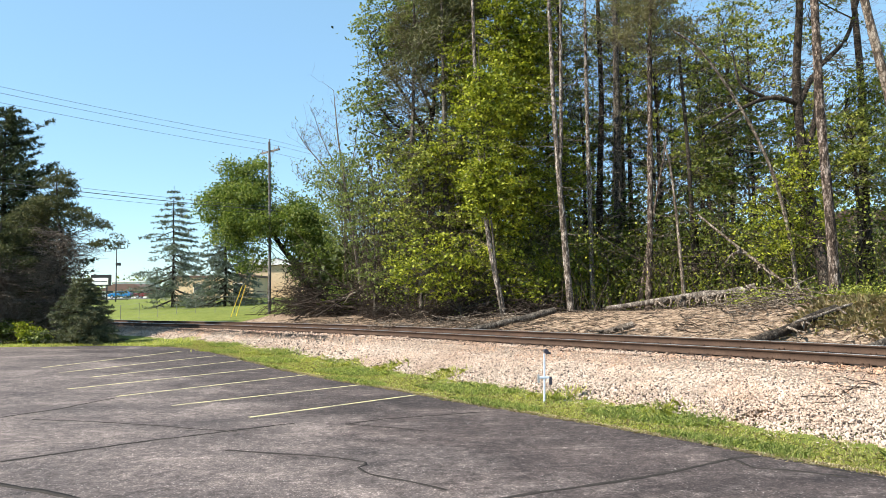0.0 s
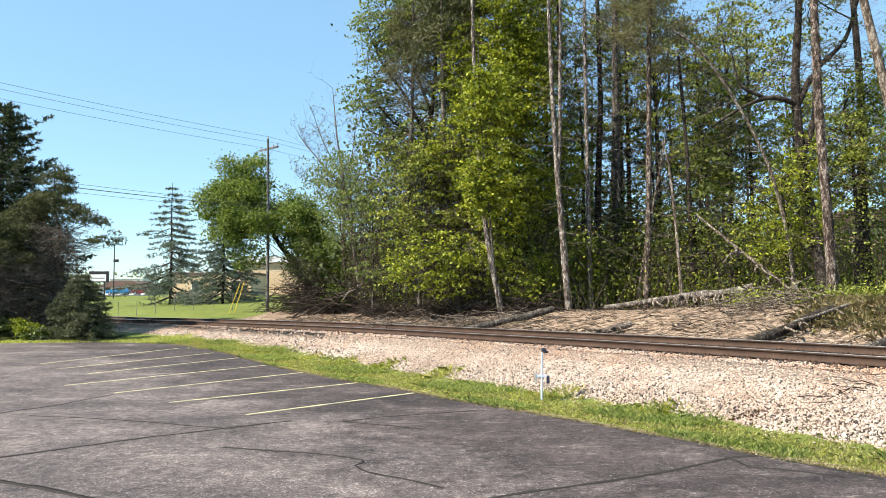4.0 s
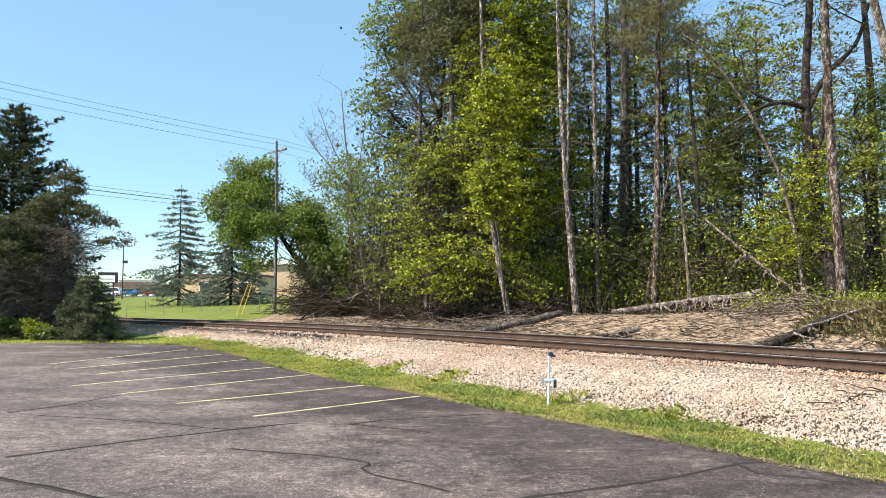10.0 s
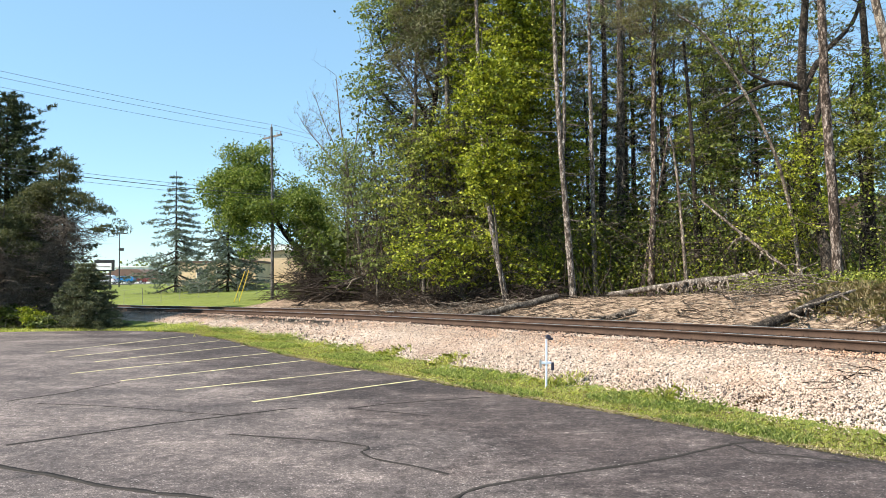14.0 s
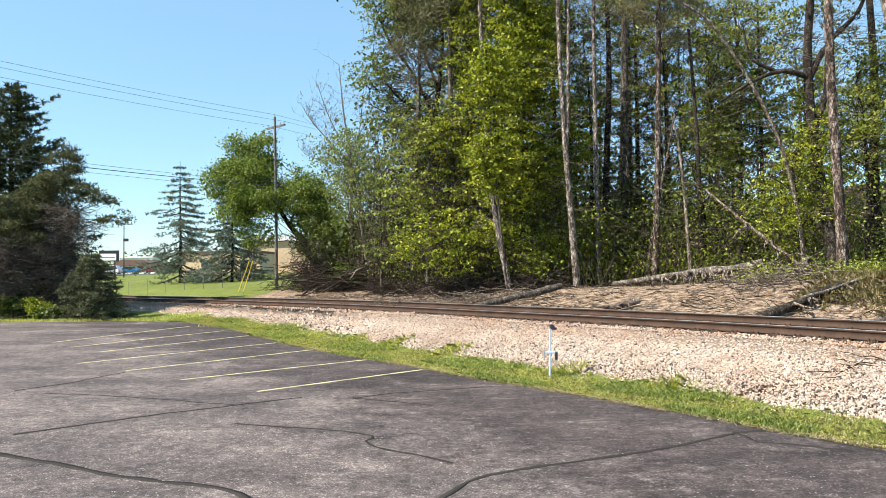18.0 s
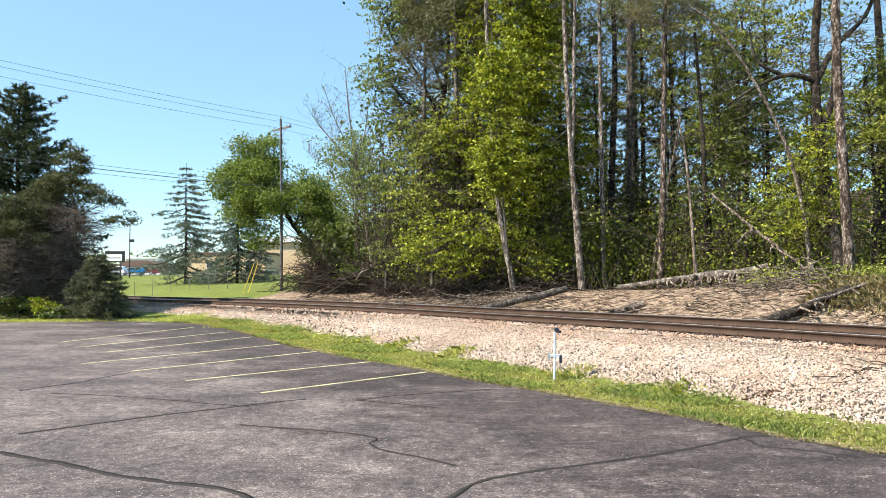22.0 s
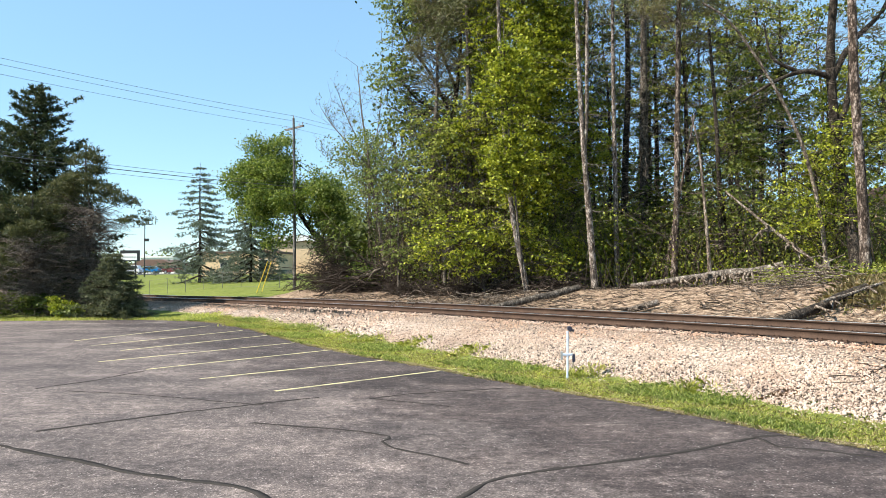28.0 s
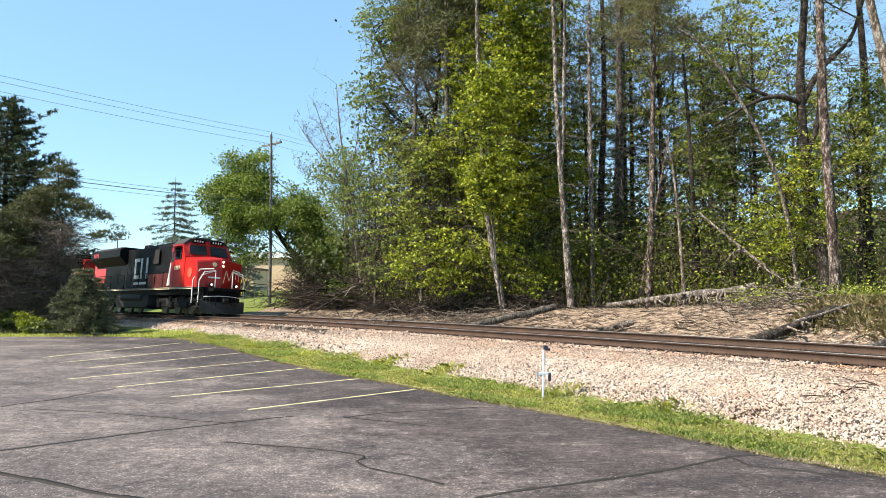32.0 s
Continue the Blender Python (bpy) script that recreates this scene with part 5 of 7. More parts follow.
scraggy_pine((-22.7, 41, -0.05), "thinning pine with bare grey lower twigs", 10.4, [(0.15, 0, 3.5), (0.35, 0, 5.5), (0.05, 0, 7.5), (-0.1, 0, 10)],
             [((0.0, 0, 9.3), (0.9, 1.0, 0.8)), ((-0.2, 0, 7.9), (1.3, 1.2, 0.9)), ((1.2, -0.2, 7.2), (0.9, 0.8, 0.55)), ((2.3, -0.2, 6.9), (0.9, 0.8, 0.5)), ((3.0, 0, 5.8), (0.9, 0.7, 0.42)), ((-1.9, 0.3, 7.0), (1.5, 1.4, 1.8))], 260, 7500)
conifer((-28.4, 45, -0.05), "tall dense dark pine beside the car park", 15.0, 4.5, NEEDLE, levels=36, per=11, droop=-0.22, tuft=0.28, width=0.06, density=13, power=0.62, ragged=0.28, low=0.12, name="pine_tree", group="pines beside the car park", trunk_r=0.24, per_tuft=6)
scraggy_pine((-33.5, 43.5, -0.05), "tall dark pine with old thin boughs", 13.5, [(0.1, 0, 5), (0, 0, 9), (-0.1, 0, 13)], [((0, 0, 11), (2.3, 2.3, 2.4)), ((0.4, 0, 7), (3.2, 3, 2.4)), ((0, 0, 3.6), (3.4, 3.2, 1.8))], 220, 9000, 4.0, NEEDLE, 0.22)
scraggy_pine((-24.8, 39.2, -0.05), "small pine with mostly dead lower boughs", 7.5, [(0.1, 0, 3), (-0.1, 0, 5), (0, 0, 7)], [((0, 0, 5.4), (1.6, 1.5, 1.6)), ((-0.8, 0, 3), (1.6, 1.4, 1.2))], 320, 9000, 3.0, OLDNEEDLE, 0.12)

grow((-10.3, 57.0), "broadleaved tree with a leaning trunk beside the track", up=[(-11.2, 57, 4.0), (-13.08, 57, 6.34), (-14.8, 57, 9.2), (-16.5, 57, 12.5)], r=(0.32, 0.07), more=[([(-13.0, 57, 6.3), (-12.2, 57, 8.6), (-12.0, 57, 10.4)], (0.13, 0.04)), ([(-12.0, 57, 5.0), (-11.0, 57, 6.8), (-10.4, 57, 8.2)], (0.12, 0.04)), ([(-14.6, 57, 8.8), (-17, 57, 9.8), (-19, 57, 10)], (0.10, 0.03))],
     crown=[((-16.4, 56.5, 9.6), (2.8, 2.2, 2.4)), ((-16.2, 57, 12.0), (2.6, 2.2, 1.8)), ((-19.0, 57, 10.0), (1.6, 1.8, 1.4)), ((-17.4, 57, 7.4), (1.7, 1.8, 1.3)), ((-14.2, 55, 8.0), (2.2, 1.8, 1.7)), ((-12.2, 55.8, 9.6), (1.5, 1.6, 1.4)), ((-11.2, 55.6, 7.6), (2.5, 2.0, 2.5)), ((-10.1, 56, 5.2), (2.4, 2.0, 2.1)), ((-9.8, 56.5, 7.4), (1.5, 1.5, 1.5)), ((-15.4, 57.5, 5.4), (1.9, 1.8, 1.0))], leaf=LAWNLEAF, leaves=54000, leaf_size=0.18, limbs=110, clump=0.36, per_clump=30, flat=0.6, bark=BARK_DARK, group="trees on the lawn")

for sx, sy, cz, rx, rz in ((-6.6, 46.0, 2.2, 1.0, 0.7), (-8.7, 54.5, 4.6, 1.5, 1.7), (-7.2, 53.0, 3.6, 1.4, 1.3), (-5.9, 50.5, 3.6, 1.5, 1.4)):
    grow((sx, sy), "dark green shrub behind the brush pile", up=[(sx, sy, cz * 0.7), (sx + 0.2, sy, cz + rz * 0.7)], r=(0.06, 0.02), crown=[((sx, sy, cz), (rx, rx, rz))], leaf=LAWNLEAF, leaves=int(1500 * rx * rz), leaf_size=0.15, limbs=30, clump=0.3, per_clump=30, flat=0.7, bark=BARK_DARK, name="shrub", group="shrubs at the corner of the woods")

# ---- utility pole and lines ----
WOODPOLE = bark("weathered_pole_wood", (0.11, 0.10, 0.095), (0.20, 0.185, 0.17), (0.30, 0.28, 0.26), 8)
WIRE = plain("wire", (0.10, 0.10, 0.11), 0.6, 0.3)
YELLOW = plain("yellow_plastic", (0.75, 0.55, 0.03), 0.5)
PORCELAIN = plain("insulator", (0.35, 0.34, 0.33), 0.3)
GALV = plain("galvanised_steel", (0.42, 0.43, 0.44), 0.45, 0.7)
WD = Vector((-29.5, -32, 0)).normalized()          # the way the lines run to the next pole
ARM = Vector((-WD.y, WD.x, 0)) * -1


def utility_pole(at, top, bare=False):
    x, y, z = at
    root = thing("utility_pole", (x, y, z), "weathered wooden utility pole with a crossarm", "utility pole")
    h = top - z
    v, f = tubes([(np.array([(0, 0, -0.3), (0, 0, h * 0.5), (-0.1, 0, h)]), np.array([0.135, 0.11, 0.09]))], 12)
    obj("shaft", mesh_np("shaft", v, f, True), WOODPOLE, root)
    m = Matrix.Translation((-0.1, 0, h - 0.75)) @ Matrix.Rotation(math.atan2(ARM.y, ARM.x), 4, "Z")
    part("crossarm", boxed(-1.22, 1.22, -0.16, -0.05, -0.06, 0.06, 0.01, m), WOODPOLE, root)
    for sx in (-0.55, 0.55):
        part("brace", rods((m @ Vector((sx, -0.1, -0.03)), m @ Vector((0, -0.12, -0.65))), r=0.02), GALV, root)
    for sx in (-1.1, -0.6, 1.1):
        part("insulator", rod(rod(bmesh.new(), m @ Vector((sx, -0.1, 0.05)), m @ Vector((sx, -0.1, 0.17)), 0.02), m @ Vector((sx, -0.1, 0.15)), m @ Vector((sx, -0.1, 0.28)), 0.055, 10, 0.03), PORCELAIN, root)
    part("insulator", rod(bmesh.new(), (-0.1, 0, h), (-0.1, 0, h + 0.22), 0.05, 10, 0.03), PORCELAIN, root)
    return m


P0 = Vector((-13.5, 54.5, land1(-13.5, 54.5)))
m0 = utility_pole(P0, 14.6)
P1 = Vector((-40.9, 24.8, -0.05))
m1 = utility_pole(P1, 16.2)
P2 = Vector((P0.x + 26, P0.y + 28, land1(P0.x + 26, P0.y + 28)))
m2 = utility_pole(P2, 14.0)


def cable(p, q, sag, r, label):
    t = np.linspace(0, 1, 24)[:, None]
    pts = np.array(p) * (1 - t) + np.array(q) * t
    pts[:, 2] -= sag * 4 * (t * (1 - t))[:, 0]
    v, f = tubes([(pts, np.full(24, r))], 5)
    tagged(obj("cable", mesh_np("cable", v, f), WIRE), label, "cable", "overhead lines")


for a, b, ma, mb in ((P0, P1, m0, m1), (P0, P2, m0, m2)):
    for sx in (-1.1, 1.1):
        cable(a + ma @ Vector((sx, -0.1, 0.27)), b + mb @ Vector((sx, -0.1, 0.27)), 0.5, 0.011, "thin overhead power line")
    ha, hb = ma.translation.z + 0.95, mb.translation.z + 0.95
    cable(a + Vector((-0.1, 0, ha)), b + Vector((-0.1, 0, hb)), 0.5, 0.011, "thin overhead power line")
    for dz, rr in ((8.38, 0.012), (8.13, 0.024), (7.83, 0.011)):
        cable(a + Vector((-0.15, -0.15, dz)), b + Vector((-0.15, -0.15, dz + (2.4 if b is P1 else 0.0))), 0.45, rr, "sagging overhead telephone cable")
for gx0 in (-16.0, -15.6):
    gz = land1(gx0, 52.8)
    root = thing("guy_wire", (gx0, 52.8, gz), "guy wire in a yellow plastic guard beside the pole", "guy wire", "guy wires")
    e = Vector((-13.6 - gx0, 1.7, 9.0 - gz))
    part("strand", rods(((0, 0, 0), e), r=0.01), WIRE, root)
    part("guard", rods((e * 0.01, e * 0.30), r=0.024, sides=10), YELLOW, root, "yellow plastic guard")

# ---- vent post beside the ballast ----
WHITEPIPE = plain("pale_blue_painted_pipe", (0.55, 0.62, 0.75), 0.45)
DARKPIPE = plain("dark_cap", (0.03, 0.03, 0.05), 0.4)
post = thing("marker_post", (2.34, 16.6, land1(2.34, 16.6)), "slim pale marker post with a dark round cap and side arms", "marker post")
part("pipe", rod(bmesh.new(), (0, 0, -0.1), (0.02, 0, 1.14), 0.026, 12), WHITEPIPE, post)
part("cap", rod(bmesh.new(), (0.055, -0.13, 1.20), (0.055, 0.05, 1.20), 0.055, 16), DARKPIPE, post, "dark round cap")
part("side_outlet", rod(bmesh.new(), (0.06, 0, 1.16), (0.17, 0, 1.15), 0.032, 10), DARKPIPE, post)
part("clamp", boxed(-0.11, 0.13, -0.03, 0.03, 0.56, 0.62, 0.01), WHITEPIPE, post)
part("left_arm", boxed(-0.15, -0.10, -0.03, 0.03, 0.46, 0.66, 0.01), GALV, post)
part("right_arm", boxed(0.12, 0.19, -0.03, 0.03, 0.42, 0.60, 0.01), DARKPIPE, post)

# ---- felled timber and brushwood beside the track ----
def log(p, q, r0, r1, label, bark_mat=BARK_GREY, snags=0, down=0.5):
    p, q = np.array(p, float), np.array(q, float)
    root = thing("fallen_log", tuple(p), label, "log", "felled timber")
    path = limb((0, 0, 0), q - p, 0.0, 0.008, 7)
    rad = np.linspace(r0, r1, 7) * rng.uniform(0.82, 1.12, 7)
    v, f = tubes([smooth_path(path, rad, 3)], 10)
    obj("trunk", mesh_np("trunk", v, f, True), bark_mat, root)
    d = Vector(path[-1] - path[-2]).normalized()
    for c, s, rr in ((path[0], -1, rad[0]), (path[-1], 1, rad[-1])):
        part("cut_end", rod(bmesh.new(), Vector(c) - d * s * 0.02, Vector(c) + d * s * 0.012, rr * 0.98, 12), DEADWOOD, root, "pale sawn end")
    tw = []
    for _ in range(snags):
        i = rng.uniform(0.35, 0.97) * 6
        a = path[int(i)] + (path[min(int(i) + 1, 6)] - path[int(i)]) * (i % 1)
        e = a + np.array([rng.normal() * 0.4 - 0.3, -rng.uniform(0.3, 1.2), 0])
        e[2] = max(a[2] - down * rng.uniform(0.3, 1.3), min(land1(p[0] + e[0], p[1] + e[1]) - p[2] + 0.03, a[2] + 0.06))
        tw.append((limb(a, e, 0.08, 0.09, 5), np.linspace(0.06, 0.022, 5)))
    if tw:
        v, f = tubes(tw, 5)
        tagged(obj("snag", mesh_np("snag", v, f, True), DEADWOOD, root, "broken pale branch stubs"), kind="stuff")
    return root


def lz(x, y, up=0.0):
    return (x, y, land1(x, y) + up)


log(lz(7.2, 31, 0.14), (12.4, 28, 2.62), 0.11, 0.19, "long felled trunk with broken branch stubs", LOGBARK, 30, 1.2)
log(lz(1.04, 29.6, 0.22), lz(4.82, 30.6, 0.36), 0.13, 0.17, "dark felled log lying behind the rails")
log(lz(5.2, 25.2, 0.1), lz(6.9, 25.7, 0.2), 0.10, 0.15, "short grey log behind the rails", DEADWOOD, 4, 0.1)
log(lz(8.75, 20.3, 0.12), (12.1, 21.7, max(1.55, land1(12.1, 21.7) + 0.15)), 0.17, 0.12, "dark rotten log among dry grass", BARK_DARK, 3, 0.2)
log((10.2, 20.5, 1.62), (12.5, 21.5, max(1.85, land1(12.5, 21.5) + 0.2)), 0.05, 0.04, "pale split pole lying on a rotten log", DEADWOOD, 0, 0.2)
log(lz(10.3, 17.7, 0.1), lz(12.6, 18.2, 0.2), 0.12, 0.14, "dark log beside the rails", BARK_GREY, 4, 0.1)
log(lz(-0.9, 30.9, 0.1), lz(0.7, 31.5, 0.15), 0.09, 0.12, "pale split log among brushwood", DEADWOOD, 3, 0.1)
log((10.98, 30, 5.85), (14.22, 27.6, 2.1), 0.045, 0.08, "slim dead stem fallen against the trees", DEADWOOD, 6, 0.4)
log((-9.0, 46.2, land1(-9.0, 46.2) + 0.1), (-4.6, 44.2, 3.35), 0.09, 0.04, "long cut bough leaning on the brush pile", BRUSHTWIG, 5, 0.5)
log((-8.2, 45.6, land1(-8.2, 45.6) + 0.1), (-5.0, 44.0, 2.9), 0.07, 0.03, "thin cut bough leaning on the brush pile", BRUSHTWIG, 5, 0.5)
stump = thing("tree_stump", lz(13.6, 27.0), "small pale broken stump", "stump")
v, f = tubes([(np.array([(0, 0, -0.1), (0.02, 0, 0.4), (0, 0, 0.85)]), np.array([0.16, 0.13, 0.10]))], 9)
obj("stump_wood", mesh_np("stump_wood", v, f, True), DEADWOOD, stump)


# a darker brown than the other twigs
DARKTWIG = bark("dark_cut_branches", (0.022, 0.016, 0.012), (0.055, 0.042, 0.033), (0.12, 0.095, 0.08))


def brushwood(name, label, n, place, length, mat, rr=0.018, flat=0.5):
    paths = []
    for _ in range(n):
        x, y, h = place()
        z = land1(x, y) + h
        a = rng.uniform(0, 6.283)
        ln = length * rng.uniform(0.3, 1.2)
        d = np.array([math.cos(a), math.sin(a), rng.normal() * flat])
        p = np.array([x, y, z])
        b = limb(p - d * ln / 2, p + d * ln / 2, 0.06, 0.06, 5)
        b[:, 2] = np.maximum(b[:, 2], z - h + 0.02)
        paths.append((b, np.linspace(rr * rng.uniform(0.6, 1.6), 0.005, 5)))
    v, f = tubes(paths, 3)
    tagged(obj(name, mesh_np(name, v, f, True), mat), label, "brushwood", kind="stuff")


def pile():
    c = rng.normal(size=2)
    x, y = -9.5 + c[0] * 1.5, 49.5 + c[1] * 1.2 - c[0] * 1.5
    h = abs(rng.normal()) * 1.7 * math.exp(-((x + 10.2) / 2.2) ** 2)
    return x, y, h


brushwood("brush_pile", "heap of cut dark branches beside the track", 900, pile, 2.6, DARKTWIG, 0.02, 0.45)


def pile2():
    x = rng.uniform(-9, -3.5)
    return x, np.interp(x, [-9, -3.5], [47.5, 41]) + abs(rng.normal()) * 2, abs(rng.normal()) * 0.5


brushwood("brush_pile", "low heap of cut branches before the woods", 300, pile2, 2.6, DARKTWIG, 0.018, 0.4)


def scatter():
    s = S_NEAR + rng.uniform(-4, 36)
    p = on_track(s, 2.4 + abs(rng.normal()) * 3.0)
    return p[0], p[1], abs(rng.normal()) * 0.06


def heap():
    c = rng.normal(size=2)
    k = rng.integers(3)
    x, y = ((-1.6, 32.6), (1.8, 31.4), (11.0, 24.5))[k]
    return x + c[0] * 1.1, y + c[1] * 0.6, abs(rng.normal()) * 0.28


brushwood("brush_heap", "heaps of pale cut branches on the bank", 360, heap, 1.7, DEADWOOD, 0.022, 0.3)


def poles():
    return -7.2 + rng.normal() * 1.0, 45.0 + rng.normal() * 0.8, abs(rng.normal()) * 0.9


brushwood("brush_heap", "long cut branches propped on the brush pile", 60, poles, 5.4, DARKTWIG, 0.05, 0.3)


def floor_of_woods():
    x = rng.uniform(-4.5, 5.5)
    return x, np.interp(x, [-4.5, 0, 5.5], [40.2, 35.2, 32.6]) + abs(rng.normal()) * 1.6, abs(rng.normal()) * 0.35


brushwood("branch_litter", "dark cut branches at the foot of the woods", 900, floor_of_woods, 1.8, DARKTWIG, 0.02, 0.35)
brushwood("branch_litter", "small dry sticks and chips on the bank", 1200, scatter, 0.36, BRUSHTWIG, 0.012, 0.12)
brushwood("branch_litter", "dry twigs and branches strewn over the bank", 1100, scatter, 0.8, DEADWOOD, 0.016, 0.15)
brushwood("branch_litter", "dark twigs strewn over the bank", 380, scatter, 1.1, DARKTWIG, 0.018, 0.2)



def on_stones():
    x, y = 7.6 + rng.normal() * 0.22, 13.4 + rng.normal() * 0.16
    s_at, n_at, _ = track_frame([x], [y])
    return x, y, float(bed_height(s_at, n_at)[0]) - land1(x, y) + 0.03 + abs(rng.normal()) * 0.04


brushwood("dead_branch", "dry dark branch lying on the ballast", 16, on_stones, 0.75, DARKTWIG, 0.010, 0.06)
p = np.array([6.0, 13.6]) + rng.normal(size=(260, 2)) * np.array([0.13, 0.09])
s_at, n_at, _ = track_frame(p[:, 0], p[:, 1])
blades(np.c_[p, np.maximum(bed_height(s_at, n_at), land(p[:, 0], p[:, 1])) - 0.02], 0.08, 0.009, "dead_weeds", DEADWEED, "withered brown weeds at the foot of the ballast", 0.9)

# ---- beyond the lawn ----
DULLWIRE = plain("dull_fence_wire", (0.20, 0.20, 0.19), 0.8, 0.0, 0.1)
fence = thing("wire_fence", (0, 0, 0), "low wire mesh fence across the lawn", "fence")
FA, FB = Vector((-36, 64, 0)), Vector((-14.6, 60.5, 0))
fp = []
for i in range(13):
    q = FA.lerp(FB, i / 12)
    q.z = land1(q.x, q.y)
    fp.append(q.copy())
    part("post", rod(bmesh.new(), q - Vector((0, 0, 0.2)), q + Vector((0, 0, 1.42)), 0.022, 6), DULLWIRE, fence)
part("top_rail", rods([q + Vector((0, 0, 1.40)) for q in fp], r=0.009), DULLWIRE, fence)
for hh in (0.15, 0.45, 0.75, 1.05):
    part("wire", rods([q + Vector((0, 0, hh)) for q in fp], r=0.004, sides=4), DULLWIRE, fence)

TAN = plain("tan_stucco", (0.62, 0.46, 0.29), 0.9, grain=3)
WHITEWALL = plain("white_siding", (0.72, 0.71, 0.69), 0.7, grain=3)
BROWNROOF = plain("brown_shingles", (0.16, 0.10, 0.08), 0.9, grain=5)
GLASS = plain("dark_window_glass", (0.03, 0.035, 0.04), 0.1, 0, 0.6, bump=0)


def building(at, w, d, h, label, wall, roof, roof_h=0.0, windows=(), turn=0.0):
    root = thing("building", Matrix.Translation(at) @ Matrix.Rotation(radians(turn), 4, "Z"), label, "building")
    part("wall", boxed(-w / 2, w / 2, -d / 2, d / 2, -1, h, 0.02), wall, root)
    if roof_h:
        part("roof", prism([(-w / 2 - 0.5, h), (w / 2 + 0.5, h), (w / 2 - d * 0.35, h + roof_h), (-w / 2 + d * 0.35, h + roof_h)], -d / 2 - 0.5, d / 2 + 0.5), roof, root)
    else:
        part("roof_edge", boxed(-w / 2 - 0.15, w / 2 + 0.15, -d / 2 - 0.15, d / 2 + 0.15, h, h + 0.35, 0.03), roof, root)
    for x0, x1, z0, z1 in windows:
        win = part("window", boxed(x0 - 0.08, x1 + 0.08, -d / 2 - 0.06, -d / 2 + 0.05, z0 - 0.08, z1 + 0.08, 0.01), WHITEWALL, root)
        part("pane", boxed(x0, x1, -d / 2 - 0.09, -d / 2 - 0.02, z0, z1), GLASS, win)
    return root


building((-35, 112, 2.1), 12, 10, 3.2, "low tan building with dark windows behind spruces", TAN, BROWNROOF, 0, [(-3, -1.6, 0.8, 2.2), (0, 1.4, 0.8, 2.2), (3, 4.4, 0, 2.2)])
building((-29, 126, 2.1), 13, 12, 5.6, "pale tan building behind the trees", TAN, WHITEWALL, 1.0, [(-4, -2.5, 1, 2.5)])
building((-70, 158, 2.1), 10, 8, 1.7, "low building with a brown hipped roof", WHITEWALL, BROWNROOF, 1.5, [(-4, -2.5, 0.7, 1.9), (1, 2.5, 0.7, 1.9)])
building((-77, 176, 2.1), 8, 8, 3.9, "white building behind the road", WHITEWALL, WHITEWALL, 0)
building((46, 78, 2.5), 14, 10, 7.0, "tan building seen through the woods", TAN, BROWNROOF, 1.5, [(-3, -1.5, 3.6, 5.2), (2, 3.5, 3.6, 5.2)])

ROADMAT = plain("road_asphalt", (0.17, 0.17, 0.175), 0.9, grain=2)
part("road", prism([(-120, 2.0), (40, 2.0), (40, 2.16), (-120, 2.16)], 133, 147), ROADMAT, None)
tagged(bpy.data.objects["road"], "grey road beyond the lawn", "road", kind="structure")

sign = thing("roadside_sign", (-52.7, 108.0, land1(-52.7, 108)), "roadside sign with a white panel in a dark cabinet", "sign")
BLACK = plain("black_paint", (0.02, 0.02, 0.022), 0.45)
WHITEP = plain("white_panel", (0.8, 0.8, 0.8), 0.5)
part("cabinet", boxed(-1.5, 1.5, -0.2, 0.2, 2.9, 4.6, 0.03), BLACK, sign)
part("panel", boxed(-1.3, 1.2, -0.24, -0.19, 3.05, 4.1, 0.01), WHITEP, sign, "white sign panel")
part("text_bar", boxed(-1.1, 1.0, -0.26, -0.235, 3.5, 3.6), BLACK, sign, "dark line of writing")
for px in (-0.9, 0.9):
    part("leg", boxed(px - 0.08, px + 0.08, -0.08, 0.08, -0.1, 2.9), BLACK, sign)

lamp = thing("street_lamp", (-56.0, 120, land1(-56, 120)), "tall dark light pole with two flat lamp heads", "street lamp")
part("pole", rod(bmesh.new(), (0, 0, -0.1), (0, 0, 9.2), 0.11, 10, 0.07), BLACK, lamp)
part("lamp_arm", boxed(-0.9, 0.9, -0.05, 0.05, 9.12, 9.22), BLACK, lamp)
for px in (-1.0, 0.9):
    part("lamp_head", boxed(px - 0.35, px + 0.35, -0.2, 0.2, 9.1, 9.25, 0.03), BLACK, lamp)
part("camera_box", boxed(-0.1, 0.75, -0.15, 0.15, 6.2, 6.7, 0.05), BLACK, lamp)


# ---- cars ----
RUBBER = plain("tyre_rubber", (0.02, 0.02, 0.02), 0.9)
CHROME = plain("grey_rim", (0.5, 0.5, 0.52), 0.35, 0.8)
LAMPRED = plain("tail_lamp", (0.4, 0.02, 0.02), 0.3)


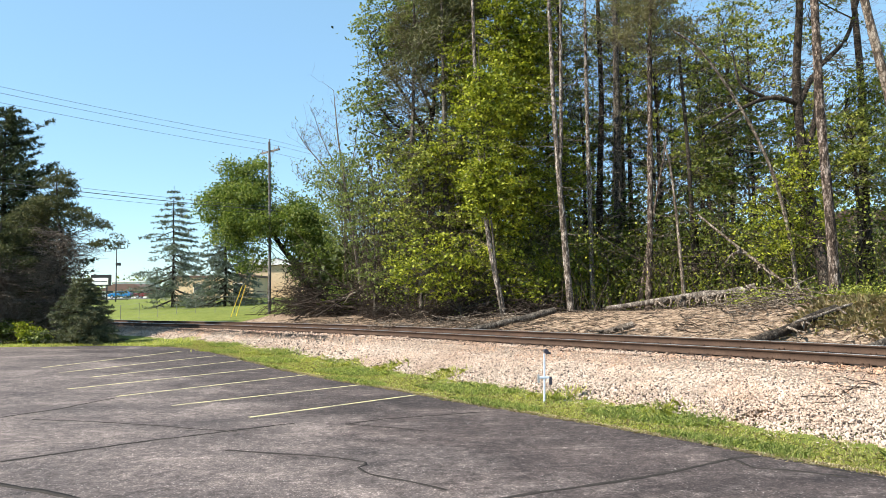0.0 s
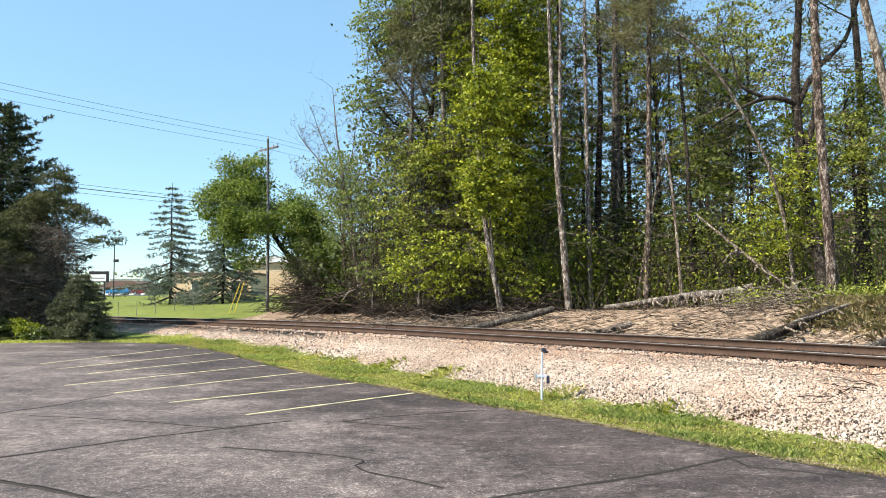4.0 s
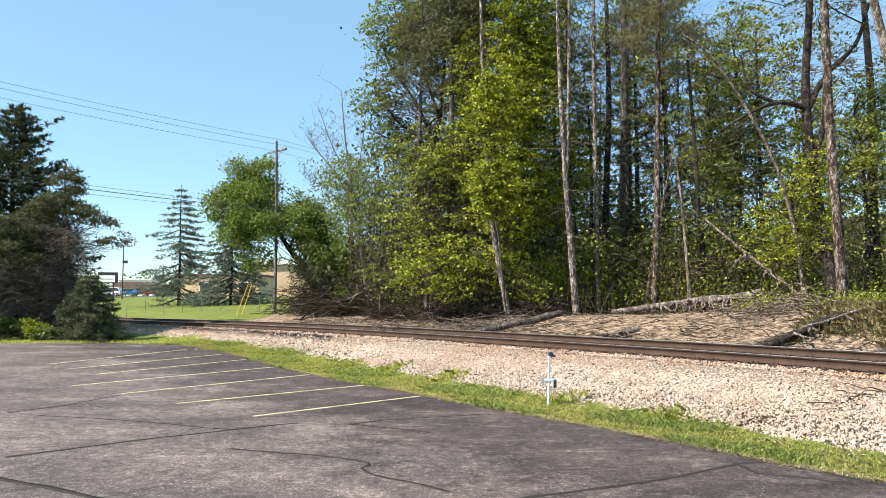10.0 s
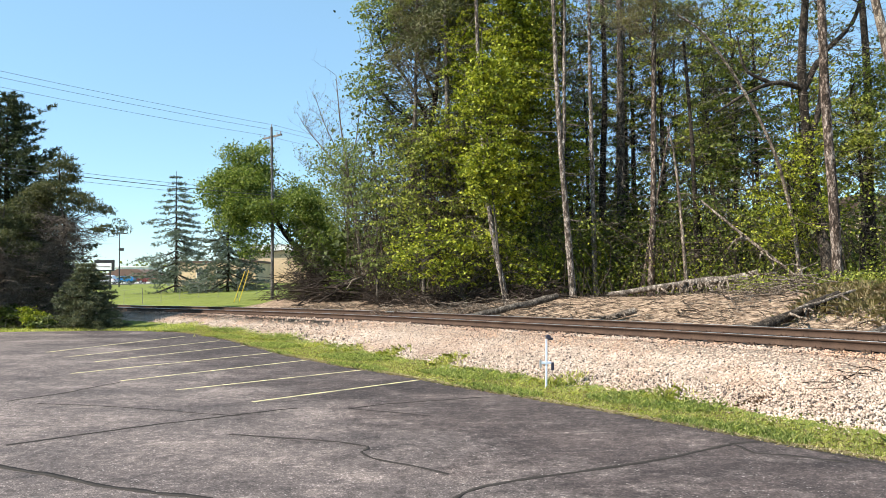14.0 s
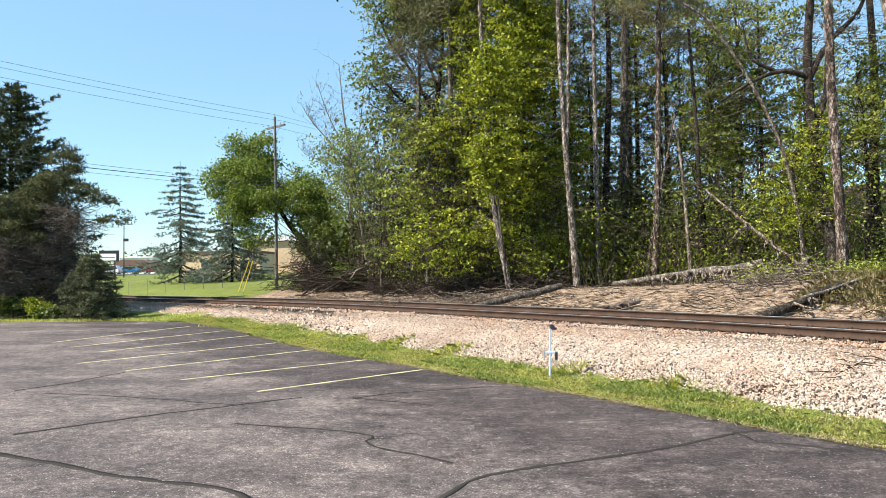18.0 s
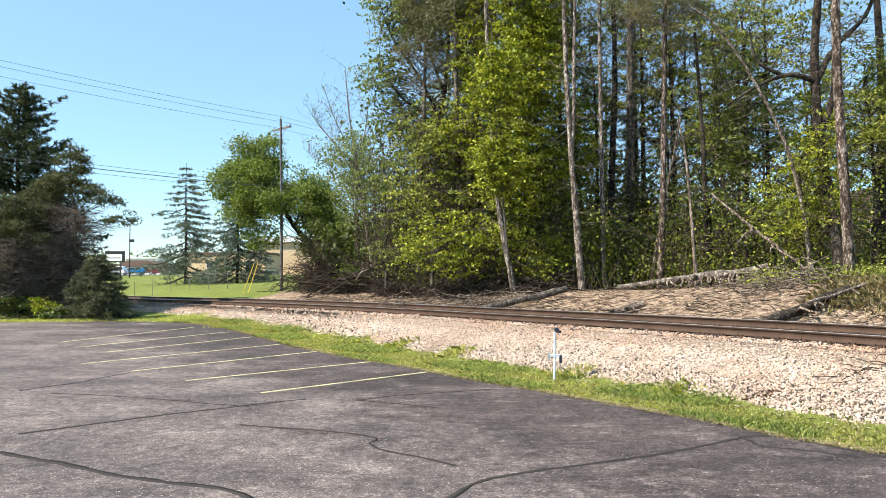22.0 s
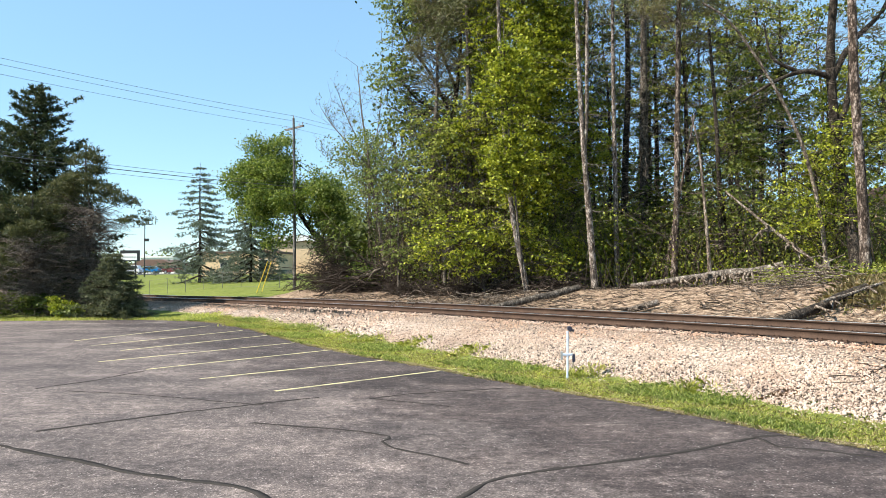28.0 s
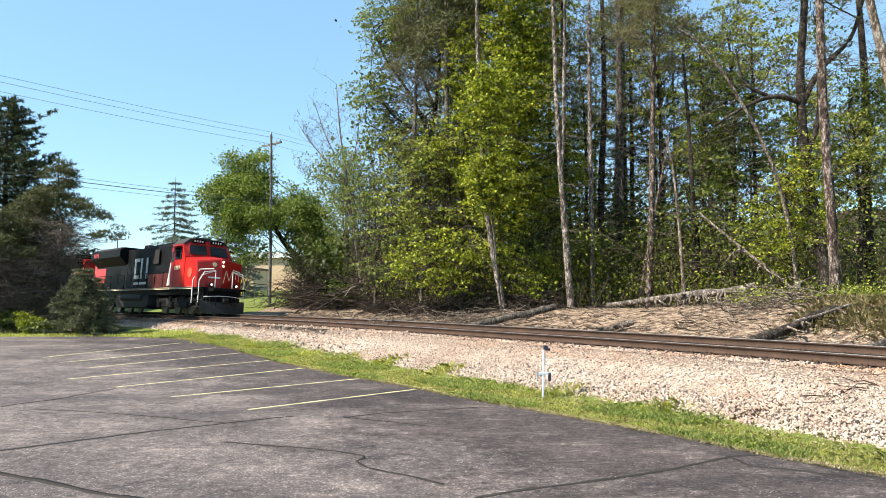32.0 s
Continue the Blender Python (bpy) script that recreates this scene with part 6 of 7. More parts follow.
def car(at, turn, label, color, suv=False):
    root = thing("car", Matrix.Translation(at) @ Matrix.Rotation(radians(turn), 4, "Z"), label, "car", "cars on the road")
    paint = plain("car_paint", color, 0.25, 0.1, 0.6, 6, 0.05, 0)
    h = 1.68 if suv else 1.46
    b = [(-2.25, 0.35), (-2.28, 0.75), (-2.15, 0.95), (-1.2, 1.02), (1.5, 1.02), (2.15, 0.92), (2.28, 0.7), (2.25, 0.35)]
    part("body", prism(b, -0.9, 0.9, 0.06), paint, root)
    r = [(-2.1, 0.98), (-1.75, h - 0.08), (-1.2, h), (0.3, h), (0.55, h - 0.06), (1.35, 0.98)] if suv else [(-1.9, 0.98), (-1.2, h - 0.04), (-0.6, h), (0.2, h), (0.5, h - 0.06), (1.3, 0.98)]
    part("cabin", prism(r, -0.78, 0.78, 0.06), paint, root)
    w = [(x * 0.93 - 0.03, 1.02 + (z - 0.98) * 0.84) for x, z in r]
    for y0, y1 in ((-0.80, -0.77), (0.77, 0.80)):
        part("side_window", prism(w, y0, y1), GLASS, root)
    part("windscreen", boxed(-0.02, 0.02, -0.66, 0.66, -0.28, 0.28, 0, Matrix.Translation(((r[-2][0] + r[-1][0]) / 2 + 0.03, 0, (r[-2][1] + r[-1][1]) / 2)) @ Matrix.Rotation(math.atan2(r[-1][0] - r[-2][0], r[-2][1] - r[-1][1]) * -1, 4, "Y")), GLASS, root)
    for x in (-1.4, 1.4):
        for y in (-0.82, 0.82):
            wh = part("wheel", rod(bmesh.new(), (x, y - 0.11, 0.33), (x, y + 0.11, 0.33), 0.33, 20), RUBBER, root)
            part("rim", rod(bmesh.new(), (x, y - 0.12, 0.33), (x, y + 0.12, 0.33), 0.2, 16), CHROME, wh)
    for y in (-0.7, 0.7):
        part("headlight", boxed(2.16, 2.29, y - 0.18, y + 0.18, 0.68, 0.84, 0.03), WHITEP, root)
        part("tail_light", boxed(-2.29, -2.16, y - 0.15, y + 0.15, 0.7, 0.92, 0.03), LAMPRED, root)
    return root


ROADZ = 2.16
car((-65.0, 141.5, ROADZ), 180, "bright blue car waiting on the road", (0.015, 0.18, 0.40))
car((-59.0, 139.5, ROADZ), 180, "red car on the road beyond the lawn", (0.17, 0.02, 0.025), True)
white_car = car((-50.0, 137.0, ROADZ), 180, "white car driving along the road", (0.78, 0.78, 0.78), True)

# distant woods along the horizon
pts = []
for _ in range(1300):
    a = rng.uniform(-0.75, 0.8)
    d = rng.uniform(200, 300)
    h = abs(rng.normal()) * 1.9 + 0.4 + 1.6 * math.sin(a * 23) * math.sin(a * 61)
    pts.append(np.array([math.sin(a) * d, math.cos(a) * d, 2 + h]) + rng.normal(size=(34, 3)) * np.array([2.4, 2.4, 0.9]))
v, f = leaf_quads(np.concatenate(pts), 0.9, 0.8, 0.1)
tagged(obj("distant_trees", mesh_np("distant_trees", v, f), OAKLEAF), "distant low trees along the horizon", "woods", kind="stuff")

scraggy_pine((-34, 49, -0.05), "dark pine behind the others", 13.0, [(0.1, 0, 5), (0, 0, 9), (-0.1, 0, 12.5)], [((0, 0, 10.5), (2.6, 2.3, 2.4)), ((0.4, 0, 6.5), (3.4, 3, 2.6)), ((0, 0, 3.2), (3.6, 3.2, 2.0))], 160, 26000, 4.0, NEEDLE, 0.22)
for sx, sy, sr, mat in ((-22.6, 38.4, 0.8, MAPLE), (-24.2, 38.6, 1.0, OAKLEAF), (-26.0, 38.2, 1.1, OAKLEAF), (-28.0, 38.0, 1.2, PALELEAF), (-21.9, 38.0, 0.5, PALELEAF)):
    grow((sx, sy), "low green shrub under the pines", up=[(sx, sy, 0.5), (sx + 0.1, sy, sr * 1.2)], r=(0.04, 0.015), crown=[((sx, sy, sr * 0.75), (sr, sr, sr * 0.75))], leaf=mat, leaves=2600, leaf_size=0.12, limbs=16, clump=0.16, bark=TWIG, name="shrub", group="shrubs under the pines")
scraggy_pine((-25.6, 43.6, -0.05), "dense young pine in the row", 8.5, [(0.1, 0, 3), (-0.1, 0, 5.5), (0, 0, 8)], [((0, 0, 6.2), (1.8, 1.7, 1.8)), ((-0.3, 0, 3.4), (2.2, 1.8, 1.8)), ((0.2, 0, 1.6), (2.2, 1.8, 1.2))], 240, 16000, 3.0, NEEDLE, 0.14)


# ---- the train ----
RED = plain("loco_red_paint", (0.40, 0.016, 0.012), 0.35, 0, 0.35, 3, 0.10, 0.02)
LBLACK = plain("loco_black_paint", (0.006, 0.006, 0.007), 0.6, 0, 0.12, 3, 0.25, 0.03)
SOOT = plain("grimy_running_gear", (0.018, 0.016, 0.015), 0.85, 0, 0.3, 6, 0.4, 0.2)
LGREY = plain("dusty_fuel_tank", (0.035, 0.033, 0.031), 0.7, 0, 0.3, 3, 0.35, 0.1)
RAILWHITE = plain("handrail_white", (0.75, 0.72, 0.66), 0.5)
SILL = plain("sill_stripe", (0.62, 0.52, 0.36), 0.6)
LAMP = bpy.data.materials.new("lit_headlight")
LAMP.use_nodes = True
LAMP.node_tree.nodes["Principled BSDF"].inputs["Emission Color"].default_value = (1, 0.88, 0.65, 1)
LAMP.node_tree.nodes["Principled BSDF"].inputs["Emission Strength"].default_value = 2.2
LGLASS = Mat("cab_glass").base((0.02, 0.03, 0.045), 0.06, 0.0, 0.8).m
# much darker red than the cab, for the lower cabinet
DARKRED = plain("dark_red_paint", (0.075, 0.013, 0.011), 0.6, 0, 0.25, 3, 0.3, 0.05)
EMBLEM = plain("faded_emblem", (0.42, 0.09, 0.05), 0.5, depth=0.4)
STEEL = plain("worn_wheel_steel", (0.20, 0.18, 0.16), 0.5, 0.7)


def loft(sections):
    """A closed skin through rings of equally many points."""
    bm = bmesh.new()
    rings = [[bm.verts.new(p) for p in s] for s in sections]
    k = len(rings[0])
    for a, b in zip(rings, rings[1:]):
        for i in range(k):
            bm.faces.new((a[i], a[(i + 1) % k], b[(i + 1) % k], b[i]))
    bm.faces.new(rings[0])
    bm.faces.new(rings[-1][::-1])
    bmesh.ops.recalc_face_normals(bm, faces=bm.faces)
    return bm


def quad_plate(bm, a, b, c, d, t):
    """A thin plate on the corners a, b, c, d, t thick along its normal."""
    a, b, c, d = map(Vector, (a, b, c, d))
    n = (b - a).cross(d - a).normalized() * t
    lo = [bm.verts.new(p - n * 0.5) for p in (a, b, c, d)]
    hi = [bm.verts.new(p + n) for p in (a, b, c, d)]
    bm.faces.new(lo[::-1])
    bm.faces.new(hi)
    for i in range(4):
        bm.faces.new((lo[i], lo[(i + 1) % 4], hi[(i + 1) % 4], hi[i]))
    return bm


def plate(a, b, c, d, t=0.02):
    return quad_plate(bmesh.new(), a, b, c, d, t)


def locomotive(label):
    """The front stands at the origin and the body trails along -x; heights count from the rails."""
    root = thing("locomotive", (0, 0, 0), label, "locomotive", "train")
    # underframe
    part("underframe", boxed(-21.6, -0.75, -1.30, 1.30, 1.15, 1.60, 0.03), LBLACK, root)
    for y in (-1.52, 1.50):
        part("sill_stripe", boxed(-21.2, -1.4, y, y + 0.02, 1.50, 1.62), SILL, root, "pale stripe along the walkway edge")
        part("walkway", boxed(-21.2, -1.4, min(y, y * 0.62), max(y, y * 0.62), 1.555, 1.60), LBLACK, root)
    # pilot and plough
    part("pilot", boxed(-0.75, -0.45, -1.05, 1.05, 0.55, 1.62, 0.04), LBLACK, root)
    part("anticlimber", loft([[(-0.5, -1.05, 1.32), (-0.5, 1.05, 1.32), (-0.5, 1.05, 1.60), (-0.5, -1.05, 1.60)], [(-0.18, -0.75, 1.42), (-0.18, 0.75, 1.42), (-0.18, 0.75, 1.58), (-0.18, -0.75, 1.58)]]), LBLACK, root)
    part("pin_lifter", rods(((-0.38, -1.25, 1.05), (-0.30, -0.4, 1.12), (-0.28, 0.4, 1.12), (-0.38, 1.25, 1.05)), r=0.022), RAILWHITE, root, "pale bent lifting bar")
    part("snowplough", loft([[(-0.50, -1.42, 0.12), (-0.50, 1.42, 0.12), (-0.50, 1.42, 0.80), (-0.50, -1.42, 0.80)], [(-0.12, -0.12, 0.10), (-0.12, 0.12, 0.10), (-0.30, 0.12, 0.72), (-0.30, -0.12, 0.72)]]), LGREY, root, "grey wedge-shaped plough")
    coupler = part("coupler", boxed(-0.45, 0.0, -0.16, 0.16, 0.72, 1.02, 0.05), SOOT, root)
    part("knuckle", boxed(-0.05, 0.12, -0.22, 0.12, 0.76, 0.98, 0.05), SOOT, coupler)
    for y in (-0.9, -0.55, 0.5, 0.75):
        part("air_hose", rods(((-0.44, y, 1.1), (-0.30, y, 0.9), (-0.32, y + 0.05, 0.55)), r=0.03), SOOT, root)
    # front porch
    part("front_platform", boxed(-1.45, -0.45, -1.45, 1.45, 1.50, 1.62, 0.02), LBLACK, root)
    for y in (-0.80, 0.80):
        dl = part("ditch_light", rod(bmesh.new(), (-0.62, y, 1.78), (-0.44, y, 1.78), 0.13, 16), LBLACK, root)
        part("lens", rod(bmesh.new(), (-0.45, y, 1.78), (-0.42, y, 1.78), 0.06, 16), LAMP, dl, "lit round lens")
    # nose: full width, its front bent back from a middle ridge
    bm = bmesh.new()
    for h in (-1, 1):
        rings = []
        for xe, xr, w, ze, zr in ((-1.12, -0.80, 1.40, 3.10, 3.34), (-1.18, -0.86, 1.46, 3.18, 3.43), (-3.0, -3.0, 1.50, 3.48, 3.66)):
            rings.append([bm.verts.new(p) for p in ((xe, h * w, 1.62), (xr, 0, 1.62), (xr, 0, zr), (xe, h * w, ze))])
        for a, b in zip(rings, rings[1:]):
            for i in range(4):
                bm.faces.new((a[i], a[(i + 1) % 4], b[(i + 1) % 4], b[i]))
        bm.faces.new(rings[0])
        bm.faces.new(rings[-1][::-1])
    bmesh.ops.recalc_face_normals(bm, faces=bm.faces)
    part("nose", bm, RED, root, "red nose bent back from a middle ridge")

    def on_nose(y, z, out=0.015):
        return (-0.80 - abs(y) * 0.32 / 1.40 + out, y, z)
    part("nose_door", plate(on_nose(-0.85, 1.72), on_nose(-0.22, 1.72), on_nose(-0.22, 2.75), on_nose(-0.85, 2.75), 0.02), RED, root)
    part("nose_band", plate(on_nose(-0.80, 2.18, 0.05), on_nose(-0.12, 2.18, 0.05), on_nose(-0.12, 2.28, 0.05), on_nose(-0.80, 2.28, 0.05), 0.015), RAILWHITE, root, "white band on the nose door")
    hl = part("headlight_box", boxed(-1.00, -0.74, -0.13, 0.13, 2.80, 3.36, 0.03), RED, root)
    for z in (2.95, 3.20):
        part("headlight", rod(bmesh.new(), (-0.76, 0, z), (-0.72, 0, z), 0.062, 16), LAMP, hl, "lit headlight")
    part("nose_badge", rod(bmesh.new(), on_nose(-0.46, 3.02, -0.05), on_nose(-0.46, 3.02, 0.03), 0.13, 14), SILL, root)
    for y0, z0, y1, z1 in ((0.10, 1.9, 0.28, 2.7), (0.28, 2.7, 0.52, 2.1), (0.52, 2.1, 0.74, 2.7), (0.74, 2.7, 0.74, 1.9), (1.00, 2.7, 1.00, 2.2), (1.22, 2.7, 1.22, 2.1)):
        part("nose_stripe", rods((on_nose(y0, z0), on_nose(y1, z1)), r=0.02), SILL, root)
    # cab
    def cab_ring(x, z1, w=1.52, wt=1.12):
        return [(x, -w, 1.62), (x, w, 1.62), (x, w, z1 - 0.42), (x, wt, z1 - 0.06), (x, 0.5, z1), (x, -0.5, z1), (x, -wt, z1 - 0.06), (x, -w, z1 - 0.42)]
    bm = loft([[(-2.75, p[1] * (0.99 if p[2] < 3 else 1), min(p[2], 3.52) if p[2] > 3 else p[2]) for p in cab_ring(-2.75, 4.6)], cab_ring(-3.20, 4.66), cab_ring(-3.4, 4.70), cab_ring(-4.75, 4.70)])
    cab = part("cab", bm, RED, root, "red operator cab")
    for s in (-1, 1):
        # windscreen halves on the sloping front
        a, b = s * 0.12, s * 1.12
        w = part("windscreen", plate((-2.775, a, 3.70), (-2.775, b * 1.12, 3.66), (-3.02, b * 1.06, 4.24), (-3.05, a, 4.30), 0.03 * (1 if s > 0 else -1)), LGLASS, cab, "dark windscreen")
        part("wiper", rods(((-2.83, s * 0.75, 3.66), (-2.93, s * 0.45, 4.02)), r=0.014), LBLACK, w)
        nb = part("number_board", boxed(-3.16, -3.02, min(s * 0.18, s * 1.02), max(s * 0.18, s * 1.02), 4.42, 4.66, 0.02), LBLACK, cab, "black number board")
        for k in range(4):
            y = s * 0.6 - 0.27 + k * 0.17
            part("digit_bar", boxed(-3.03, -3.01, y - 0.035, y + 0.035, 4.48, 4.59), RAILWHITE, nb)
        # side windows and door
        sw = part("side_window", boxed(-4.22, -3.25, min(s * 1.50, s * 1.545), max(s * 1.50, s * 1.545), 3.35, 4.10, 0.02), LBLACK, cab)
        for x0 in (-4.19, -3.71):
            part("pane", boxed(x0, x0 + 0.44, min(s * 1.53, s * 1.56), max(s * 1.53, s * 1.56), 3.40, 4.05), LGLASS, sw)
        part("sun_visor", plate((-4.6, s * 1.50, 4.20), (-3.3, s * 1.50, 4.20), (-3.3, s * 1.86, 4.10), (-4.6, s * 1.86, 4.10), 0.03), LBLACK, cab)
        door = part("cab_door", boxed(-4.70, -4.28, min(s * 1.51, s * 1.54), max(s * 1.51, s * 1.54), 1.70, 3.95, 0.01), RED, cab)
        part("door_window", boxed(-4.64, -4.34, min(s * 1.52, s * 1.55), max(s * 1.52, s * 1.55), 3.2, 3.85), LGLASS, door)
        part("white_flash", plate(*(((-5.35, s * 1.45, 1.75), (-4.70, s * 1.535, 1.75), (-4.74, s * 1.535, 3.2), (-4.80, s * 1.53, 3.2))), 0.02), RAILWHITE, cab, "white slanted stripe")
        part("side_emblem", rod(bmesh.new(), (-2.0, s * 1.40, 2.50), (-2.0, s * 1.50, 2.50), 0.30, 18), EMBLEM, root, "pale round emblem on the nose")
        for k in range(4):
            part("digit_bar", boxed(-4.2 + k * 0.22, -4.07 + k * 0.22, min(s * 1.52, s * 1.54), max(s * 1.52, s * 1.54), 2.72, 2.96), SILL, cab)
        part("mirror", boxed(-3.50, -3.46, min(s * 1.55, s * 1.8), max(s * 1.55, s * 1.8), 3.45, 3.85, 0.01), LBLACK, cab)
    part("cab_roof", loft([[(x, y, z + 0.035) for _, y, z in cab_ring(x, 4.70)[2:]] + [(x, 0, 4.60), (x, 0.2, 4.60)] for x in (-4.80, -3.15)]), LGREY, cab, "grey weathered cab roof")
    part("air_conditioner", boxed(-4.7, -3.7, -0.55, 0.55, 4.70, 4.86, 0.06), LGREY, cab)
    part("horn", rods(((-3.9, -0.3, 4.74), (-3.9, -0.3, 4.95)), ((-3.9, -0.3, 4.95), (-3.5, -0.3, 4.95)), r=0.05), SOOT, cab)
    # long hood
    part("equipment_cabinet", boxed(-8.6, -4.75, -1.42, 1.05, 1.62, 2.55, 0.04), DARKRED, root, "dark red lower cabinet behind the cab")
    part("front_hood", boxed(-9.9, -4.77, -0.94, 0.94, 1.62, 4.52, 0.06), LBLACK, root)
    hood = part("engine_hood", boxed(-14.6, -9.6, -0.95, 0.95, 1.62, 4.50, 0.06), LBLACK, root, "long black engine hood")
    for s in (-1, 1):
        for k in range(6):
            x = -14.4 + k * 0.71
            part("hood_door", boxed(x, x + 0.66, min(s * 0.94, s * 0.975), max(s * 0.94, s * 0.975), 1.75, 3.45, 0.008), LBLACK, hood)
        part("grille", boxed(-9.4, -7.9, min(s * 1.04, s * 1.075), max(s * 1.04, s * 1.075), 3.30, 4.25), SOOT, root)
        # the railway's mark, drawn as plain white blocks
        for x0, x1, z0, z1 in ((-12.35, -12.08, 2.35, 3.80), (-12.08, -11.50, 3.55, 3.80), (-12.08, -11.50, 2.35, 2.60), (-11.20, -10.95, 2.35, 3.80), (-10.22, -9.97, 2.35, 3.80)):
            part("white_block", boxed(x0, x1, min(s * 0.96, s * 1.0), max(s * 0.96, s * 1.0), z0, z1), RAILWHITE, hood, "white painted mark")
        part("writing_bar", boxed(-12.3, -10.1, min(s * 0.96, s * 1.0), max(s * 0.96, s * 1.0), 1.95, 2.12), RAILWHITE, hood)
    part("exhaust_stack", boxed(-12.6, -11.7, -0.35, 0.35, 4.48, 4.85, 0.04), SOOT, root)
    part("roof_hatch", boxed(-10.9, -9.9, -0.6, 0.6, 4.48, 4.66, 0.04), LBLACK, root)
    part("dynamic_brake_housing", boxed(-9.4, -6.2, -0.75, 0.75, 4.48, 4.68, 0.05), LBLACK, root)
    # radiator section with its wide sloping wings
    sec = [(-0.95, 1.62), (0.95, 1.62), (0.95, 3.40), (1.52, 4.02), (1.52, 4.50), (1.20, 4.72), (-1.20, 4.72), (-1.52, 4.50), (-1.52, 4.02), (-0.95, 3.40)]
    part("radiator_section", loft([[(x, y, z) for y, z in sec] for x in (-14.0, -20.4)]), LBLACK, root, "black radiator housing with overhanging wings")
    part("rear_hood", boxed(-21.1, -20.4, -0.93, 0.93, 1.62, 4.25, 0.06), RED, root, "red rear end of the hood")
    for s in (-1, 1):
        part("rear_panel", boxed(-20.3, -18.3, min(s * 0.94, s * 0.975), max(s * 0.94, s * 0.975), 2.0, 3.3), RED, root, "red panel under the radiator")
        part("radiator_grille", plate((-20.2, s * 1.21, 4.73), (-14.3, s * 1.21, 4.73), (-14.3, s * 1.5, 4.53), (-20.2, s * 1.5, 4.53), 0.02 * s), SOOT, root)
        for k in range(4):
            part("digit_bar", boxed(-19.6 + k * 0.28, -19.42 + k * 0.28, min(s * 1.51, s * 1.54), max(s * 1.51, s * 1.54), 4.10, 4.40), RED, root)
    # handrails
    for s in (-1, 1):
        part("handrail", rods([(-21.0, s * 1.46, 2.62), (-6.0, s * 1.46, 2.62)], r=0.02), LBLACK, root)
        for k in range(12):
            x = -21.0 + k * 1.36
            part("stanchion", rods(((x, s * 1.46, 1.60), (x, s * 1.46, 2.62)), r=0.022), LBLACK, root)
        part("corner_handrail", rods(((-0.72, s * 1.44, 0.70), (-0.72, s * 1.44, 2.00), (-0.55, s * 1.22, 2.52), (-0.50, s * 0.62, 2.60)), r=0.03), RAILWHITE, root, "white corner handrail")
        part("step_handrail", rods(((-1.42, s * 1.52, 0.65), (-1.42, s * 1.52, 2.05), (-1.05, s * 1.28, 2.68), (-0.62, s * 0.62, 2.74)), r=0.03), RAILWHITE, root, "white step handrail")
        part("porch_rail", rods(((-0.55, s * 1.40, 2.30), (-0.50, s * 0.55, 2.62), (-0.50, s * 0.55, 1.62)), r=0.026), RAILWHITE, root)
        for z in (0.42, 0.80, 1.18):
            part("step", boxed(-1.40, -0.70, min(s * 1.18, s * 1.5), max(s * 1.18, s * 1.5), z, z + 0.05), SOOT, root)
        part("stairwell", boxed(-1.42, -0.68, min(s * 1.14, s * 1.18), max(s * 1.14, s * 1.18), 0.4, 1.5), LGREY, root)
    # tank, reservoirs
    part("fuel_tank", prism([(-14.3, 1.15), (-14.3, 0.55), (-14.0, 0.32), (-8.6, 0.32), (-8.3, 0.55), (-8.3, 1.15)], -1.42, 1.42, 0.05), LGREY, root, "dusty grey fuel tank")
    for s in (-1, 1):
        part("air_reservoir", rod(bmesh.new(), (-13.2, s * 1.30, 1.0), (-9.4, s * 1.30, 1.0), 0.24, 16), LGREY, root)
    # trucks and wheels
    axles = []
    for cx in (-4.9, -17.2):
        truck = part("truck_bolster", boxed(cx - 0.5, cx + 0.5, -1.1, 1.1, 0.55, 1.0, 0.05), SOOT, root)
        for s in (-1, 1):
            part("side_frame", prism([(cx - 2.7, 0.55), (cx - 2.5, 0.95), (cx - 0.9, 0.95), (cx - 0.6, 0.65), (cx + 0.6, 0.65), (cx + 0.9, 0.95), (cx + 2.5, 0.95), (cx + 2.7, 0.55), (cx + 2.2, 0.42), (cx - 2.2, 0.42)], min(s * 0.98, s * 1.18), max(s * 0.98, s * 1.18), 0.04), SOOT, truck)
            for dx in (-2.0, 0, 2.0):
                part("axle_box", boxed(cx + dx - 0.24, cx + dx + 0.24, min(s * 1.1, s * 1.3), max(s * 1.1, s * 1.3), 0.34, 0.74, 0.05), SOOT, truck)
                part("coil_spring", rod(bmesh.new(), (cx + dx - 0.42, s * 1.12, 0.72), (cx + dx - 0.42, s * 1.12, 1.08), 0.11, 10), SOOT, truck)
        for dx in (-2.0, 0, 2.0):
            bm = bmesh.new()
            rod(bm, (0, -0.95, 0), (0, 0.95, 0), 0.09, 10)
            for s in (-1, 1):
                rod(bm, (0, s * 0.70, 0), (0, s * 0.83, 0), 0.53, 28)
                rod(bm, (0, s * 0.66, 0), (0, s * 0.70, 0), 0.555, 28)
            ax = part("wheelset", bm, STEEL, root)
            ax.matrix_basis = Matrix.Translation((cx + dx, 0, 0.53))
            axles.append(ax)
    return root, axles


loco, loco_axles = locomotive("red and black diesel freight locomotive hauling a train")
second_loco = copy_thing(loco, Matrix.Translation((-23, 0, 0)))
tagged(second_loco, "second red and black diesel locomotive coupled behind")


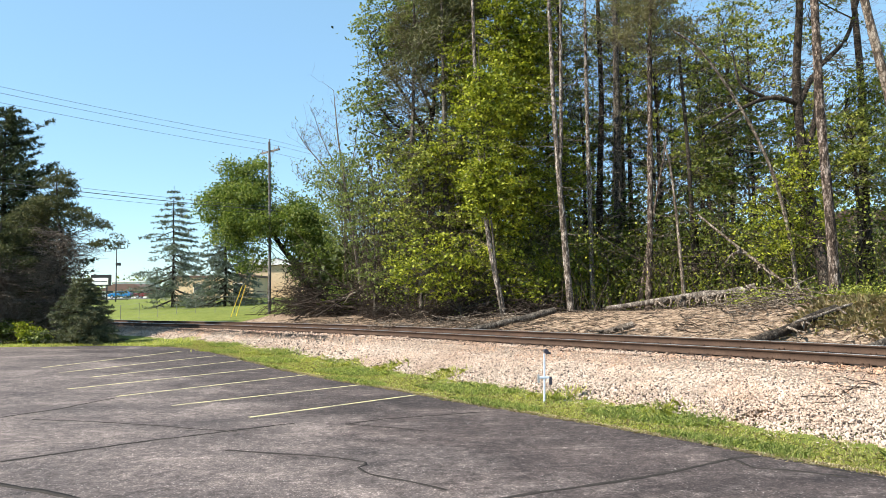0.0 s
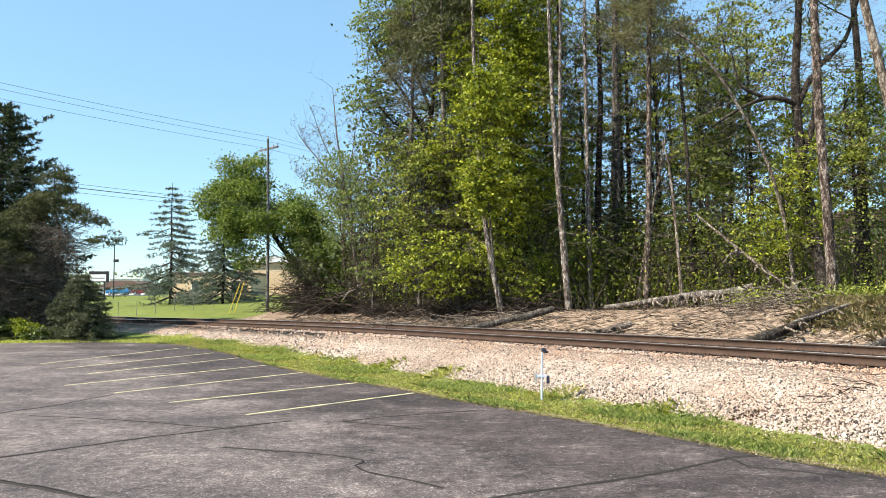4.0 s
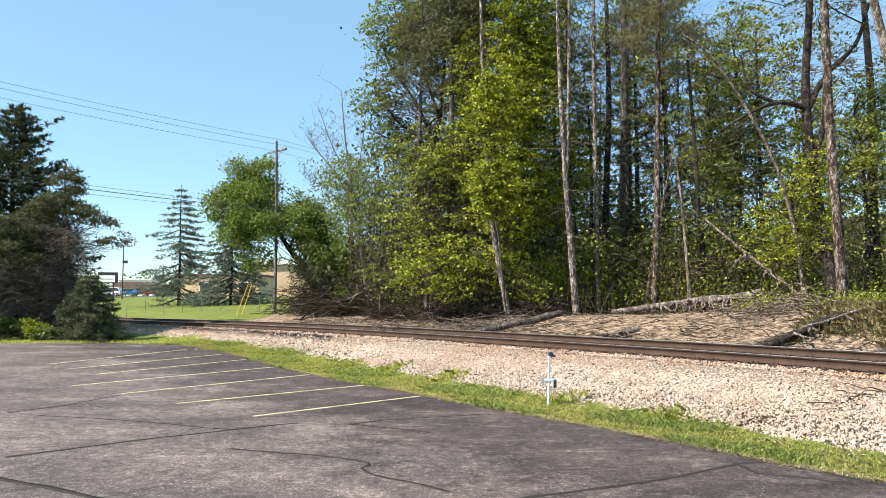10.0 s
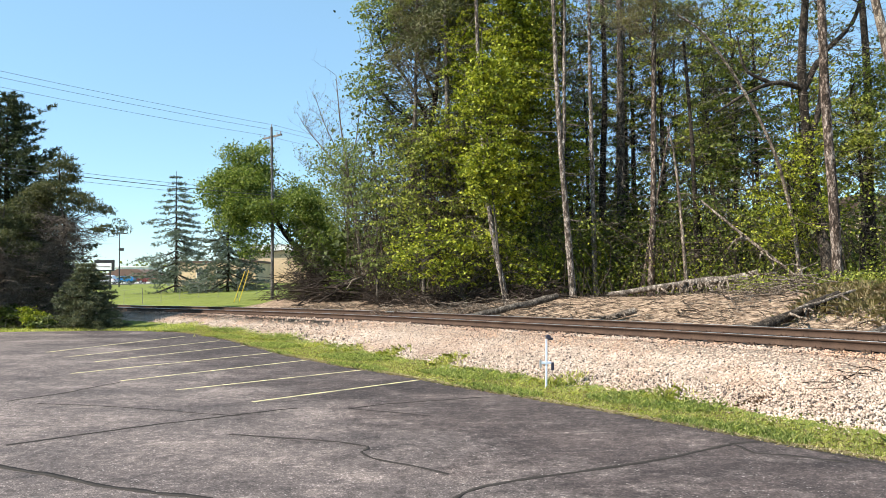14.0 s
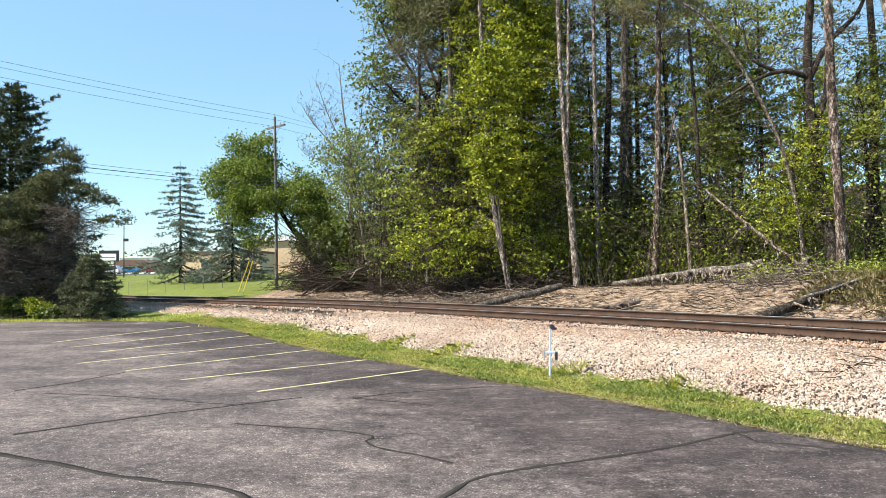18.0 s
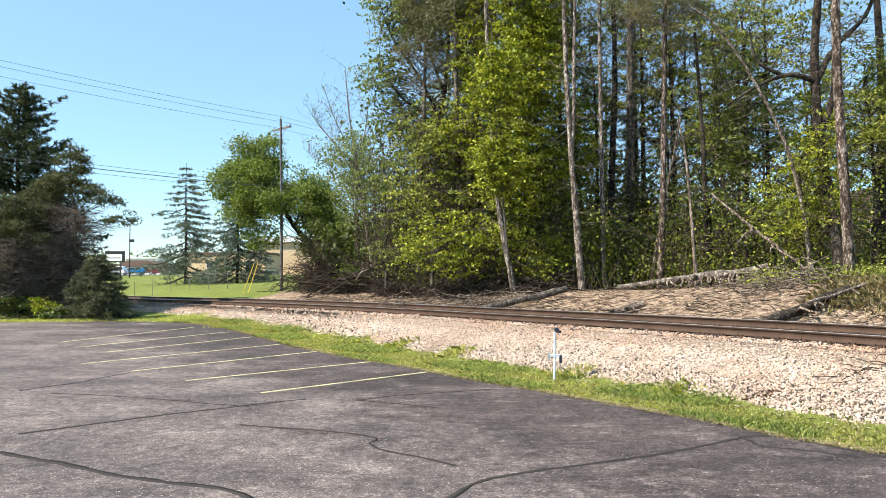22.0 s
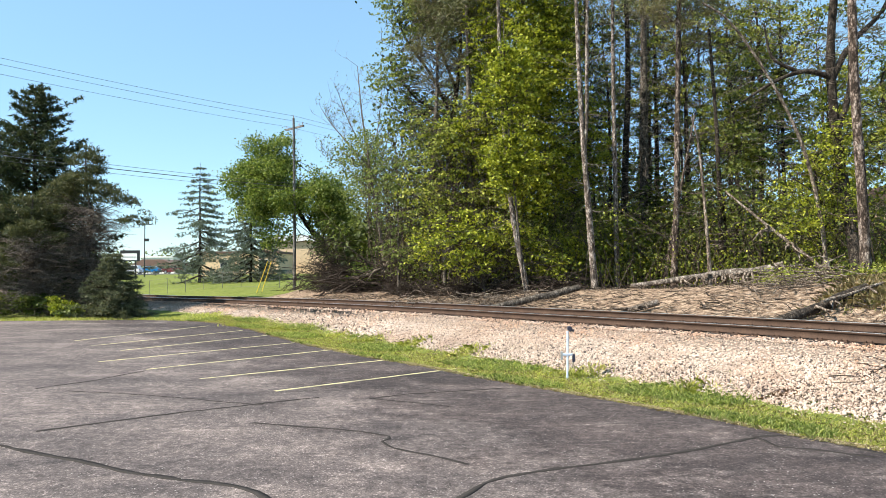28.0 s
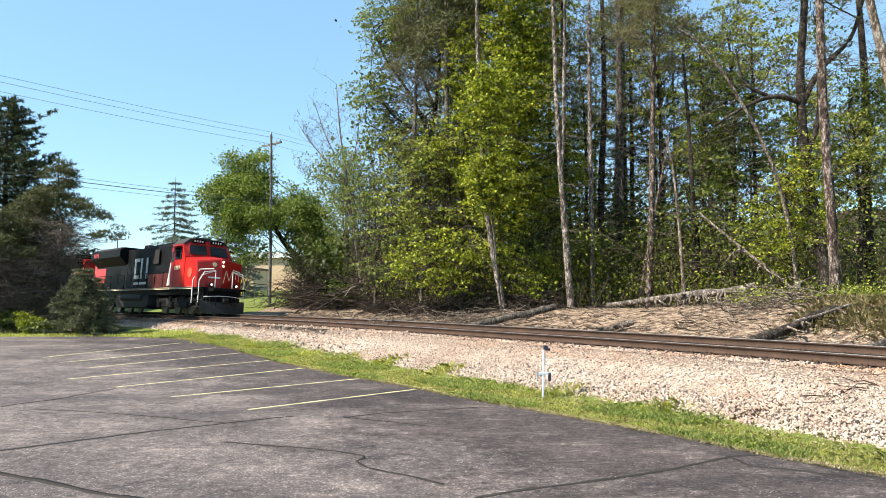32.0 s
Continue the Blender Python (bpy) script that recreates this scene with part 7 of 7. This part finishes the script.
# ---- movement ----
def ride(s, back):
    """The pose of a vehicle whose front stands at s on the track and whose far end trails by back metres."""
    a, b = on_track(s + 4.9), on_track(s + back - 4.9)
    d = a - b
    h = math.atan2(d[1], d[0])
    p = a + d / np.linalg.norm(d) * 4.9
    return Matrix.Translation(tuple(p)) @ Matrix.Rotation(h, 4, "Z") @ Matrix.Rotation(-math.asin(d[2] / np.linalg.norm(d)), 4, "Y") @ Matrix.Rotation(-CANT / GAUGE, 4, "X")


S32 = float(track_frame([-11.4], [39.9])[0][0]) + 2.3
SPEED = 10.55


def motions():
    times = [float(t) for t in np.arange(0, 32.01, 0.5)]
    walk(loco, [(t, ride(S32 + (32 - t) * SPEED, 22.3)) for t in times])
    about = Matrix.Translation((-22.3, 0, 0)) @ Matrix.Rotation(math.pi, 4, "Z")
    walk(second_loco, [(t, ride(S32 + (32 - t) * SPEED + 22.6, 22.3) @ about) for t in times])
    for ax in loco_axles:
        at = Matrix(ax.matrix_basis)
        walk(ax, [(k / 15, at @ Matrix.Rotation(k / 15 * SPEED / 0.53, 4, "Y")) for k in range(0, 481)])
    drive = ((0.0, -10), (5.5, -48.5), (6.5, -57.0), (7.0, -60.3), (7.5, -62.3), (8.0, -63.7), (8.5, -64.6), (9.0, -65.2), (10.0, -66.2), (11.0, -66.8), (32.0, -66.81))
    walk(white_car, [(t, pose(x, 137, ROADZ, 0, 0, 180)) for t, x in drive])


motions()
